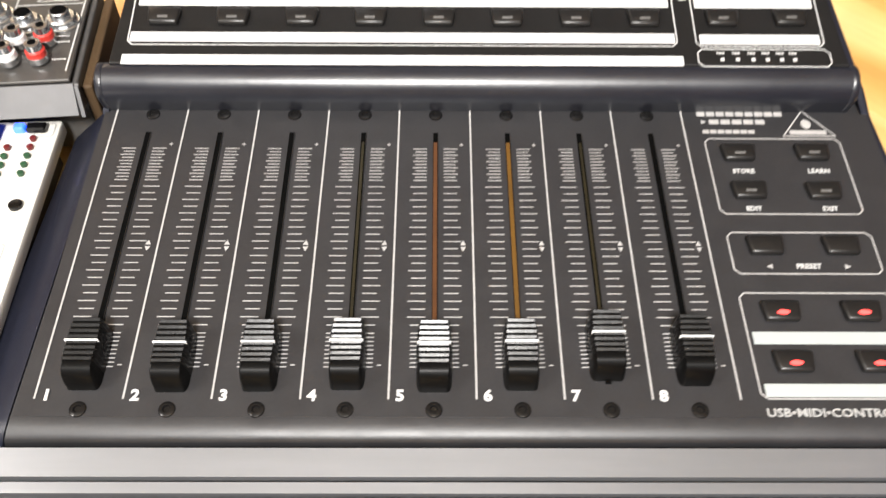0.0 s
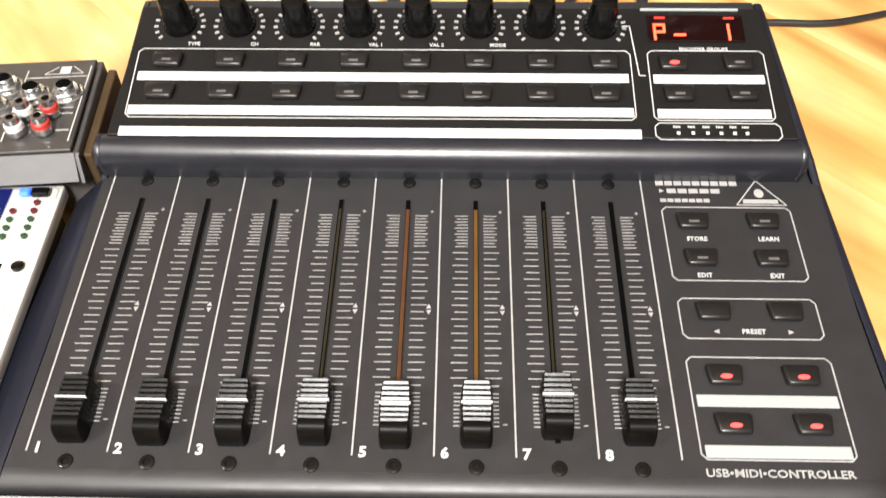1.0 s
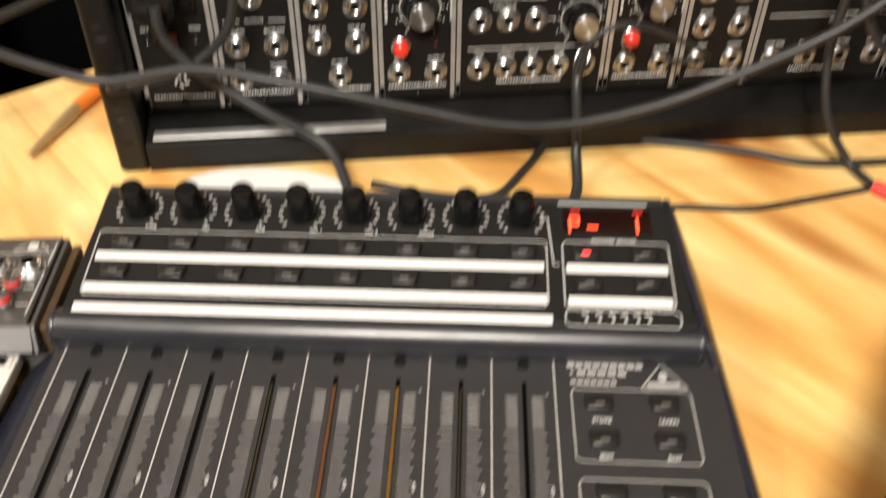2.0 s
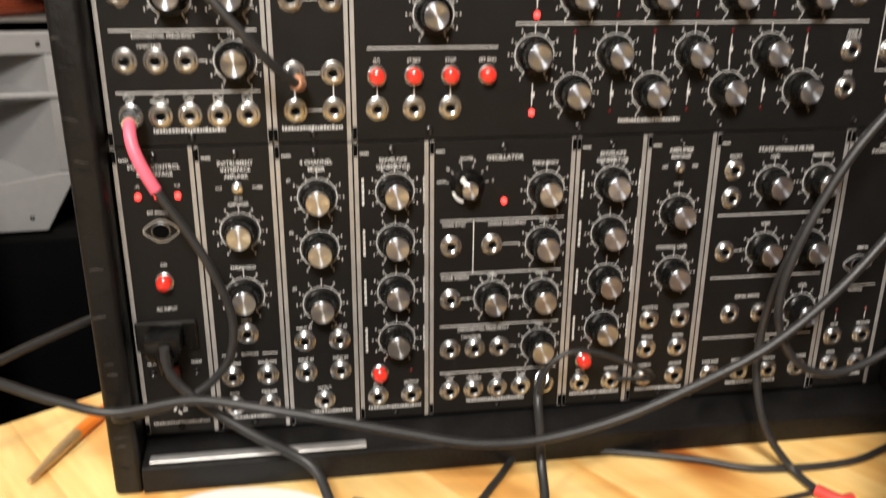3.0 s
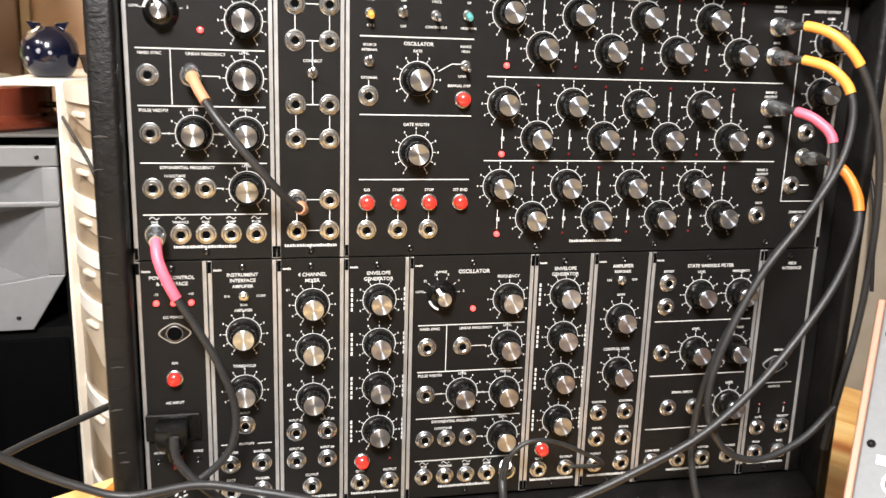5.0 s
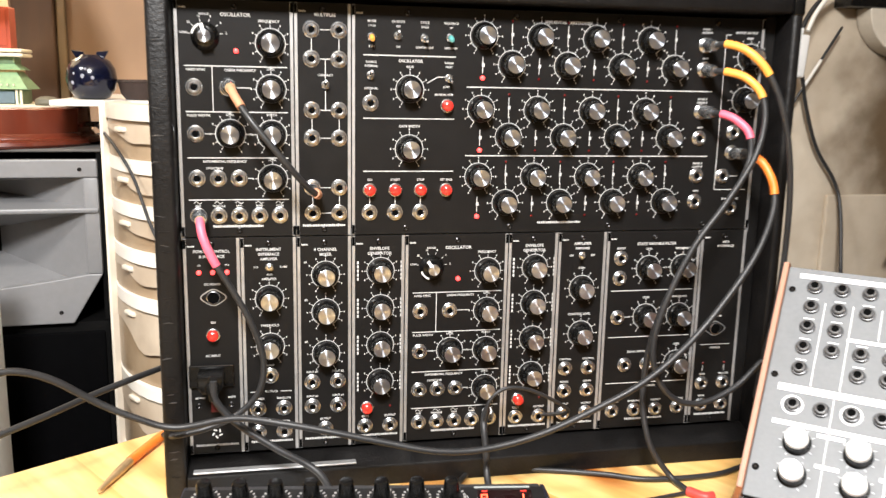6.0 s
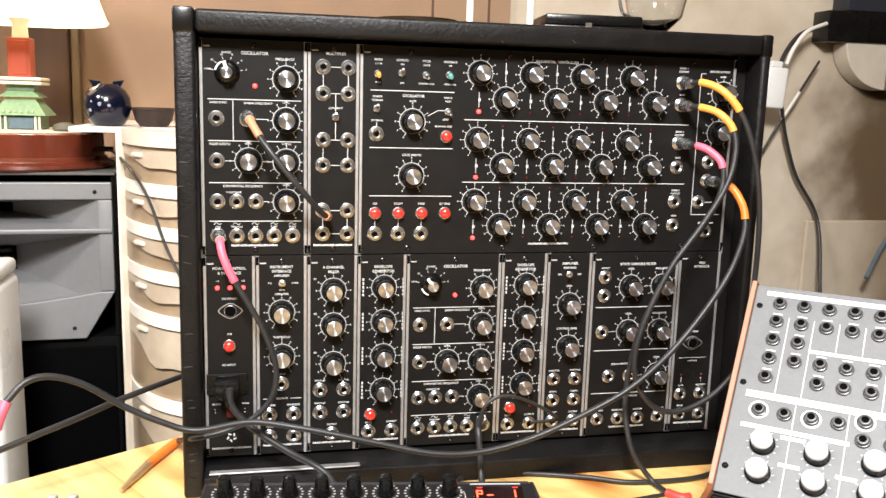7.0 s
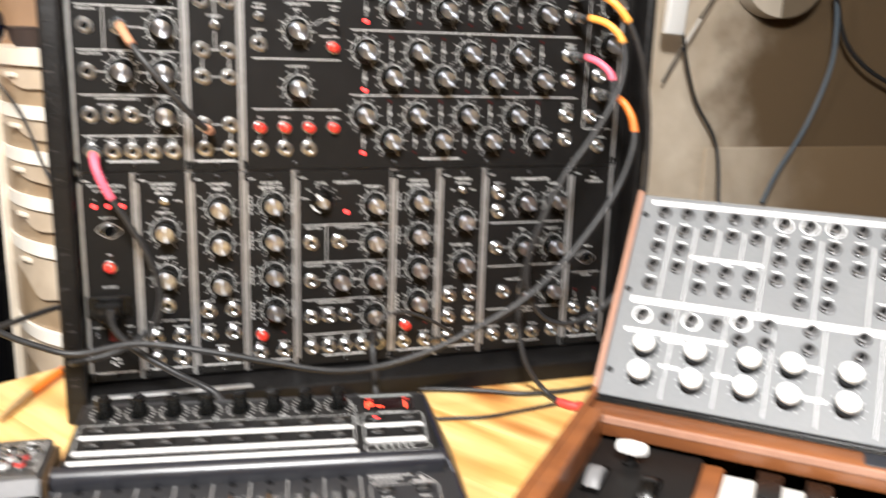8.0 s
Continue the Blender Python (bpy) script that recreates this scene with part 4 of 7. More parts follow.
    m.toggle(1.51, 192)
    m.text("X10", 1.27, 192, 0.0026)
    m.text("X1000", 1.76, 192, 0.0026)
    m.text("X100", 1.51, 184.5, 0.0026)
    m.text("AMPLIFIER", 1.5, 180, 0.0032)
    m.knob(1.50, 160, 15)
    m.text("THRESHOLD", 1.5, 132.5, 0.0032)
    m.knob(1.50, 111, -15)
    m.jack(1.49, 80.5)
    m.text("INPUT", 1.49, 91, 0.0028)
    m.text("OUTPUTS", 1.5, 63.5, 0.0028)
    m.rule(1.12, 1.33, 63.5, 0.0007)
    m.rule(1.67, 1.88, 63.5, 0.0007)
    m.jacks((1.25, 45.5), (1.73, 45.5), (1.25, 20.5), (1.73, 20.5))
    for a, u, mm in (("AMPLIFIER", 1.25, 56), ("ENVELOPE", 1.73, 56), ("GATE", 1.25, 31), ("TRIGGER", 1.73, 31)):
        m.text(a, u, mm, 0.0029)
    m.mark(1.12, 1.90, 10.5)
    m.end()

    m = Module("mixer_module", "black four channel mixer module with three knobs", 2, 1, 0)
    m.text("4 CHANNEL", 2.52, 208.5, 0.0042)
    m.text("MIXER", 2.52, 203.5, 0.0042)
    for mm, t, a in ((183, 10, "#1"), (144.5, 30, "#2"), (101, -20, "#3")):
        m.knob(2.52, mm, t)
        m.text(a, 2.16, mm + 13, 0.0030)
    m.jacks((2.26, 71.5), (2.74, 71.5), (2.26, 45.5), (2.74, 45.5), (2.50, 20.5))
    for a, u, mm in (("INPUT #1", 2.26, 82), ("INPUT #2", 2.74, 82), ("INPUT #3", 2.26, 56), ("INPUT #4", 2.74, 56), ("OUTPUT", 2.5, 31)):
        m.text(a, u, mm, 0.0028)
    m.mark(2.12, 2.90, 10.5)
    m.end()

    envelope(3)
    oscillator(4, 0, True, 35, 15)
    envelope(6)

    m = Module("amplifier_module", "black amplifier module with two knobs and six jacks", 7, 1, 0)
    m.text("AMPLIFIER", 7.5, 209.5, 0.0042)
    m.text("RESPONSE", 7.5, 204.5, 0.0033)
    m.toggle(7.49, 197, 90)
    m.text("LIN", 7.28, 197, 0.0028)
    m.text("EXP", 7.72, 197, 0.0028)
    m.text("GAIN", 7.5, 183.5, 0.0030)
    m.knob(7.52, 161.5, 20)
    m.text("CONTROL LEVEL", 7.5, 133, 0.0033)
    m.knob(7.54, 111.5, -10)
    for mm, a in ((72.5, "CONTROL"), (47, "SIGNAL"), (21.5, "OUTPUT")):
        for u in (7.26, 7.74):
            m.jack(u, mm)
            m.text(a, u, mm + 10.3, 0.0028)
    m.mark(7.14, 7.88, 10.5)
    m.end()

    m = Module("filter_module", "black state variable filter module with five knobs", 8, 2, 0)
    m.text("STATE VARIABLE FILTER", 9.05, 208, 0.0042)
    m.jacks((8.31, 193), (8.31, 171), (8.31, 127.5), (8.52, 73.5), (9.0, 73.5), (8.31, 20.5), (8.79, 20.5), (9.26, 20.5), (9.74, 21))
    for u, mm, t in ((8.90, 181.5, 20), (9.63, 182, 40), (8.90, 128, -20), (9.62, 128, 10), (9.63, 74, 35)):
        m.knob(u, mm, t)
    for mm in (157, 105, 52.5):
        m.rule(8.14, 9.88, mm)
    for a, u, mm in (("BOOST", 8.31, 203.5), ("LEVEL", 8.9, 202.5), ("FREQUENCY", 9.62, 202.5), ("LEVEL", 8.9, 149), ("RESONANCE", 9.62, 149), ("SIGNAL INPUTS", 8.76, 88), ("LEVEL", 9.63, 95),
                     ("OUTPUTS", 9.1, 48), ("LOW PASS", 8.31, 31), ("BAND PASS", 8.79, 31), ("NOTCH", 9.26, 31), ("HIGH PASS", 9.74, 31)):
        m.text(a, u, mm, 0.0030)
    m.rule(8.43, 8.58, 127.5, 0.0007)
    m.rule(9.12, 9.3, 73.5, 0.0007)
    m.mark(8.6, 9.42, 10.5)
    m.end()

    m = Module("midi_module", "black digital interface module with a round socket", 10, 1, 0)
    m.text("MIDI", 10.55, 208.5, 0.0038)
    m.text("INTERFACE", 10.55, 204, 0.0038)
    p = m.at(10.46, 111)
    flanged_socket(m, p)
    m.text("MIDI IN", 10.5, 125, 0.0028)
    m.rule(10.17, 10.82, 92.5, 0.0007)
    m.text("OUTPUTS", 10.5, 88.5, 0.0028)
    m.jacks((10.26, 47.5), (10.74, 48), (10.28, 22), (10.74, 22))
    for a, u, mm in (("GATE", 10.26, 58), ("VELOCITY", 10.74, 58), ("PITCH", 10.28, 32.5), ("MOD", 10.74, 32.5)):
        m.text(a, u, mm, 0.0027)
    for u in (10.26, 10.74):
        m.led(u, 71, False)
        m.post(u, 62, 68)
    m.mark(10.15, 10.86, 11)
    m.end()


modules()


# ---- fader controller ----
def controller():
    c = thing("fader_controller", pose(0, 0, DESK - 0.0008, 0, -0.4, -8.5), "charcoal motor fader controller with eight black faders on the pine desk", "controller")
    u0, u1 = 0.0175, 0.3535
    # the hull: front, fader deck, step, upper deck, back
    hull = [(-0.3716, 0.004), (-0.3716, 0.0156), (-0.3714, 0.0168), (-0.3706, 0.0178), (-0.3694, 0.0186), (-0.3680, 0.0193), (-0.3662, 0.0199), (-0.3640, 0.0202), (-0.2200, 0.0333), (-0.2200, 0.0440), (-0.1420, 0.0690), (-0.1360, 0.0694), (-0.1300, 0.0650), (-0.1250, 0.0500), (-0.1250, 0.004)]
    def flare(bm):
        """The hull's sides lean in towards the top."""
        for v in bm.verts:
            if v.co.x < 0.18:
                v.co.x += 0.0192 + (v.co.z - 0.030) * 0.21 - u0 if v.co.z > 0.030 else 0.0192 + (v.co.z - 0.030) * 0.28 - u0
            else:
                v.co.x += 0.3535 - (v.co.z - 0.026) * 0.46 - u1
        return bm
    part("body", flare(prism(hull, u0 + 0.0045, u1 - 0.0045, "x")), "charcoal", c, smooth=True)
    for a, b in ((u0, u0 + 0.0040), (u1 - 0.0040, u1)):
        cheek = [(-0.3722, 0.003), (-0.3722, 0.0142), (-0.3706, 0.0168), (-0.3686, 0.0186), (-0.3640, 0.0198), (-0.2260, 0.0322), (-0.2190, 0.0420), (-0.1425, 0.0684), (-0.1355, 0.0688), (-0.1295, 0.0644), (-0.1240, 0.0500), (-0.1240, 0.003)]
        if a == u0:
            shoulder = bmesh.new()
            rings = []
            for v, zt in cheek[1:-1]:
                inner = 0.0230 + (zt - 0.030) * (0.21 if zt > 0.030 else 0.28)
                f = min(max((v + 0.2290) / 0.0130, 0), 1)
                outer = 0.0022 + 0.0148 * f * f * (3 - 2 * f)
                zo = min(zt - 0.0008, 0.0162 + 0.006 * f)
                rings.append([shoulder.verts.new(p) for p in ((inner, v, 0.003), (inner, v, zt), (inner - 0.0025, v, zt - 0.0002), (outer + 0.0012, v, zo + 0.0006), (outer, v, zo - 0.0010), (outer, v, 0.003))])
            for p, q in zip(rings, rings[1:]):
                for k in range(6):
                    shoulder.faces.new((p[k], p[(k + 1) % 6], q[(k + 1) % 6], q[k]))
            shoulder.faces.new(rings[0])
            shoulder.faces.new(rings[-1])
            bmesh.ops.recalc_face_normals(shoulder, faces=shoulder.faces)
            part("shoulder", shoulder, "navy", c, "broad dark navy shoulder", smooth=True)
            continue
        part("end_cheek", flare(prism(cheek, a, b, "x", 0.0012)), "navy", c, "dark navy end cheek")
    front = [(-0.4000, 0.002), (-0.4000, 0.0088), (-0.3942, 0.0104), (-0.3940, 0.0080), (-0.3928, 0.0080), (-0.3926, 0.0112), (-0.3890, 0.0120), (-0.3888, 0.0092), (-0.3878, 0.0092), (-0.3876, 0.0124), (-0.3842, 0.0134), (-0.3840, 0.0098), (-0.3826, 0.0098), (-0.3824, 0.0136), (-0.3734, 0.0163), (-0.3732, 0.0100), (-0.3718, 0.0100), (-0.3718, 0.002)]
    part("front_trim", flare(prism(front, u0, u1, "x")), "silver_trim", c, "ribbed grey metal front trim")
    bar = [(-0.2150, 0.0330), (-0.2150, 0.0508)] + [(-0.2180 - 0.0092 * math.sin(radians(10 * k)), 0.0423 + 0.0092 * math.cos(radians(10 * k))) for k in range(12)] + [(-0.2245, 0.0330)]
    part("hand_rest", prism(bar, u0 + 0.0060, u1 - 0.0130, "x", 0.0), "rest_satin", c, smooth=True)
    for u in (u0 + 0.0055, u1 - 0.0150):
        part("rest_cap", prism([(y - 0.0004 if y < -0.220 else y + 0.0004, z + 0.0004) for y, z in bar], u - 0.0015, u + 0.0022, "x", 0.0014), "rest_satin", c)

    for u, hgt in ((0.045, 0.0036), (0.330, 0.0060)):
        for v in (-0.36, -0.15):
            part("rubber_foot", lathe([(0.007, 0.0045), (0.008, 0.0045 - hgt * 0.5), (0.0075, 0.0045 - hgt)], 16), "rubber", c, m=pose(u, v, 0))
    # decks as flat frames: local x along the width, y up the slope, z out
    low_t, up_t = math.atan(0.09), math.atan(0.25)
    low = new("fader_deck")
    low.parent = c
    low.matrix_basis = pose(0, -0.3610, 0.0207, math.degrees(low_t))
    up = new("control_deck")
    up.parent = c
    up.matrix_basis = pose(0, -0.2157, 0.0514, math.degrees(up_t))

    def L(v):
        return (v + 0.3610) / math.cos(low_t)

    def P(v):
        return (v + 0.2157) / math.cos(up_t)
    deck_low = prism([(u0 + 0.0048, L(-0.3640)), (u1 - 0.0048, L(-0.3640)), (u1 - 0.0048, L(-0.2255)), (u0 + 0.0048, L(-0.2255))], -0.0012, 0.0, "z")
    low_plate = part("plate", deck_low, "charcoal", low)
    deck_up = prism([(0.0270, P(-0.2170)), (0.3370, P(-0.2170)), (0.3315, P(-0.1430)), (0.0305, P(-0.1430))], -0.0012, 0.0012, "z", 0.0006)
    part("plate", deck_up, "deck_black", up)
    zu = 0.0012

    # faders
    ink = Ink()
    pitch = 0.030125
    sep0 = 0.0272
    slots = []
    for i in range(9):
        x = sep0 + pitch * i
        ink.line(x + 0.0003, L(-0.3578), x + 0.0004, L(-0.2244), 0.0007)
    cap_at = (-0.3419, -0.3426, -0.3423, -0.3417, -0.3425, -0.3418, -0.3382, -0.3400)
    capmesh = None
    # a steep-fronted block: dished top, rib facets tilted to glint at the camera, smooth rounded nose
    steps = [(0.0106, 0.0004, 0.66), (0.0105, 0.0060, 0.68), (0.0101, 0.0096, 0.74)]
    n_rib, rib0, rib1 = 8, 0.0097, -0.0072
    gap = (rib0 - rib1) / n_rib
    for k in range(n_rib):
        for f, up_ in ((0.02, -0.0003), (0.08, 0.00080), (0.15, 0.00090), (0.58, 0.00044), (0.66, -0.0003)):
            y = rib0 - gap * (k + f)
            steps.append((y, 0.0104 - 0.0004 * math.cos(y / 0.0097 * math.pi / 2) + up_, 0.70 + 0.30 * math.sqrt(max(0.0, 1 - (abs(y - 0.0004) / 0.0108) ** 2.6))))
    for q in range(1, 9):
        a = radians(11.25 * q)
        steps.append((-0.0074 - 0.0054 * math.sin(a), 0.0004 + 0.0098 * math.cos(a), 0.95 - 0.30 * (1 - math.cos(a)) ** 1.4))
    cap_solid = bmesh.new()
    rings = []
    for y, h, w in steps:
        w *= 0.0060
        rings.append([cap_solid.verts.new((q * w, y, z)) for q, z in ((-1.08, 0.0003), (-1.02, h * 0.55), (-0.97, h * 0.86), (-0.86, h), (0.86, h), (0.97, h * 0.86), (1.02, h * 0.55), (1.08, 0.0003))])
    for p, q in zip(rings, rings[1:]):
        for k in range(8):
            cap_solid.faces.new((p[k], p[(k + 1) % 8], q[(k + 1) % 8], q[k]))
    for f in list(cap_solid.faces)[-64:]:
        f.material_index = 1
    cap_solid.faces.new(rings[0])
    cap_solid.faces.new(rings[-1])
    bmesh.ops.recalc_face_normals(cap_solid, faces=cap_solid.faces)
    for i in range(8):
        x = sep0 + pitch * (i + 0.5) + 0.0008
        slot = part("fader_slot", slab(x - 0.0010, L(-0.3519), 0.0001, x + 0.0010, L(-0.2375), 0.0006), "hole", low)
        # reflections inside four slots, painted on as fixed coloured strips
        if i in (3, 4, 5, 6):
            half = 0.0005 if i in (3, 6) else 0.0008
            glint, tint = {3: ("slot_olive", "dark brown"), 4: ("slot_brown", "brown"), 5: ("slot_amber", "amber"), 6: ("slot_olive", "olive")}[i]
            part("slot_glint", slab(x - half, L(-0.3369), 0.0006, x + half, L(-0.2429), 0.0008), glint, slot, tint + " reflection painted on the fader slot")
        part("slot_edge", slab(x + 0.0010, L(-0.3519), 0.0001, x + 0.0012, L(-0.2375), 0.0007), "button_black", slot)
        for v in (-0.2271, -0.3615):
            piece("screw", SCREW_DARK, low, pose(x, L(v), 0, 0, 0, 30 * i))
        for n in range(61):
            f = n / 60
            v = -0.2462 - 0.0995 * f
            dense = n < 10 or n > 51
            if not dense and n % 2:
                continue
            long = 0.0066 if n % 4 == 0 else 0.0054
            if dense:
                long = 0.0052 if n > 51 else 0.0048 if n % 2 else 0.0058
            for s in (-1, 1):
                a, b = sorted((x + s * 0.0034, x + s * (0.0034 + long)))
                ink.bar(a, L(v) - 0.00022, b, L(v) + 0.00022)
        d, y = x + 0.0108, L(-0.2947)
        ink.quad([(d - 0.0011, y + 0.0004), (d + 0.0011, y + 0.0004), (d, y + 0.0026)])
        ink.quad([(d - 0.0011, y - 0.0004), (d, y - 0.0026), (d + 0.0011, y - 0.0004)])
        ink.line(d - 0.0008, L(-0.2439), d + 0.0008, L(-0.2439), 0.0004)
        ink.line(d, L(-0.2439) - 0.0008, d, L(-0.2439) + 0.0008, 0.0004)
        ink.line(d - 0.0008, L(-0.3450), d + 0.0008, L(-0.3450), 0.0005)
        words("lettering", str(i + 1), 0.0056, low, pose(sep0 + pitch * i + 0.0042, L(-0.3566), 0.0004), stretch=1.1, bold=0.035)
        m = pose(x, L(cap_at[i]), 0.0)
        if capmesh is None:
            cap = part("fader_cap", cap_solid, ["fader_black", "cap_nose"], low, "ribbed black fader cap with a white line", smooth=True, m=m)
            capmesh = cap.data
            line = part("white_line", slab(-0.0058, 0.0007, 0.0094, 0.0058, 0.0014, 0.01135, 0.0002, 1), "bright_ink", cap)
            stem = part("stem", slab(-0.0008, -0.004, 0.0, 0.0008, 0.004, 0.0012), "rail", cap)
        else:
            cap = piece("fader_cap", capmesh, low, m, "ribbed black fader cap with a white line")
            same("white_line", line, cap, Matrix())
            same("stem", stem, cap, Matrix())
    # right-hand buttons of the fader deck
    ink.outline(0.2762, L(-0.2791), 0.3327, L(-0.2400), 0.0006)
    ink.outline(0.2764, L(-0.3069), 0.3324, L(-0.2880), 0.0006)
    ink.outline(0.2758, L(-0.3574), 0.3320, L(-0.3153), 0.0006)
    button = mesh_of(prism([(-0.0062, -0.0041), (0.0062, -0.0041), (0.0072, 0.0034), (0.0064, 0.0043), (-0.0064, 0.0043), (-0.0072, 0.0034)], 0, 0.0030, "z", 0.0011), ["button_black"], True, 50, "button")
    mark = mesh_of(slab(-0.0022, -0.0008, 0.0029, 0.0022, 0.0004, 0.0032, 0.0001, 1), ["legend_dim"], False, name="legend")
    lamp = mesh_of(prism([(0.0023 * math.cos(radians(30 * k)), 0.0001 + 0.0009 * math.sin(radians(30 * k))) for k in range(12)], 0.0029, 0.0034, "z"), ["led_on"], False, name="lamp")

    def key(deck, x, y, z=0.0, lit=False, plain=False):
        b = piece("button", button, deck, pose(x, y, z))
        if not plain:
            piece("lamp" if lit else "legend", lamp if lit else mark, b, pose(0, -0.0014 if lit else -0.0010, 0), "lit red lamp" if lit else "")
    for x, v in ((0.2888, -0.2485), (0.3194, -0.2482), (0.2894, -0.2680), (0.3192, -0.2682)):
        key(low, x, L(v))
    for x, v, a in ((0.2894, -0.2575, "STORE"), (0.3202, -0.2573, "LEARN"), (0.2898, -0.2765, "EDIT"), (0.3200, -0.2765, "EXIT"), (0.3049, -0.3036, "PRESET")):
        words("lettering", a, 0.0030, low, pose(x, L(v), 0.0004))
    for x in (0.2901, 0.3192):
        key(low, x, L(-0.2947), plain=True)
    for x, s in ((0.2901, -1), (0.3197, 1)):
        ink.quad([(x - s * 0.0011, L(-0.3036) - 0.0011), (x + s * 0.0013, L(-0.3036)), (x - s * 0.0011, L(-0.3036) + 0.0011)][::s])
    for v in (-0.3236, -0.3438):
        for x in (0.2896, 0.3190):
            key(low, x, L(v), lit=True)
    for v in (-0.3338, -0.3541):
        part("label_strip", slab(0.2775, L(v) - 0.0026, 0, 0.3308, L(v) + 0.0024, 0.0005, 0.0002, 1), "label_grey", low, "pale grey label strip")
    words("lettering", "USB\u2022MIDI\u2022CONTROLLER", 0.0042, low, pose(0.3030, L(-0.3626), 0.0004), "grey_ink", stretch=1.17)
    # maker's marks as plain bars
    for a, b, v, n, h in ((0.2753, 0.3126, -0.2261, 9, 0.0026), (0.2799, 0.3044, -0.2306, 5, 0.0026), (0.2763, 0.2988, -0.2361, 7, 0.0020)):
        step = (b - a) / n
        for k in range(n):
            ink.bar(a + step * k, L(v) - h / 2, a + step * (k + 0.84), L(v) + h / 2)
    ink.quad([(0.2765, L(-0.2306) - 0.0012), (0.2788, L(-0.2306)), (0.2765, L(-0.2306) + 0.0012)])
    tri = [(0.3208, L(-0.2242)), (0.3100, L(-0.2384)), (0.3320, L(-0.2384))]
    for a, b in zip(tri, tri[1:] + tri[:1]):
        ink.line(*a, *b, 0.0006)
    for k in range(10):
        a, b = 2 * math.pi * k / 10, 2 * math.pi * (k + 1) / 10
        ink.quad([(0.3209, L(-0.2317)), (0.3209 + 0.0022 * math.cos(a), L(-0.2317) + 0.0026 * math.sin(a)), (0.3209 + 0.0022 * math.cos(b), L(-0.2317) + 0.0026 * math.sin(b))])
    ink.bar(0.3131, L(-0.2375), 0.3286, L(-0.2352))
    ink.done(low, "deck_ink")

    # upper deck
    ink = Ink()

    def lift():
        for v in ink.bm.verts:
            v.co.z += zu
    ink.outline(0.0335, P(-0.2077), 0.2658, P(-0.1691), 0.0005)
    ink.outline(0.2739, P(-0.2077), 0.3281, P(-0.1689), 0.0005)
    ink.outline(0.2737, P(-0.2178), 0.3295, P(-0.2091), 0.0005)
    ink.line(0.2630, P(-0.1545), 0.2670, P(-0.1545), 0.0006)
    ink.line(0.2670, P(-0.1545), 0.2692, P(-0.1832), 0.0006)
    ink.line(0.2692, P(-0.1832), 0.2722, P(-0.1832), 0.0006)
    for x in (0.2830, 0.2895, 0.2960, 0.3020, 0.3080, 0.3135):
        ink.bar(x, P(-0.2151), x + 0.0016, P(-0.2135))
        ink.scribble(x - 0.0012, x + 0.0024, P(-0.2110), 0.0013)
    for v, a, b in ((-0.1848, 0.0352, 0.2642), (-0.2036, 0.0342, 0.2650), (-0.2151, 0.0323, 0.2674)):
        part("label_strip", slab(a, P(v) - 0.0025, zu, b, P(v) + 0.0025, zu + 0.0005, 0.0002, 1), "label_white", up, "white label strip")
    for v, a, b in ((-0.1850, 0.2755, 0.3266), (-0.2040, 0.2756, 0.3266)):
        part("label_strip", slab(a, P(v) - 0.0025, zu, b, P(v) + 0.0025, zu + 0.0005, 0.0002, 1), "label_white", up, "white label strip")
    for i in range(8):
        for v, a in ((-0.1761, 0.0482), (-0.1940, 0.0474)):
            x = a + 0.02933 * i
            key(up, x, P(v), zu)
            ink.bar(x - 0.0055, P(v) + 0.0046, x + 0.0055, P(v) + 0.0050)
    for x, v, lit in ((0.2855, -0.1764, True), (0.3155, -0.1761, False), (0.2862, -0.1937, False), (0.3154, -0.1933, False)):
        key(up, x, P(v), zu, lit)
    words("lettering", "ENCODER GROUPS", 0.0026, up, pose(0.3005, P(-0.1680), zu + 0.0004))
    for i, a in enumerate(("TYPE", "CH", "PAR", "VAL 1", "VAL 2", "MODE")):
        words("lettering", a, 0.0027, up, pose(0.0590 + 0.02897 * i, P(-0.1663), zu + 0.0004))
    knob_prof = [(0.0080, 0.0), (0.0082, 0.0010), (0.0078, 0.0030), (0.0070, 0.0060), (0.0062, 0.0160), (0.0056, 0.0178), (0.0040, 0.0184), (0.0010, 0.0184)]
    enc = None
    dot = mesh_of(slab(-0.0006, -0.0010, 0, 0.0006, 0.0010, 0.0005), ["deck_ink"], False, name="ring_lamp")
    for i in range(8):
        x = 0.0503 + 0.02897 * i
        m = pose(x, P(-0.1545), zu)
        if enc is None:
            e = part("encoder_knob", lathe(knob_prof, 28), "knob_black", up, "tall glossy black encoder knob", smooth=True, m=m)
            enc = e.data
        else:
            e = piece("encoder_knob", enc, up, m, "tall glossy black encoder knob")
        for k in range(15):
            a = radians(225 - 270 * k / 14)
            piece("ring_lamp", dot, e, pose(0.0114 * math.cos(a), 0.0114 * math.sin(a), 0, 0, 0, math.degrees(a) - 90))
    win = part("display_window", slab(0.2750, P(-0.1636), zu, 0.3210, P(-0.1479), zu + 0.0010, 0.0004), "display_glass", up, "dark red display window with lit digits")
    part("display_label", slab(0.2730, P(-0.1448), zu, 0.3200, P(-0.1435), zu + 0.0006), "label_grey", up)

    def digit(x, y, on, w=0.0046, h=0.0086):
        t = 0.0011
        seg = {"a": (0, h, w, h), "g": (0, h / 2, w, h / 2), "d": (0, 0, w, 0), "f": (0, h / 2, 0, h), "e": (0, 0, 0, h / 2), "b": (w, h / 2, w, h), "c": (w, 0, w, h / 2)}
        for s in on:
            xa, ya, xb, yb = seg[s]
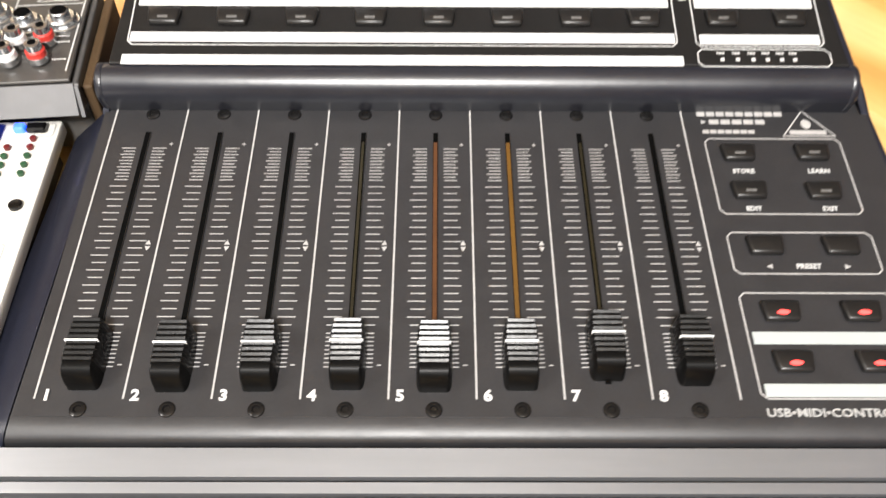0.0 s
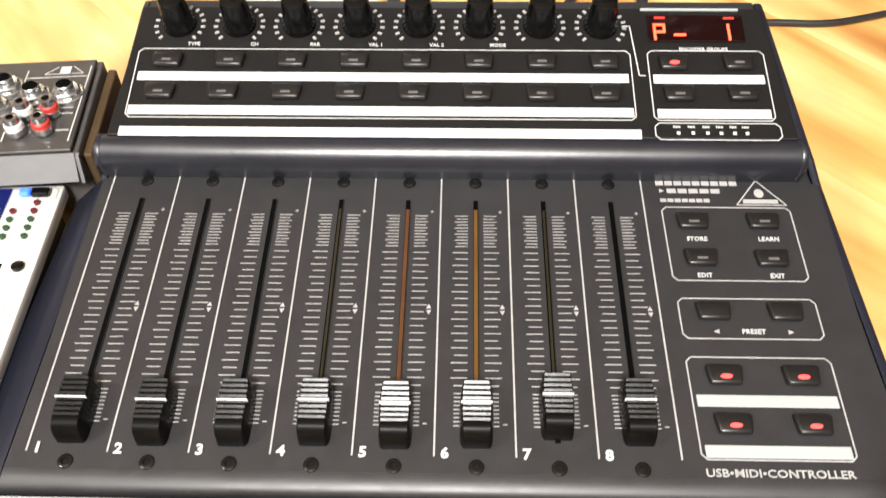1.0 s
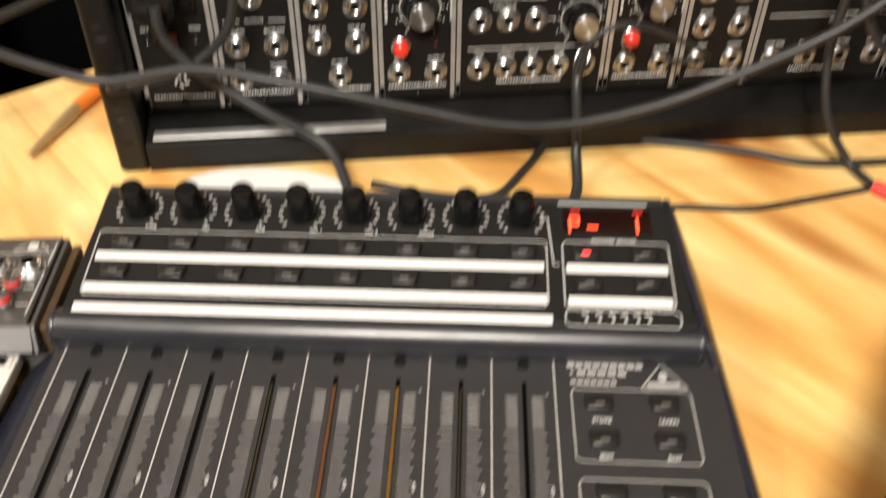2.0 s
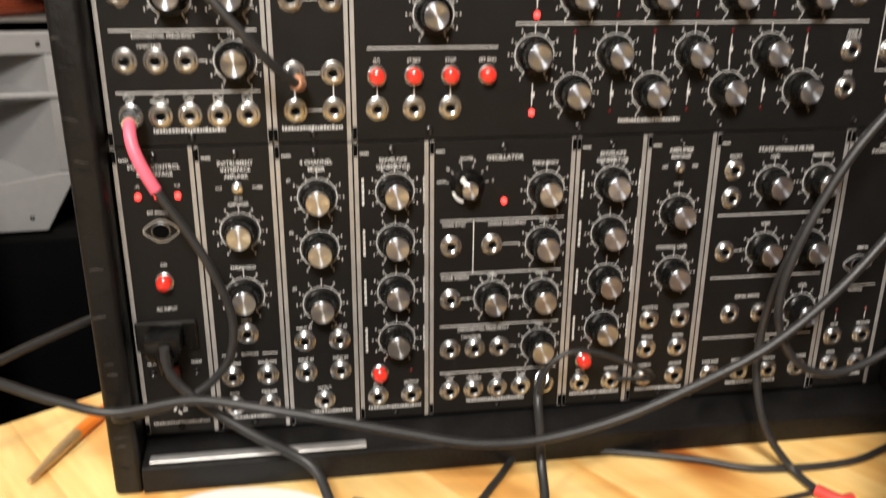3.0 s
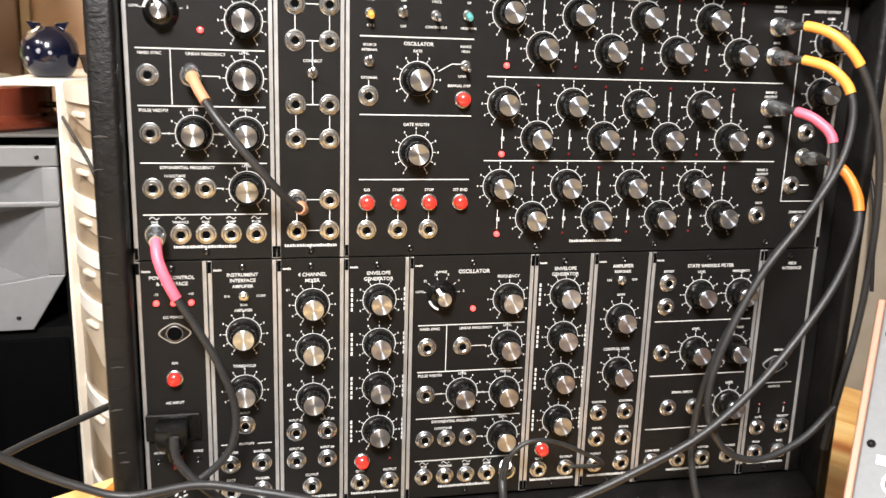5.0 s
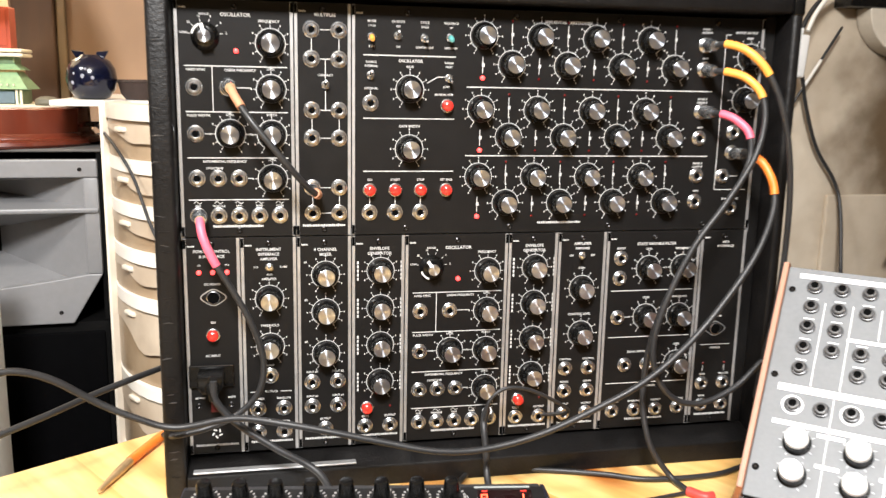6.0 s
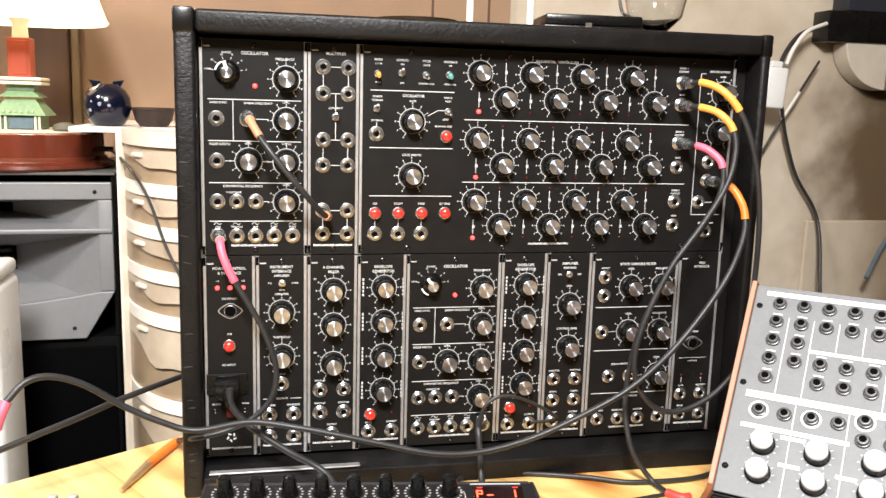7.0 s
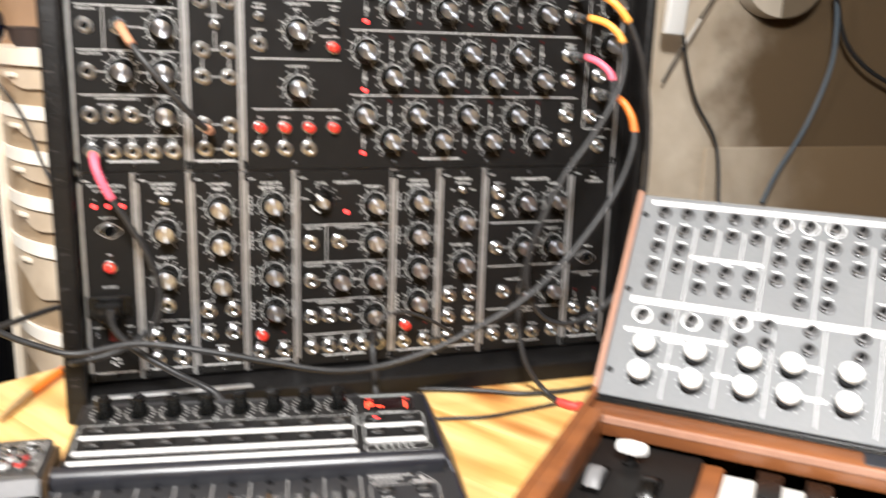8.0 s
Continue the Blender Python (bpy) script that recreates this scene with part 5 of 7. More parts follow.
            part("segment", slab(x + xa - t / 2, y + ya - t / 2, zu + 0.0010, x + xb + t / 2, y + yb + t / 2, zu + 0.0014), "digit_on", win)
    digit(0.2785, P(-0.1625), "abefg")
    digit(0.2880, P(-0.1625), "g", h=0.0050)
    digit(0.3090, P(-0.1625), "bc")
    for x in (0.2790, 0.3120):
        part("legend_lamp", slab(x, P(-0.1504), zu + 0.0010, x + 0.0050, P(-0.1494), zu + 0.0013), "led_dim", win)
    lift()
    ink.done(up, "ink")


controller()


# ---- keyboard synthesizer ----
def keyboard():
    c = thing("keyboard_synth", pose(0.5646, -0.1668, DESK, 0, 0, -41.66), "wood-cased keyboard synthesizer with a grey patch panel and white knobs", "synthesizer")
    slope = 48.1
    zc = 0.9876 - DESK
    deck = new("patch_panel")
    deck.parent = c
    deck.matrix_basis = pose(0, 0, zc, slope)
    x0, x1, y0, y1 = -0.0245, 0.560, -0.2010, 0.0195
    part("plate", slab(x0, y0, -0.003, x1, y1, 0.0, 0.0006, 1), "panel_grey", deck)
    cs, sn = math.cos(radians(slope)), math.sin(radians(slope))

    def at(y, n=0.0):
        """The side view: depth and height of a spot y up the panel and n out of it."""
        return (y * cs - n * sn, zc + y * sn + n * cs)
    by, bz = at(y0)
    ty, tz = at(y1)
    led = 0.035
    # cheeks
    side = [(by - 0.36, 0.004), (by - 0.36, bz - 0.008), (by - 0.35, bz + 0.002), (by - 0.01, bz + 0.003), at(y0 + 0.004, 0.003), at(y1 + 0.003, 0.003), (ty + 0.012, tz - 0.002), (ty + 0.02, tz - 0.02), (ty + 0.02, 0.004)]
    for a, b in ((-0.0300, -0.0245), (x1, x1 + 0.008)):
        part("cheek", prism(side, a, b, "x", 0.0012), "walnut", c, "reddish brown wooden cheek")
    front_side = [(by - 0.36, 0.006), (by - 0.36, bz - 0.008), (by - 0.35, bz + 0.001), (by - led, bz + 0.001), (by - led, 0.006)]
    # highlight on the cheek's rounded edge, built as a paler strip
    part("edge_highlight", slab(-0.0296, y0 + 0.004, 0.0032, -0.0249, y1 + 0.002, 0.0046, 0.0006, 1), "edge_wood", deck, "pale strip put on as the wooden cheek's highlight")
    part("arm", prism(front_side, -0.0244, -0.0105, "x", 0.0010), "walnut", c)
    part("back_shell", prism([(by + 0.001, bz - 0.006), at(y1 - 0.002, -0.0035), (ty + 0.018, tz - 0.02), (ty + 0.018, 0.006), (by + 0.001, 0.006)], x0 + 0.0004, x1 - 0.0004, "x"), "black_plastic", c)
    part("vent_strip", slab(x0, by - 0.006, bz - 0.012, x1, by - 0.0005, bz - 0.003, 0.0008, 1), "black_plastic", c)
    for k in range(46):
        x = x0 + 0.006 + k * 0.0125
        part("vent_slot", slab(x, by - 0.0064, bz - 0.0095, x + 0.008, by - 0.0058, bz - 0.0050), "grey_ink", c)
    part("ledge", slab(x0, by - led, bz - 0.024, x1, by - 0.0062, bz - 0.004, 0.0022, 2), "walnut", c, "wooden ledge under the panel", smooth=True)
    part("name_plate", slab(0.198, by - led + 0.003, bz - 0.0045, 0.36, by - 0.009, bz - 0.0032, 0.0004, 1), "dark_navy_plate", c)
    part("ledge_edge", slab(x0, by - led - 0.0012, bz - 0.012, x1, by - led + 0.0010, bz - 0.0046, 0.0010, 2), "edge_wood", c, "pale bevelled edge of the ledge")
    part("wheel_panel", slab(-0.0104, by - 0.20, 0.010, 0.0780, by - led - 0.0002, bz - 0.026, 0.001, 1), "panel", c)
    part("key_block", slab(0.0782, by - 0.20, 0.010, 0.0955, by - led - 0.0002, bz - 0.030, 0.001, 1), "walnut", c)
    part("keybed", slab(0.0957, by - 0.20, 0.006, x1, by - led - 0.0002, 0.030), "black_plastic", c)
    for k in range(12):
        x = 0.0965 + 0.0365 * k
        part("white_key", slab(x, by - 0.195, 0.030, x + 0.0355, by - led - 0.012, bz - 0.030, 0.0015, 2), "ivory", c, smooth=True)
        if k % 7 not in (2, 6):
            part("black_key", slab(x + 0.0255, by - 0.135, bz - 0.0296, x + 0.0450, by - led - 0.012, bz - 0.0200, 0.0015, 2), "fader_black", c, smooth=True)
    for x, y, material, words_ in ((0.004, -0.112, "lip_grey", "grey pitch wheel in its slot"), (0.046, -0.112, "fader_black", "black modulation wheel in its slot")):
        slot = part("wheel_slot", slab(x - 0.0075, by + y - 0.024, bz - 0.0262, x + 0.0075, by + y + 0.024, bz - 0.0252, 0.0004, 1), "hole", c)
        part("wheel", lathe([(0.0190, -0.006), (0.0200, -0.004), (0.0200, 0.004), (0.0190, 0.006)], 28), material, slot, words_, smooth=True, m=pose(x, by + y, bz - 0.036, 0, 90))
    lever = part("lever", prism([(-0.013, -0.006), (0.006, -0.009), (0.014, -0.002), (0.012, 0.006), (-0.002, 0.009), (-0.013, 0.004)], 0.010, 0.019, "z", 0.003), "ivory", c, "white bend lever", smooth=True, m=pose(0.024, by - 0.073, bz - 0.026))
    part("stem", lathe([(0.0075, 0.0), (0.0072, 0.002), (0.0040, 0.004), (0.0040, 0.0115)], 16), "fader_black", lever, smooth=True)

    ink = Ink()
    for d, a, b, w in ((-0.011, -0.0140, 0.54, 0.0050), (0.1005, -0.0138, 0.54, 0.0066), (0.1325, -0.0130, 0.0790, 0.0042)):
        ink.bar(a, -d - w / 2, b, -d + w / 2, 0.0005)
    ink.bar(0.0330, -0.0490, 0.0990, -0.0455, 0.0005)
    for x in (0.0110, 0.0338, 0.0565, 0.0790, 0.1010, 0.1480, 0.1920, 0.2370):
        ink.bar(x - 0.0003, -0.0440 if 0.04 < x < 0.09 else -0.096, x + 0.0003, -0.0140)
    for x in (0.0310, 0.0760, 0.1180, 0.1600, 0.2060):
        ink.bar(x - 0.0003, -0.1960, x + 0.0003, -0.1050)
    for x in (0.0, 0.0455, 0.0890):
        ink.ring(x, -0.1155 if x < 0.08 else -0.1090, 0.0072, 0.0016)
    for i in (5, 6, 7):
        ink.ring(0.0226 * i, 0.0, 0.0070, 0.0012)
    ink.bar(0.0230, -0.1400, 0.0440, -0.1365, 0.0005)
    ink.bar(0.0250, -0.1660, 0.0430, -0.1625, 0.0005)
    ink.bar(0.0720, -0.1660, 0.0890, -0.1625, 0.0005)
    ink.bar(0.1480, -0.1450, 0.1600, -0.1405, 0.0005)
    ink.bar(0.1480, -0.1730, 0.1660, -0.1690, 0.0005)
    collar = lathe([(0.0062, 0.0024), (0.0054, 0.0026), (0.0053, 0.0054), (0.0047, 0.0060), (0.0033, 0.0061)], 18, False)
    lathe([(0.0066, 0.0), (0.0066, 0.0020), (0.0062, 0.0024)], 18, False, collar, mat_index=2)
    lathe([(0.0033, 0.0061), (0.0032, 0.0030)], 14, True, collar, mat_index=1)
    socket = mesh_of(collar, ["socket_nut", "hole", "dark_grey"], True, 35, "patch_socket")
    spots = []
    for i in range(2):
        spots += [(i, r) for r in range(4)]
    spots += [(0, 4)]
    for i in (2, 3, 4):
        spots += [(i, 0), (i, 1), (i, 2.96), (i, 3.94)]
    for i in (5, 6, 7, 8):
        spots += [(i, r) for r in range(4 if i < 8 else 3)]
    spots += [(6, 4), (7, 4)] + [(i, r) for i in (9, 10, 11, 12, 13) for r in (0, 1, 2, 3.94)]
    for i, r in spots:
        x, y = 0.0226 * i, -0.0204 * r
        piece("patch_socket", socket, deck, pose(x, y, 0))
        if r not in (0,):
            ink.bar(x - 0.0042, y + 0.0082, x + 0.0042, y + 0.0094)
    for x, y in ((0.0005, -0.1160), (0.0226, -0.1160), (0.0455, -0.1150), (0.0680, -0.1150), (0.0890, -0.1085), (0.0892, -0.1270), (0.1120, -0.1085), (0.1120, -0.1265), (0.1480, -0.108), (0.1480, -0.126), (0.19, -0.108), (0.19, -0.126), (0.23, -0.108)):
        piece("patch_socket", socket, deck, pose(x, y, 0))
    skirt = lathe([(0.0112, 0.0), (0.0112, 0.0012), (0.0102, 0.0022)], 28)
    lathe([(0.0100, 0.0020), (0.0094, 0.0100), (0.0092, 0.0102)], 28, True, skirt)
    skirt = mesh_of(skirt, ["black_plastic"], name="knob")
    white = mesh_of(lathe([(0.0094, 0.0101), (0.0092, 0.0128), (0.0084, 0.0140), (0.002, 0.0143)], 28), ["ivory"], name="knob_cap")
    for x, y in ((0.0090, -0.1480), (0.0095, -0.1755), (0.0550, -0.1480), (0.0558, -0.1755), (0.1012, -0.1465), (0.1008, -0.1735), (0.1365, -0.1450), (0.1365, -0.1735), (0.1830, -0.1450), (0.1830, -0.1720), (0.225, -0.145), (0.225, -0.172), (0.27, -0.145), (0.27, -0.172)):
        b = piece("knob", skirt, deck, pose(x, y, 0))
        piece("knob_cap", white, b, Matrix(), "white knob cap")
        for k in range(11):
            a = radians(240 - 30 * k)
            ink.line(x + 0.0122 * math.cos(a), y + 0.0122 * math.sin(a), x + 0.0140 * math.cos(a), y + 0.0140 * math.sin(a), 0.0005)
    for y in (-0.0043, -0.0902, -0.1756):
        piece("screw", SCREW, deck, pose(-0.0186, y, 0))
    ink.done(deck, "bright_ink")


keyboard()


# ---- small mixer and white recorder beside the controller ----
def small_mixer():
    c = thing("small_mixer", pose(-0.0205, -0.222, DESK, 0, 0, -3), "small dark silver line mixer with red and white phono sockets", "mixer")
    w = 0.19
    part("body", prism([(0.006, 0.004), (0.006, 0.030), (-0.0040, 0.0315), (0.0, 0.0440), (0.068, 0.0460), (0.070, 0.004)], -w, 0.0, "x", 0.001), "mixer_case", c)
    part("face", slab(-w + 0.004, 0.0015, 0.0448, -0.002, 0.0665, 0.0464, 0.0004, 1), "mixer_face", c, m=pose(0, 0, 0.0008, 1.6))
    part("front_lip", prism([(-0.0048, 0.0325), (-0.001, 0.0440), (-0.0005, 0.0455), (-0.0068, 0.0335)], -w + 0.001, -0.001, "x"), "lip_grey", c, "grey front lip")
    # brown tone stands in for the shaded desk between mixer and controller
    part("end_cheek", slab(0.0002, 0.004, 0.004, 0.0045, 0.069, 0.0400, 0.001), "gap_brown", c, "end cheek, browned to stand in for shaded desk in the gap")
    part("lip_end", prism([(-0.0050, 0.0310), (-0.001, 0.0442), (0.001, 0.0442), (-0.003, 0.0310)], -0.0008, 0.0008, "x"), "lip_grey", c)
    ink = Ink()
    z = 0.0488
    for x0, y0, x1, y1 in ((-0.0335, 0.052, -0.004, 0.052), (-0.0335, 0.028, -0.006, 0.028), (-0.0335, 0.006, -0.0335, 0.058), (-0.0035, 0.004, -0.0035, 0.060)):
        ink.line(x0, y0, x1, y1, 0.0006)
    tri = [(-0.0250, 0.0545), (-0.0065, 0.0545), (-0.0155, 0.0640)]
    for a, b in zip(tri, tri[1:] + tri[:1]):
        ink.line(*a, *b, 0.0005)
    ink.bar(-0.0180, 0.0550, -0.0130, 0.0605)
    for k in range(6):
        ink.scribble(-0.060 + 0.004 * (k % 2), -0.046, 0.008 + 0.009 * k, 0.0012)
    for x, y in ((-0.0300, 0.0220), (-0.0110, 0.0240), (-0.0105, 0.0120)):
        ink.scribble(x, x + 0.006, y, 0.0012)
    for v in ink.bm.verts:
        v.co.z += z - 0.0003
    ink.done(c)
    for x, y in ((-0.0265, 0.0385), (-0.0110, 0.0390), (-0.0410, 0.046), (-0.0420, 0.030)):
        piece("jack", JACK, c, pose(x, y, z - 0.0006))
        part("barrel", lathe([(0.0050, 0.0), (0.0050, 0.0018), (0.0042, 0.0022), (0.0042, 0.0056), (0.0038, 0.0060), (0.0034, 0.0058)], 18), "chrome", c, smooth=True, m=pose(x, y, z))
        part("jack_hole", lathe([(0.0034, 0.0057), (0.0034, 0.0062), (0.0010, 0.0062)], 16), "hole", c, m=pose(x, y, z))
    for x, y in ((-0.0860, 0.0625), (-0.1030, 0.0635)):
        q = part("jack_plug", lathe([(0.0052, 0.0), (0.0052, 0.0200), (0.0046, 0.0205)], 20), "black_plastic", c, "upright jack plug", smooth=True, m=pose(x, y, z - 0.001))
        part("plug_cap", lathe([(0.0044, 0.0206), (0.0046, 0.0212), (0.0046, 0.0246), (0.0038, 0.0254), (0.0010, 0.0254)], 20), "rail", q, "bright metal cap", smooth=True)
    for x, y, k in ((-0.0265, 0.0235, "label_white"), (-0.0150, 0.0245, "phono_red"), (-0.0280, 0.0120, "label_white"), (-0.0160, 0.0125, "phono_red")):
        b = part("phono_socket", lathe([(0.0036, 0.0), (0.0036, 0.0022), (0.0027, 0.0024), (0.0027, 0.0070), (0.0022, 0.0072)], 16), "chrome", c, smooth=True, m=pose(x, y, z) @ Matrix.Scale(1.25, 4))
        part("ring", lathe([(0.0033, 0.0022), (0.0033, 0.0042), (0.0028, 0.0046)], 16), k, b)
        part("core", lathe([(0.0014, 0.0070), (0.0014, 0.0074), (0.0006, 0.0074)], 10), "hole", b)
    for x in (-0.056, -0.072, -0.088):
        for y in (0.012, 0.030, 0.046):
            part("pot", lathe([(0.0052, 0.0), (0.0046, 0.0085), (0.0038, 0.0095)], 16), "label_grey" if (x + y) > -0.03 else "black_plastic", c, smooth=True, m=pose(x, y, z))


def recorder():
    c = thing("white_recorder", pose(-0.0325, -0.2182, DESK, 0, 0, -5.5), "white desktop recorder with a blue screen and a single fader", "recorder")
    w, h = 0.20, 0.0240
    part("body", slab(-w, -0.30, 0.0165, 0.0, -0.001, h, 0.0015), "white_plastic", c, smooth=True)
    part("chassis", slab(-w + 0.006, -0.296, 0.0, -0.007, -0.004, 0.0165), "navy", c, "dark underside")
    part("screen", slab(-0.110, -0.048, h, -0.0235, -0.004, h + 0.0012, 0.0004, 1), "blue_screen", c, "lit blue display")
    part("indicator", slab(-0.0185, -0.0098, h, -0.0140, -0.0058, h + 0.0034, 0.0006, 1), "blue_led", c, "lit blue lamp")
    part("dark_key", slab(-0.0135, -0.0100, h, -0.0050, -0.0050, h + 0.0030, 0.0008, 1), "black_plastic", c)
    for k in range(5):
        for x in (-0.0095, -0.0190):
            if k == 0 and x < -0.01:
                continue
            b = part("mini_knob", lathe([(0.0014, 0.0), (0.0014, 0.0016), (0.0008, 0.0018)], 12), ("dark_red", "dark_red", "green_paint", "green_paint", "green_paint")[k], c, smooth=True, m=pose(x, -0.0135 - 0.0052 * k, h))
    for q, (gx, gy, gw) in enumerate(((-0.034, -0.020, 0.009), (-0.034, -0.026, 0.006), (-0.050, -0.020, 0.010), (-0.050, -0.030, 0.012))):
        part("glyph", slab(gx, gy, h + 0.0012, gx + gw, gy + 0.0024, h + 0.0014), "green_glyph", c, "lit green characters")
    part("track", slab(-0.0165, -0.120, h, -0.0145, -0.050, h + 0.0006), "hole", c)
    part("push_button", lathe([(0.0028, 0.0), (0.0028, 0.0014), (0.0020, 0.0018)], 16), "black_plastic", c, smooth=True, m=pose(-0.0070, -0.0520, h))
    part("push_button", lathe([(0.0040, 0.0), (0.0040, 0.0016), (0.0030, 0.0022)], 16), "black_plastic", c, smooth=True, m=pose(-0.0150, -0.1300, h))
    ink = Ink()
    ink.outline(-0.0100, -0.0120, -0.0020, -0.0040, 0.0004, 0.0008)
    for k in range(12):
        ink.bar(-0.0215, -0.062 - 0.006 * k, -0.0180, -0.0615 - 0.006 * k)
    ink.outline(-0.0190, -0.0860, -0.0060, -0.0720, 0.0004, 0.0008)
    for v in ink.bm.verts:
        v.co.z += h
    ink.done(c, "grey_ink")
    part("fader_knob", slab(-0.0205, -0.110, h + 0.0006, -0.0105, -0.100, h + 0.008, 0.0015), "black_plastic", c)


small_mixer()
recorder()


# ---- behind the desk ----
def speaker():
    c = thing("loudspeaker", pose(-0.4175, 0.597, -0.129, 0, 0, 4) @ Matrix.Scale(1.11, 4), "black floor loudspeaker with a grey moulded horn", "loudspeaker")
    hw, top, d = 0.2135, 1.055, 0.36
    part("enclosure", slab(-hw, 0.0, 0.1163, hw, d, 0.804, 0.004, 2), "speaker_black", c, smooth=True)
    part("horn_chamber", slab(-hw + 0.006, 0.13, 0.8042, hw - 0.006, d, top - 0.002), "speaker_black", c)
    for a, b in ((-hw, -hw + 0.006), (hw - 0.006, hw)):
        part("side_board", slab(a, 0.0, 0.8042, b, d, top - 0.001, 0.001, 1), "speaker_black", c)
    part("top_board", slab(-hw - 0.001, -0.004, top, hw + 0.001, d, top + 0.004, 0.001, 1), "dark_grey_top", c)
    # horn plate with two mouths cut through
    z0, z1 = 0.805, 1.045
    out = [(-hw + 0.055, z0), (hw - 0.047, z0), (hw - 0.004, z0 + 0.075), (hw - 0.004, z1), (-hw + 0.004, z1), (-hw + 0.004, z0 + 0.075)]
    y = -0.012

    def mouth(a, b, c0, e, depth, name):
        """A flared mouth: rim, walls running back to a throat."""
        bm = bmesh.new()
        rim = [(a, c0), (b, c0), (b, e), (a, e)]
        cx, cz = (a + b) / 2, (c0 + e) / 2
        thr = [(cx + (p - cx) * 0.28, cz + (q - cz) * 0.35) for p, q in rim]
        r0 = [bm.verts.new((p, y + 0.002, q)) for p, q in rim]
        r1 = [bm.verts.new((p, y + depth, q)) for p, q in thr]
        for k in range(4):
            bm.faces.new((r0[k], r0[(k + 1) % 4], r1[(k + 1) % 4], r1[k]))
        bmesh.ops.recalc_face_normals(bm, faces=bm.faces)
        bmesh.ops.reverse_faces(bm, faces=bm.faces)
        horn = part(name, bm, "horn_grey", c)
        (xa_, za_), (xb_, zb_) = thr[0], thr[2]
        part("throat", slab(xa_ - 0.002, y + depth - 0.001, za_ - 0.002, xb_ + 0.002, y + depth + 0.002, zb_ + 0.002), "hole", horn, "black plate standing in for the dark of the throat")
        return horn
    xa, xb = -hw + 0.022, hw - 0.024
    part("horn_rim", prism([(p, q) for p, q in out[3:5]] + [(-hw + 0.004, 1.019), (hw - 0.004, 1.019)], y, 0.0, "y", 0.002), "horn_grey", c)
    part("horn_bridge", slab(-hw + 0.004, y - 0.004, 0.968, hw - 0.004, 0.0, 0.976, 0.003), "horn_grey", c, smooth=True)
    for a, b in ((-hw + 0.004, xa), (xb, hw - 0.004)):
        part("horn_side", slab(a, y, 0.878, b, 0.0, 1.0185, 0.002), "horn_grey", c, smooth=True)
    low = [(-hw + 0.055, z0), (hw - 0.047, z0), (hw - 0.004, 0.8775), (xb, 0.8775)]
    n = 9
    low += [(xb + (xa - xb) * k / n, 0.8775 - 0.020 * math.sin(math.pi * k / n)) for k in range(1, n)]
    low += [(xa, 0.8775), (-hw + 0.004, 0.8775)]
    part("horn_apron", prism(low, y, 0.0, "y", 0.0015), "horn_grey", c)
    part("recess", slab(xa, 0.118, 0.856, xb, 0.128, 1.0185), "dark_grey_top", c)
    mouth(xa, xb, 0.976, 1.0185, 0.105, "slot_mouth")
    mouth(xa, xb, 0.860, 0.968, 0.115, "horn_mouth")
    for k in range(3):
        part("phase_plug", slab(-0.050, y + 0.100, 0.900 + 0.012 * k, 0.050, y + 0.112, 0.907 + 0.012 * k, 0.001, 1), "black_plastic", c)
    for x, z in ((0.186, 1.031), (0.150, 0.822), (-0.186, 1.031), (-0.15, 0.822)):
        piece("screw", SCREW, c, pose(x, y, z, 90))
    part("grille", slab(-hw + 0.01, -0.006, 0.145, hw - 0.006, 0.0, 0.79, 0.003), "grille_black", c)


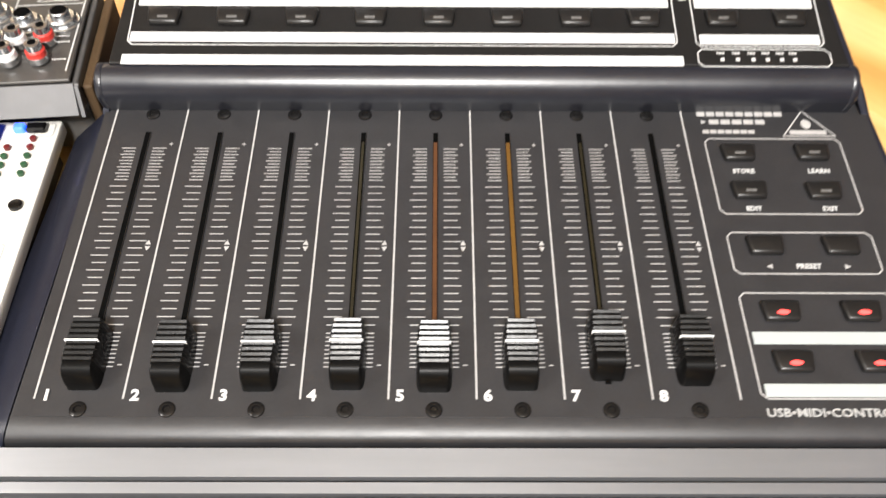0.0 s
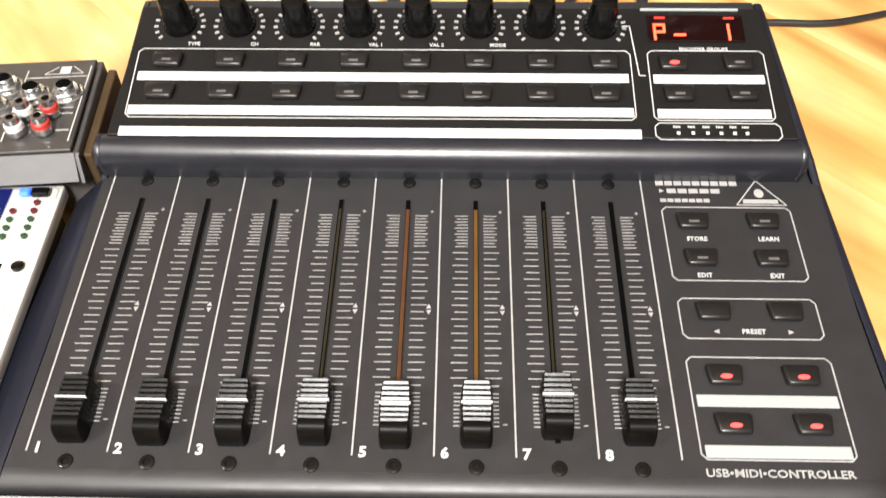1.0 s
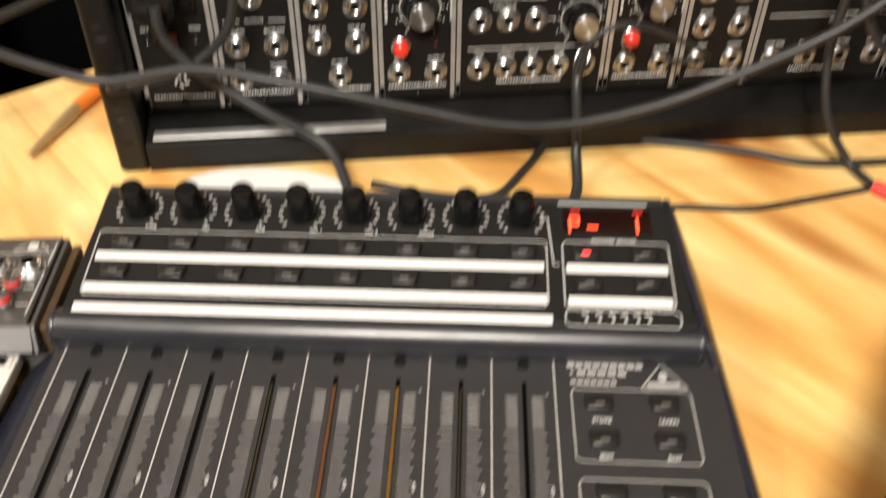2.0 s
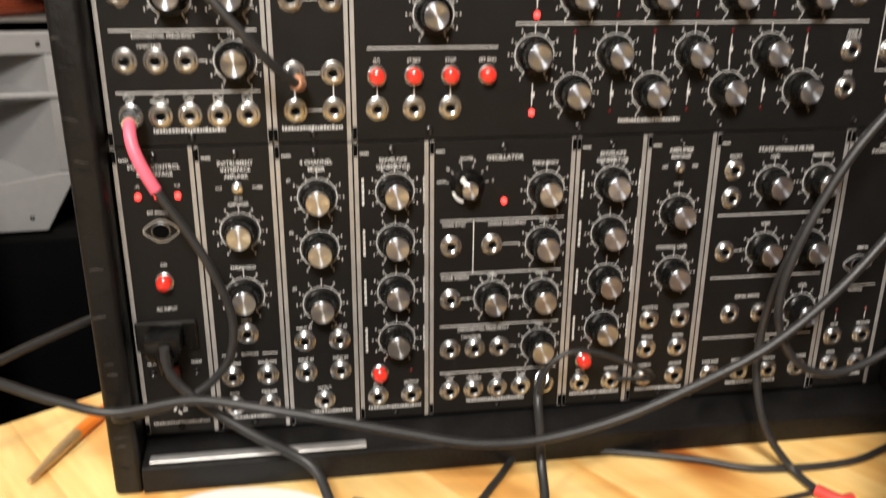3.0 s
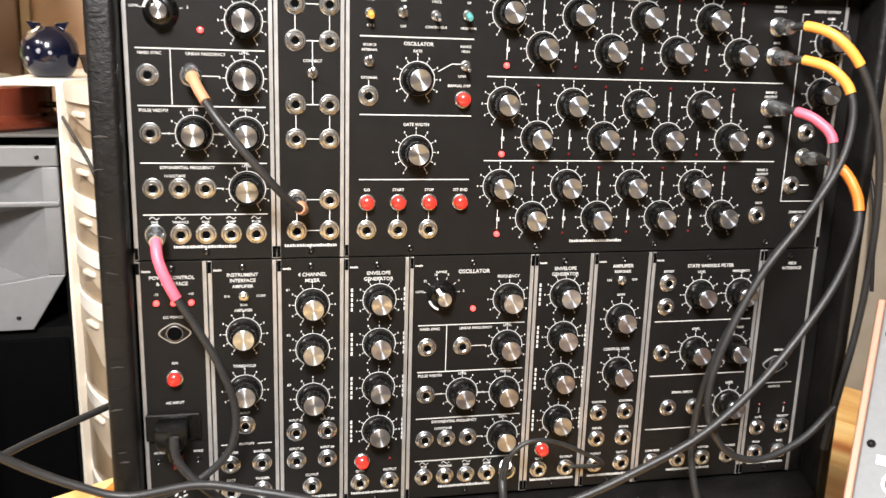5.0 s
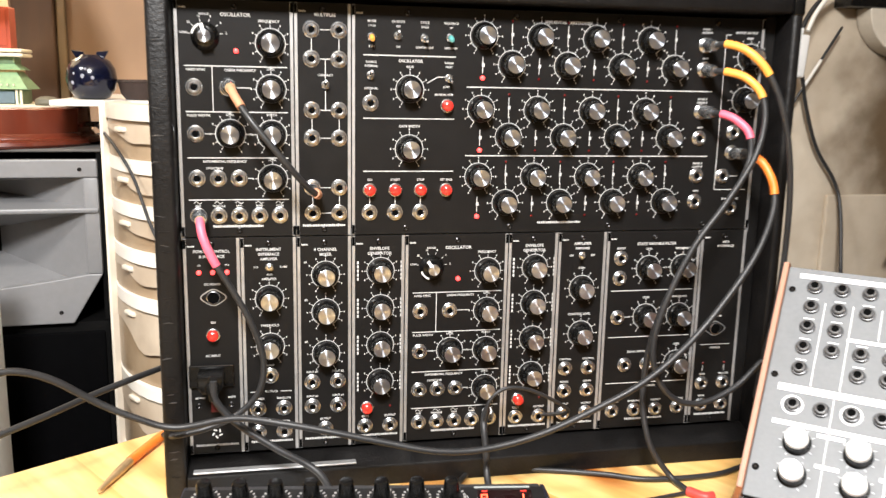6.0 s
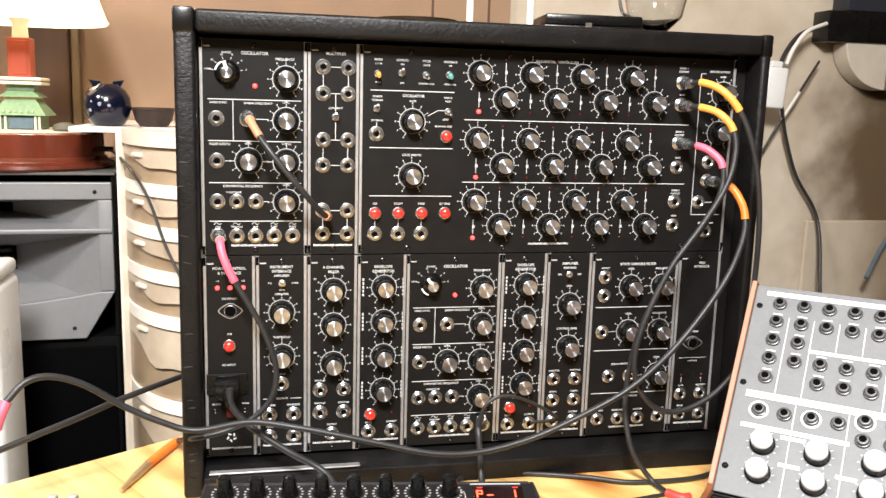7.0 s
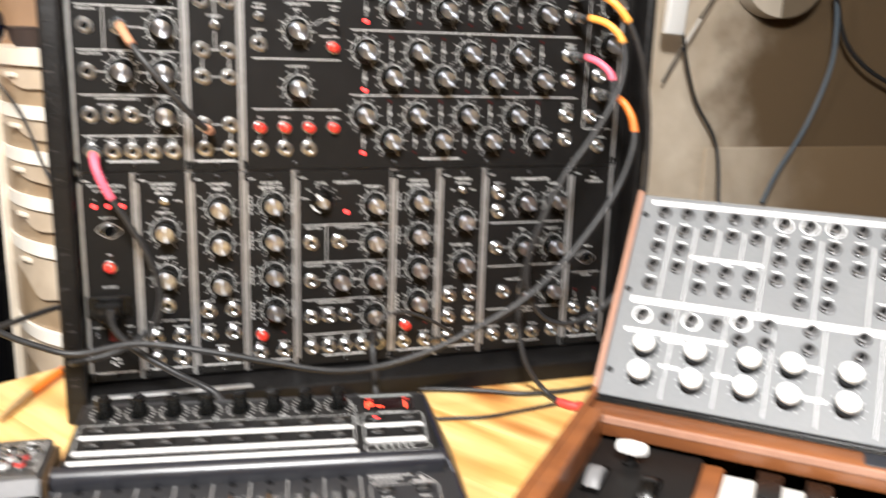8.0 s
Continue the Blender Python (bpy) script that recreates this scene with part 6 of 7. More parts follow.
def drawer_tower():
    c = thing("drawer_tower", pose(-0.013, 0.449, 0, 0, 0, -32), "translucent white plastic drawer tower with bowed drawer fronts", "drawers")
    hw, d = 0.170, 0.36
    top = 1.124
    lips = [1.035, 0.972, 0.906, 0.838, 0.706, 0.575, 0.445, 0.315, 0.185, 0.055]

    def bow(z0, z1, inset, thick, name, material, bulge):
        n = 14
        pts = []
        for k in range(n + 1):
            x = -hw + inset + (2 * hw - 2 * inset) * k / n
            pts.append((x, -bulge * math.sin(math.pi * k / n) ** 0.85))
        for k in range(n, -1, -1):
            x = -hw + inset + (2 * hw - 2 * inset) * k / n
            pts.append((x, -bulge * math.sin(math.pi * k / n) ** 0.85 + thick))
        return part(name, prism(pts, z0, z1, "z"), material, c, smooth=True)
    for a, b in ((-hw, -hw + 0.006), (hw - 0.006, hw)):
        part("side_wall", slab(a, -0.014, 0.0, b, d, top - 0.004, 0.002), "cream_plastic", c, smooth=True)
    part("back_wall", slab(-hw + 0.006, d - 0.006, 0, hw - 0.006, d, top - 0.004), "cream_plastic", c)
    bow(top - 0.022, top, 0.0, 0.05, "top_rim", "cream_plastic", 0.092)
    part("top_board", slab(-hw + 0.004, 0.02, top - 0.008, hw - 0.004, d, top - 0.002), "cream_plastic", c)
    prev = top - 0.022
    for z in lips:
        f = bow(z + 0.012, prev - 0.001, 0.005, 0.004, "drawer_front", "haze_front", 0.080)
        l = bow(z - 0.006, z + 0.012, 0.004, 0.03, "shelf_lip", "lip_plastic", 0.090)
        n, hgt = 24, prev - z - 0.013
        flap = bmesh.new()
        rows = []
        for k in range(n + 1):
            f0 = k / n
            x = -hw + 0.006 + (2 * hw - 0.012) * f0
            y = -0.0835 * math.sin(math.pi * f0) ** 0.85 - 0.0015
            drop = hgt * (0.30 + 0.28 / (1 + math.exp(-(f0 - 0.27) * 34)) + 0.05 * math.sin(17 * f0 + 40 * z))
            rows.append((flap.verts.new((x, y, prev - 0.002)), flap.verts.new((x, y - 0.001, prev - 0.002 - drop)), flap.verts.new((x, y + 0.003, prev - 0.002 - drop))))
        for p, q in zip(rows, rows[1:]):
            flap.faces.new((p[0], q[0], q[1], p[1]))
            flap.faces.new((p[1], q[1], q[2], p[2]))
        part("flap", flap, "frosted", f, "milky plastic flap with a wavy lower edge", smooth=True)
        part("handle", slab(-0.015, -0.0035, -0.0035, 0.015, 0.010, 0.0035, 0.0025), "cream_plastic", f, smooth=True, m=pose(-hw + 0.082, -0.0625, prev - 0.014, 0, 0, -24))
        part("clutter", slab(-0.13, 0.03, z + 0.013, 0.12, 0.28, (z + prev) / 2 + 0.006, 0.01), "clutter_brown" if int(z * 100) % 2 else "clutter_green", f, "things seen through the drawer front")
        prev = z - 0.004


def storage_box():
    c = thing("storage_box", pose(-0.11, 0.60, 0), "tall cream storage cabinet behind the loudspeaker", "cabinet")
    part("body", slab(-0.045, 0.0, 0, 0.10, 0.34, 1.105, 0.004), "white_plastic", c, smooth=True)
    s = thing("wall_shelf", pose(-0.19, 0.86, 1.074), "narrow cream shelf fixed to the wall", "shelf")
    part("board", slab(-0.050, -0.30, 0.041, 0.30, 0.178, 0.050, 0.002), "white_plastic", s)
    part("bracket", slab(0.09, -0.20, 0.0, 0.11, 0.178, 0.0408), "white_plastic", s)


def vase():
    c = thing("round_vase", pose(-0.190, 0.63, 1.124), "round dark blue glazed pot with two ears and painted flowers", "vase")
    part("pot", lathe([(0.018, 0.0), (0.026, 0.003), (0.035, 0.016), (0.0385, 0.032), (0.036, 0.048), (0.029, 0.060), (0.020, 0.066), (0.016, 0.069), (0.012, 0.066)], 36), "blue_glaze", c, smooth=True)
    for s in (-1, 1):
        part("ear", prism([(0.008 * s, 0.064), (0.020 * s, 0.062), (0.028 * s, 0.076), (0.010 * s, 0.074)], -0.004, 0.004, "y", 0.001), "blue_glaze", c)
    for x, z, r in ((-0.006, 0.036, 0.004), (0.008, 0.034, 0.003), (-0.020, 0.040, 0.002), (-0.002, 0.047, 0.002), (-0.022, 0.026, 0.003)):
        y = -math.sqrt(max(0.0385 ** 2 - x * x, 0)) + 0.0012 + 0.12 * abs(z - 0.034) ** 1.1
        part("painted_flower", lathe([(r, 0), (r * 0.9, 0.0012), (0.0008, 0.0016)], 7), "flower_white", c, m=pose(x, y, z, 90, 0, 20))
    b = thing("small_basket", pose(-0.117, 0.63, 1.124), "small dark woven basket", "basket")
    part("bowl", lathe([(0.022, 0.0), (0.030, 0.010), (0.034, 0.028), (0.031, 0.028), (0.027, 0.010), (0.020, 0.003)], 24), "basket", b, smooth=True)
    part("rim", lathe([(0.0335, 0.026), (0.036, 0.029), (0.0335, 0.032), (0.031, 0.029)], 24, False), "basket", b)


def carousel_lamp():
    c = thing("pagoda_lamp", pose(-0.3465, 0.736, 1.0465) @ Matrix.Scale(1.11, 4), "lit table lamp with a green pagoda on a round mahogany base", "lamp")
    part("base", lathe([(0.128, 0.0), (0.132, 0.004), (0.131, 0.009), (0.122, 0.013), (0.120, 0.018), (0.117, 0.020), (0.116, 0.054), (0.112, 0.057)], 56), "mahogany", c, smooth=True)
    part("base_top", lathe([(0.111, 0.0565), (0.111, 0.0585), (0.105, 0.0590)], 48), "cream", c, smooth=True)
    part("cord_plug", slab(0.113, -0.022, 0.026, 0.134, -0.010, 0.034, 0.002), "black_plastic", c)
    part("pagoda_hall", slab(-0.030, -0.028, 0.059, 0.030, 0.028, 0.080, 0.002), "pagoda_green", c)
    part("doorway", slab(-0.016, -0.0300, 0.060, 0.020, -0.0275, 0.078, 0.001, 1), "slate_blue", c)
    for x in (-0.028, -0.020, 0.023, 0.029):
        part("column", lathe([(0.0022, 0.059), (0.0018, 0.062), (0.0018, 0.080)], 10), "cream", c, m=pose(x, -0.031, 0))
    for z, w, t in ((0.080, 0.040, 0.026), (0.108, 0.030, 0.012)):
        bm = bmesh.new()
        b0 = [bm.verts.new((s * w, q * w * 0.9, z + 0.001 * abs(s * q))) for s, q in ((-1, -1), (1, -1), (1, 1), (-1, 1))]
        b1 = [bm.verts.new((s * w * 0.55, q * w * 0.5, z + t)) for s, q in ((-1, -1), (1, -1), (1, 1), (-1, 1))]
        for k in range(4):
            bm.faces.new((b0[k], b0[(k + 1) % 4], b1[(k + 1) % 4], b1[k]))
        bm.faces.new(b1)
        bm.faces.new(b0[::-1])
        part("pagoda_roof", bm, "roof_green", c)
    for k in range(6):
        part("roof_rib", slab(-0.021 + 0.0084 * k - 0.0006, -0.0372, 0.0820, -0.021 + 0.0084 * k + 0.0006, -0.0200, 0.0845), "cream", c, m=pose(0, 0.0, 0.004 + 0.0, 0))
    part("gallery", slab(-0.024, -0.022, 0.106, 0.024, 0.022, 0.112, 0.001), "brass", c)
    part("crown", slab(-0.020, -0.018, 0.118, 0.020, 0.018, 0.128, 0.001), "pagoda_green", c)
    for z in (0.128, 0.1345):
        part("collar", slab(-0.034, -0.030, z, 0.034, 0.030, z + 0.005, 0.002), "cream", c, smooth=True)
    part("post", slab(-0.0165, -0.0165, 0.1395, 0.0165, 0.0165, 0.200, 0.001), "lacquer_red", c)
    part("post_panel", slab(-0.012, -0.0178, 0.144, 0.012, -0.0165, 0.196, 0.0005, 1), "lacquer_red", c)
    part("neck", lathe([(0.012, 0.200), (0.011, 0.222), (0.016, 0.230)], 20), "cream", c, smooth=True)
    part("shade", lathe([(0.128, 0.226), (0.131, 0.229), (0.128, 0.233), (0.105, 0.30), (0.080, 0.38), (0.078, 0.38), (0.103, 0.30), (0.126, 0.231)], 56, False), "shade", c, "lit cream lampshade with a beaded rim", smooth=True)
    for n, x, y, r in (("ornament", 0.072, -0.062, 0.020), ("ornament", 0.105, -0.022, 0.013)):
        o = thing("small_ornament", pose(-0.3465 + 1.11 * x, 0.736 + 1.11 * y, 1.112), "small grey-green figurine-like stone ornament", "ornament")
        part("stone", lathe([(r * 0.9, 0.0), (r, 0.004), (r * 0.9, 0.010), (r * 0.5, 0.014), (0.001, 0.015)], 14), "stone_green", o, smooth=True)
    data = bpy.data.lights.new("lamp_bulb", "POINT")
    data.energy, data.color, data.shadow_soft_size = 1.0, (1.0, 0.86, 0.66), 0.03
    new("lamp_bulb", data).location = (-0.3465, 0.736, 1.0465 + 0.316)


def white_cart():
    c = thing("white_cart", pose(-0.446, 0.30, 0), "tall white plastic appliance beside the desk", "appliance")
    part("body", slab(-0.24, 0.0, 0.0, 0.160, 0.12, 0.918, 0.012, 3), "ivory", c, smooth=True)
    part("lid", slab(-0.24, -0.004, 0.9185, 0.158, 0.118, 0.940, 0.008, 3), "ivory", c, smooth=True)
    part("door_panel", slab(-0.22, -0.004, 0.30, 0.132, 0.0, 0.905, 0.003), "ivory", c)
    part("grip", slab(0.136, -0.0016, 0.40, 0.142, 0.0002, 0.74), "lip_grey", c)


speaker()
drawer_tower()
storage_box()
vase()
carousel_lamp()
white_cart()


# ---- on top of the cabinet, and the wall behind ----
def top_things():
    z = 1.260
    t = thing("trinket_dish", pose(0.235, 0.09, z), "flat dark metal trinket dish with chains", "dish")
    part("dish", lathe([(0.030, 0.0), (0.048, 0.005), (0.050, 0.009), (0.045, 0.007), (0.028, 0.003)], 28), "bronze", t, smooth=True)
    for k in range(3):
        part("trinket", lathe([(0.010, 0), (0.012, 0.004), (0.006, 0.008), (0.001, 0.009)], 12), "bronze", t, smooth=True, m=pose(-0.012 + 0.013 * k, -0.01 + 0.008 * (k % 2), 0.004))
    for x in (0.302, 0.376):
        r = thing("white_rod", pose(x, 0.10, z), "thin white plastic rod standing on the cabinet", "rod")
        part("stem", lathe([(0.0042, 0.0), (0.0042, 0.14), (0.003, 0.142)], 14), "white_plastic", r, smooth=True)
        part("foot", lathe([(0.007, 0.0), (0.007, 0.002), (0.0045, 0.003)], 14), "white_plastic", r)
    b = thing("dark_case", pose(0.458, 0.12, z, 0, 0, -6), "flat black case with a metal clasp", "case")
    part("shell", slab(-0.062, -0.03, 0.0, 0.062, 0.05, 0.013, 0.002), "black_plastic", b, smooth=True)
    part("lid", slab(-0.060, -0.029, 0.0132, 0.060, 0.049, 0.026, 0.003), "black_plastic", b, smooth=True)
    part("clasp", slab(-0.012, -0.0318, 0.004, -0.004, -0.0298, 0.016, 0.0005, 1), "chrome", b)
    j = thing("glass_jar", pose(0.550, 0.13, z), "clear glass jar with a flared foot", "jar")
    part("bowl", lathe([(0.020, 0.0), (0.021, 0.004), (0.016, 0.010), (0.017, 0.014), (0.034, 0.030), (0.040, 0.060), (0.036, 0.090), (0.034, 0.090), (0.038, 0.060), (0.032, 0.032), (0.014, 0.016), (0.004, 0.014)], 36), "glass", j, smooth=True)
    part("wire_handle", tube(spline([(-0.036, -0.004, 0.085), (-0.050, -0.004, 0.060), (-0.046, -0.004, 0.035), (-0.034, -0.004, 0.030)], 8), 0.002), "chrome", j)
    for x in (0.44, 0.57):
        p = thing("wall_conduit", pose(x, 1.035, 0), "thin dark vertical conduit on the wall", "pipe")
        part("pipe", lathe([(0.006, 0.0), (0.006, 2.40)], 10), "dark_wood", p)


def wall_things():
    setting("wall_panel", slab(-3.2, 1.030, 0.0, 0.62, 1.0495, 2.42), "brown_wall", "tan painted wall boarding", "wall")
    setting("door_post", slab(-0.400, 1.000, 0.0, -0.322, 1.0298, 2.42, 0.004), "dark_wood", "dark brown vertical timber post", "trim")
    setting("ledge", slab(1.44, 1.036, 0.0, 3.4, 1.0498, 0.905, 0.004), "ledge_plaster", "lower wall ledge with shade painted in towards the right", "wall")
    setting("door_trim", slab(-0.3215, 1.012, 0.0, -0.304, 1.0298, 2.42, 0.003), "ledge_tan", "narrow tan strip beside the timber post", "trim")
    s = thing("wall_amplifier", pose(1.41, 0.985, 1.352), "black wall-mounted equipment box", "equipment")
    part("case", slab(0.0, 0.0, 0.0, 0.62, 0.064, 0.075, 0.004), "black_plastic", s, smooth=True)
    part("upper_case", slab(0.05, 0.0, 0.0752, 0.62, 0.064, 0.26, 0.004), "dark_navy_plate", s, smooth=True)
    # one bowl in two halves: its lit and shaded sides are put into the colour
    for name, a0, a1, material, words_ in (("bowl_lit_half", 180, 268, "pale_shade", "left half of the rounded bowl under the box, coloured as lit"), ("bowl_shaded_half", 268.6, 360, "dim_shade", "right half of the rounded bowl under the box, coloured as shaded")):
        ring = [(0.185 + 0.125 * math.cos(radians(a0 + (a1 - a0) * k / 14)), -0.0002 + 0.112 * math.sin(radians(a0 + (a1 - a0) * k / 14))) for k in range(15)]
        corner = 0.185 + 0.125 * math.cos(radians(268.3))
        part(name, prism(ring + [(corner, -0.0002)], 0.006, 0.060, "y", 0.003), material, s, words_)
    p = thing("white_connector", pose(1.262, 0.96, 1.236, 0, 4, 0), "white plastic cable connector hanging on black cables", "connector")
    part("housing", slab(-0.026, -0.012, -0.048, 0.026, 0.012, 0.048, 0.005, 3), "ivory", p, smooth=True)
    part("tab", slab(-0.020, -0.010, 0.048, 0.008, 0.010, 0.062, 0.002), "ivory", p)


top_things()
wall_things()
paper = thing("paper_sheet", pose(0.078, -0.060, DESK, 0, 0, -10), "white paper sheet lying on the desk behind the controller", "paper")
part("sheet", prism([(0.062 * math.cos(a), 0.031 * math.sin(a)) for a in (radians(15 * k) for k in range(24))], 0.0, 0.0012, "z"), "label_white", paper)


# ---- cables ----
def cable(label, points, radius=0.0031, sleeve=None, sleeve_len=0, plug=True, cord="rubber", end=None, per=8):
    """A patch cord: plug on the jack, taped sleeve, black cord. sleeve_len: stretches of the line that the sleeve covers."""
    c = thing("patch_cable", pose(*points[0]), label, "cable")
    o = Vector(points[0])
    line = [p - o for p in spline(points, per)]
    part("cord", tube(line, radius), cord, c, smooth=True)
    if plug:
        d = (line[per] - line[0]).normalized()
        part("plug", lathe([(0.0058, -0.001), (0.0058, 0.007), (0.0066, 0.008), (0.0066, 0.017), (0.0050, 0.022)], 18), "chrome", c, smooth=True, m=d.to_track_quat("Z", "Y").to_matrix().to_4x4())
    if sleeve:
        a, b = sleeve_len
        part("sleeve", tube(line[a:b + 1], radius + 0.0010, 12), sleeve, c, smooth=True)
    if end:
        part("end_plug", tube([p - o for p in spline(end[1], 6)], end[2], 12), end[0], c, smooth=True)
    return c


tan_cable = cable("black patch cable with tan sleeves between two modules", [(0.047, 0, 1.158), (0.05, -0.022, 1.154), (0.057, -0.035, 1.142), (0.071, -0.048, 1.122), (0.097, -0.05, 1.09), (0.117, -0.038, 1.066), (0.128, -0.022, 1.056), (0.124, 0, 1.06)], sleeve="tan", sleeve_len=(6, 18))
tl = [p - Vector(tan_cable.location) for p in spline([(0.047, 0, 1.158), (0.05, -0.022, 1.154), (0.057, -0.035, 1.142), (0.071, -0.048, 1.122), (0.097, -0.05, 1.09), (0.117, -0.038, 1.066), (0.128, -0.022, 1.056), (0.124, 0, 1.06)], 8)]
part("sleeve", tube(tl[45:53], 0.0044, 12), "tan", tan_cable, smooth=True)
cable("black patch cable with a pink sleeve hanging from the oscillator", [(0.017, 0, 1.035), (0.019, -0.022, 1.032), (0.022, -0.032, 1.018), (0.032, -0.036, 0.995), (0.048, -0.036, 0.967), (0.063, -0.036, 0.937), (0.074, -0.034, 0.9), (0.07, -0.034, 0.868), (0.051, -0.034, 0.846), (0.026, -0.034, 0.834), (0.003, -0.034, 0.828), (-0.015, -0.022, 0.821), (-0.041, 0.123, 0.762)], sleeve="pink", sleeve_len=(7, 25), end=("orange", [(-0.041, 0.123, 0.762), (-0.055, 0.09, 0.762), (-0.068, 0.059, 0.761)], 0.0052))
tip = thing("cable_tip", pose(0, 0, 0), "bare brass jack plug lying on the pine desk", "plug")
part("barrel", tube([Vector(p) for p in [(-0.068, 0.059, 0.761), (-0.077, 0.033, 0.76), (-0.088, -0.003, 0.76)]], [0.0050, 0.0046, 0.0022]), "brass", tip, smooth=True)
cable("black patch cable with an amber sleeve", [(0.528, 0, 1.206), (0.527, -0.016, 1.205), (0.534, -0.034, 1.206), (0.547, -0.05, 1.199), (0.562, -0.06, 1.182), (0.576, -0.065, 1.155), (0.59, -0.065, 1.114), (0.601, -0.06, 1.064), (0.606, -0.055, 1.005), (0.606, -0.05, 0.945), (0.597, -0.05, 0.885), (0.591, -0.05, 0.837)], sleeve="amber", sleeve_len=(15, 34))
cable("black patch cable with an amber sleeve in a loop", [(0.528, 0, 1.181), (0.528, -0.016, 1.18), (0.536, -0.034, 1.179), (0.548, -0.05, 1.173), (0.56, -0.06, 1.157), (0.562, -0.066, 1.131), (0.552, -0.07, 1.096), (0.526, -0.07, 1.052), (0.496, -0.07, 1.01), (0.472, -0.07, 0.96), (0.459, -0.07, 0.913), (0.464, -0.07, 0.877), (0.485, -0.07, 0.85), (0.517, -0.068, 0.842), (0.556, -0.065, 0.856), (0.588, -0.06, 0.882)], sleeve="amber", sleeve_len=(15, 33))
cable("black patch cable with a pink sleeve and a red end", [(0.528, 0, 1.139), (0.53, -0.016, 1.138), (0.535, -0.034, 1.137), (0.545, -0.045, 1.131), (0.554, -0.055, 1.117), (0.552, -0.06, 1.089), (0.532, -0.064, 1.052), (0.505, -0.064, 1.018), (0.483, -0.062, 0.974), (0.469, -0.058, 0.935), (0.464, -0.05, 0.897), (0.463, -0.045, 0.862), (0.462, -0.05, 0.83), (0.468, -0.062, 0.794), (0.489, -0.07, 0.763), (0.495, -0.097, 0.76)], sleeve="pink", sleeve_len=(15, 33), end=("red_tape", [(0.495, -0.097, 0.76), (0.505, -0.111, 0.76), (0.515, -0.111, 0.76)], 0.0050))
cable("long black patch cable with an orange sleeve across the cabinet", [(0.567, 0, 1.095), (0.569, -0.02, 1.096), (0.573, -0.042, 1.093), (0.579, -0.052, 1.082), (0.583, -0.06, 1.064), (0.58, -0.066, 1.039), (0.564, -0.07, 0.999), (0.531, -0.075, 0.953), (0.492, -0.08, 0.911), (0.446, -0.085, 0.876), (0.396, -0.085, 0.85), (0.34, -0.085, 0.827), (0.284, -0.085, 0.815), (0.236, -0.085, 0.816), (0.183, -0.08, 0.827), (0.137, -0.076, 0.838), (0.092, -0.07, 0.847), (0.047, -0.06, 0.851), (-0.006, -0.055, 0.843), (-0.041, -0.056, 0.855), (-0.072, -0.06, 0.873), (-0.106, -0.07, 0.9), (-0.133, -0.08, 0.913), (-0.153, -0.09, 0.912), (-0.168, -0.1, 0.897)], 0.0033, sleeve="orange", sleeve_len=(13, 34), end=("pink", [(-0.168, -0.1, 0.897), (-0.172, -0.105, 0.887), (-0.176, -0.108, 0.874)], 0.0052))
cable("black patch cord hanging down behind the controller", [(0.308, 0, 0.811), (0.301, -0.02, 0.829), (0.293, -0.04, 0.822), (0.293, -0.05, 0.8), (0.293, -0.058, 0.777), (0.289, -0.085, 0.761), (0.272, -0.112, 0.765)], 0.0036)
cable("thin black cord arching between two modules", [(0.293, -0.04, 0.823), (0.298, -0.042, 0.847), (0.313, -0.042, 0.859), (0.336, -0.04, 0.857), (0.365, -0.036, 0.843), (0.391, -0.02, 0.821), (0.364, 0, 0.811)], 0.0020, plug=False)
cable("grey-black cord running behind the cabinet", [(-0.22, 0, 0.805), (-0.179, 0.03, 0.813), (-0.145, 0.06, 0.818), (-0.11, 0.1, 0.822), (-0.07, 0.14, 0.826), (-0.035, 0.2, 0.821)], 0.0036, plug=False, cord="rubber")
cable("thin black cord lying on the pine desk", [(0.152, -0.06, 0.759), (0.199, -0.079, 0.759), (0.234, -0.081, 0.759), (0.261, -0.05, 0.759), (0.287, -0.017, 0.759), (0.318, -0.015, 0.759), (0.372, -0.028, 0.759), (0.424, -0.045, 0.759), (0.468, -0.064, 0.759), (0.542, -0.065, 0.759), (0.60, -0.045, 0.759), (0.68, -0.03, 0.759)], 0.0028, plug=False, cord="rubber")
cable("thin black cord lying on the desk beside the controller", [(0.333, -0.102, 0.758), (0.367, -0.106, 0.758), (0.402, -0.111, 0.758), (0.445, -0.105, 0.758), (0.491, -0.097, 0.758)], 0.0021, plug=False, cord="rubber")
cable("black cable hanging on the wall", [(1.313, 1, 1.194), (1.338, 1.01, 1.122), (1.384, 1.02, 1.023), (1.445, 1.02, 0.937), (1.455, 1, 0.867), (1.442, 0.96, 0.743), (1.443, 0.95, 0.672)], 0.0044, plug=False, cord="rubber")
cable("black and white cables from the wall box to the connector", [(1.393, 1, 1.386), (1.33, 0.98, 1.363), (1.293, 0.97, 1.324), (1.269, 0.96, 1.283)], 0.0055, plug=False, cord="rubber")
cable("thin black cable on the wall", [(1.279, 1.02, 1.072), (1.312, 1.01, 1.143), (1.352, 1, 1.219), (1.412, 1.01, 1.306)], 0.0032, plug=False, cord="rubber", sleeve="white_plastic", sleeve_len=(10, 17))
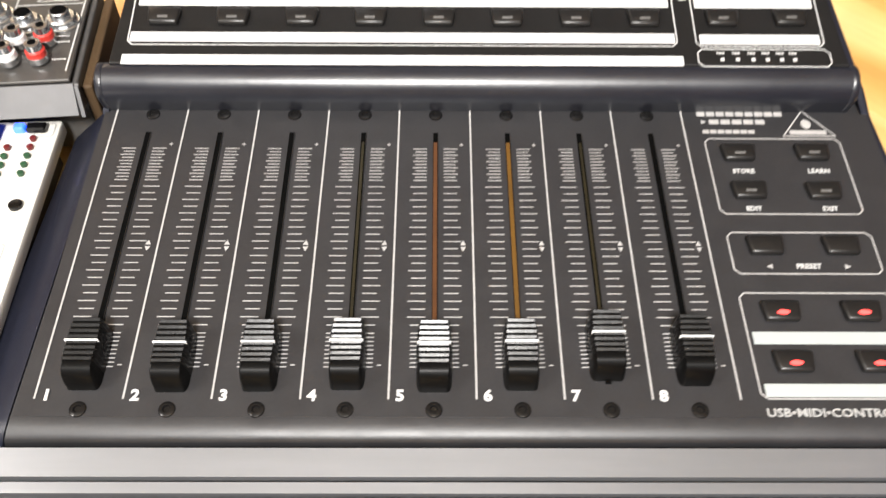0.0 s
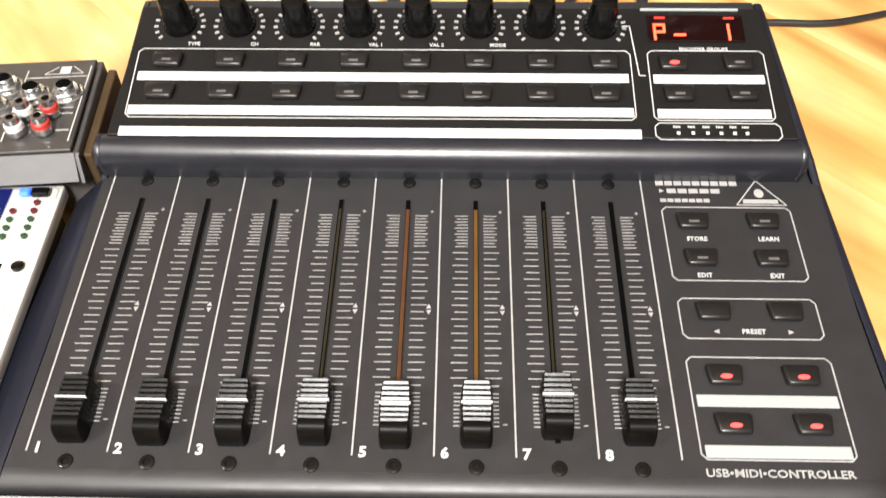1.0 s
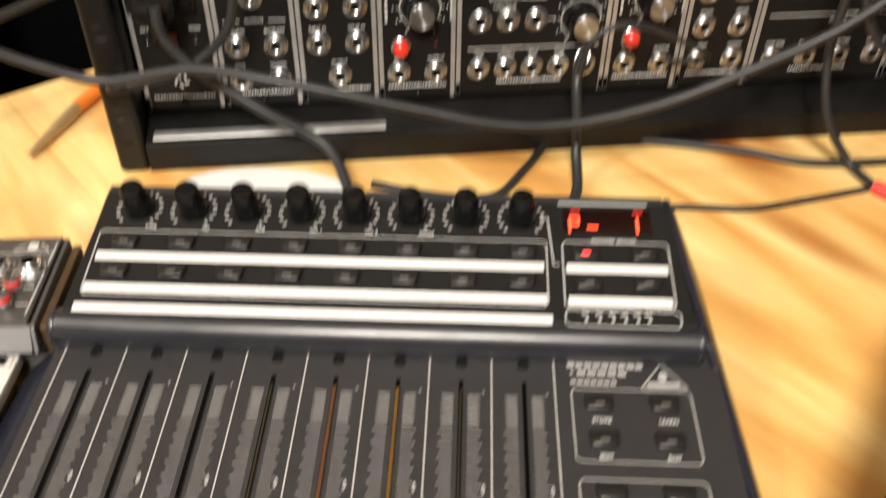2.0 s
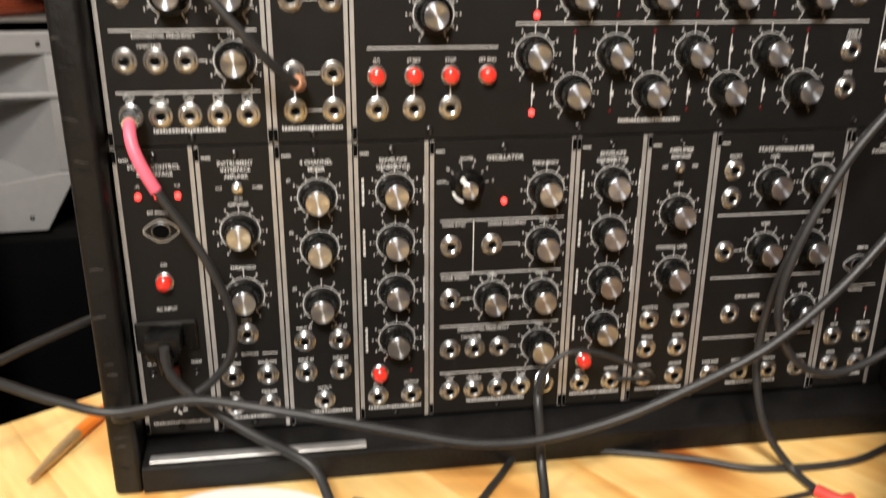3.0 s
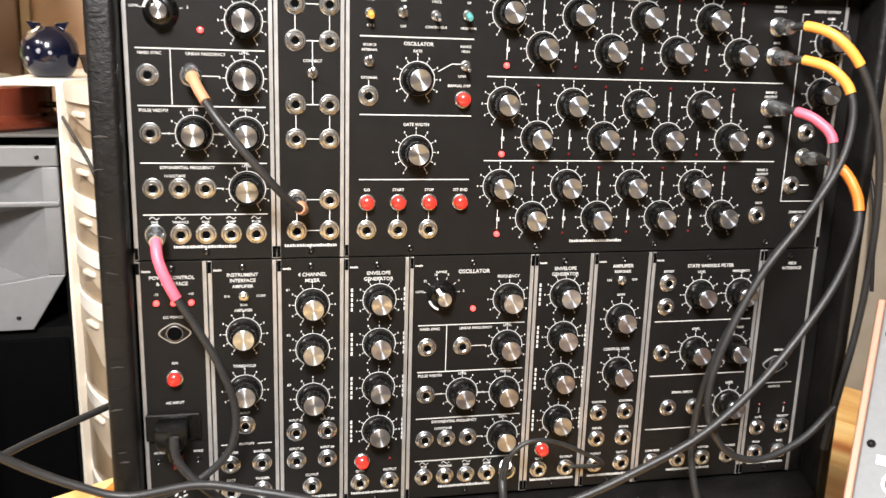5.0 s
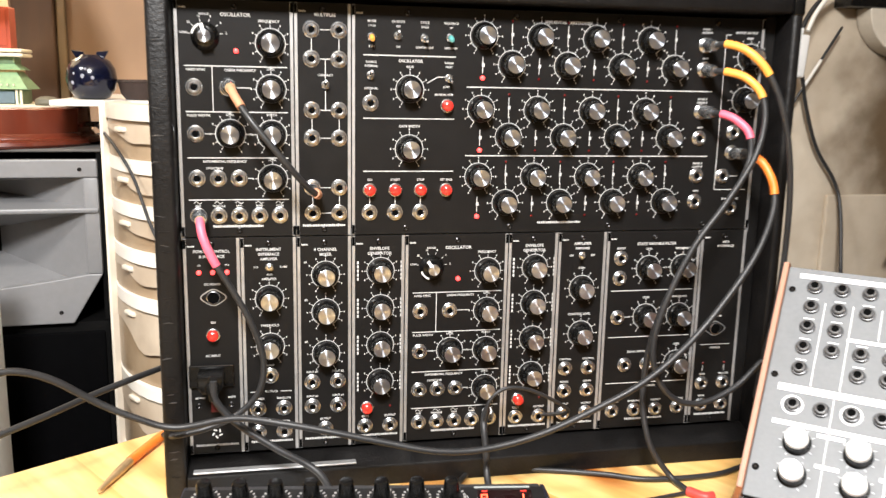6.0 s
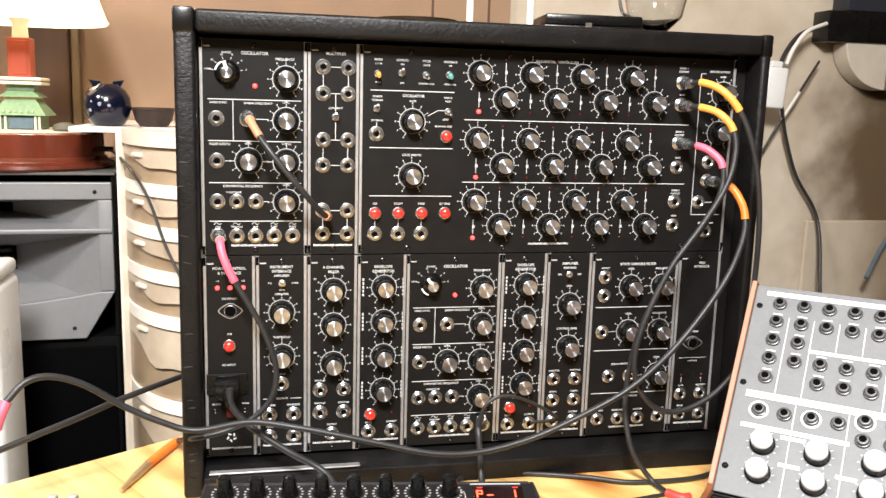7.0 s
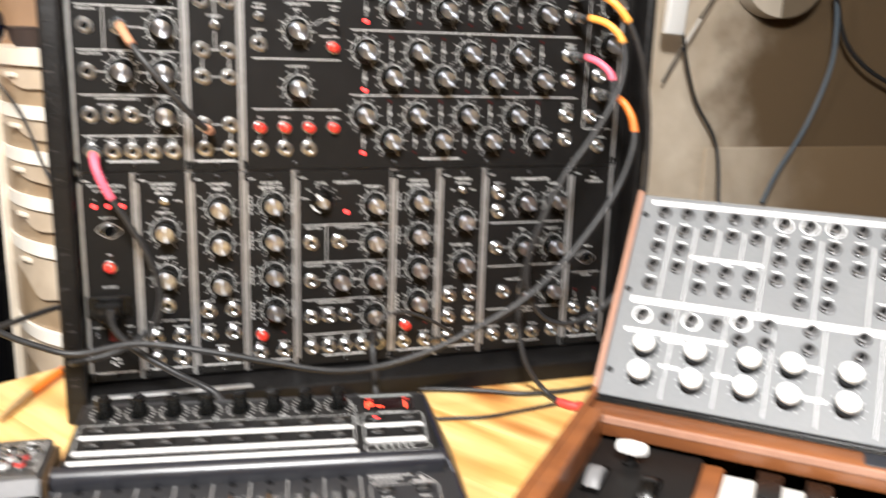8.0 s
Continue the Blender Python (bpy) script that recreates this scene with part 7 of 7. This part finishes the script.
cable("thin black cord of the lamp", [(-0.204, 0.716, 1.0785), (-0.1720, 0.5800, 1.0800), (-0.1304, 0.4405, 1.0662), (-0.1005, 0.3956, 1.027), (-0.0743, 0.3457, 0.9696), (-0.0511, 0.3102, 0.928), (-0.029, 0.28, 0.89)], 0.0022, plug=False, cord="rubber")
cable("blue-grey cable hanging on the wall", [(1.752, 0.99, 1.324), (1.776, 1, 1.212), (1.779, 1.01, 1.11), (1.732, 1.02, 0.96), (1.634, 0.99, 0.843), (1.565, 0.95, 0.769)], 0.006, plug=False, cord="blue_cord")
cable("dark cable hanging from the wall box", [(1.751, 0.99, 1.31), (1.805, 1, 1.198), (1.882, 1, 1.127), (2.007, 1, 1.068)], 0.006, plug=False, cord="rubber")
cable("white cable from the wall box to the connector", [(x + 0.012, y - 0.012, z + 0.008) for x, y, z in [(1.393, 1, 1.386), (1.33, 0.98, 1.363), (1.293, 0.97, 1.324), (1.269, 0.96, 1.283)]], 0.005, plug=False, cord="white_plastic")


def mains_lead():
    c = thing("mains_lead", pose(0.0235, -0.002, 0.8735), "black mains lead plugged into the power module", "cable")
    part("inlet_flange", slab(-0.0215, -0.0025, -0.0115, 0.0215, 0.0015, 0.0115, 0.0010, 1), "black_plastic", c)
    part("plug_body", prism([(-0.0120, 0.0085), (0.0120, 0.0085), (0.0120, -0.0040), (0.0080, -0.0100), (-0.0080, -0.0100), (-0.0120, -0.0040)], -0.0260, -0.0026, "y", 0.0015), "black_plastic", c, smooth=True)
    part("strain_relief", tube([Vector(p) for p in ((0.001, -0.026, -0.001), (0.0025, -0.031, -0.007), (0.0035, -0.033, -0.014))], [0.0062, 0.0055, 0.0042]), "black_plastic", c, smooth=True)
    o = Vector((0.0235, -0.002, 0.8735))
    part("cord", tube([p - o for p in spline([(0.027, -0.034, 0.879), (0.029, -0.036, 0.86), (0.049, -0.04, 0.837), (0.086, -0.05, 0.813), (0.124, -0.06, 0.791), (0.14, -0.1, 0.775), (0.16, -0.115, 0.765)], 8)], 0.0036), "rubber", c, smooth=True)


mains_lead()
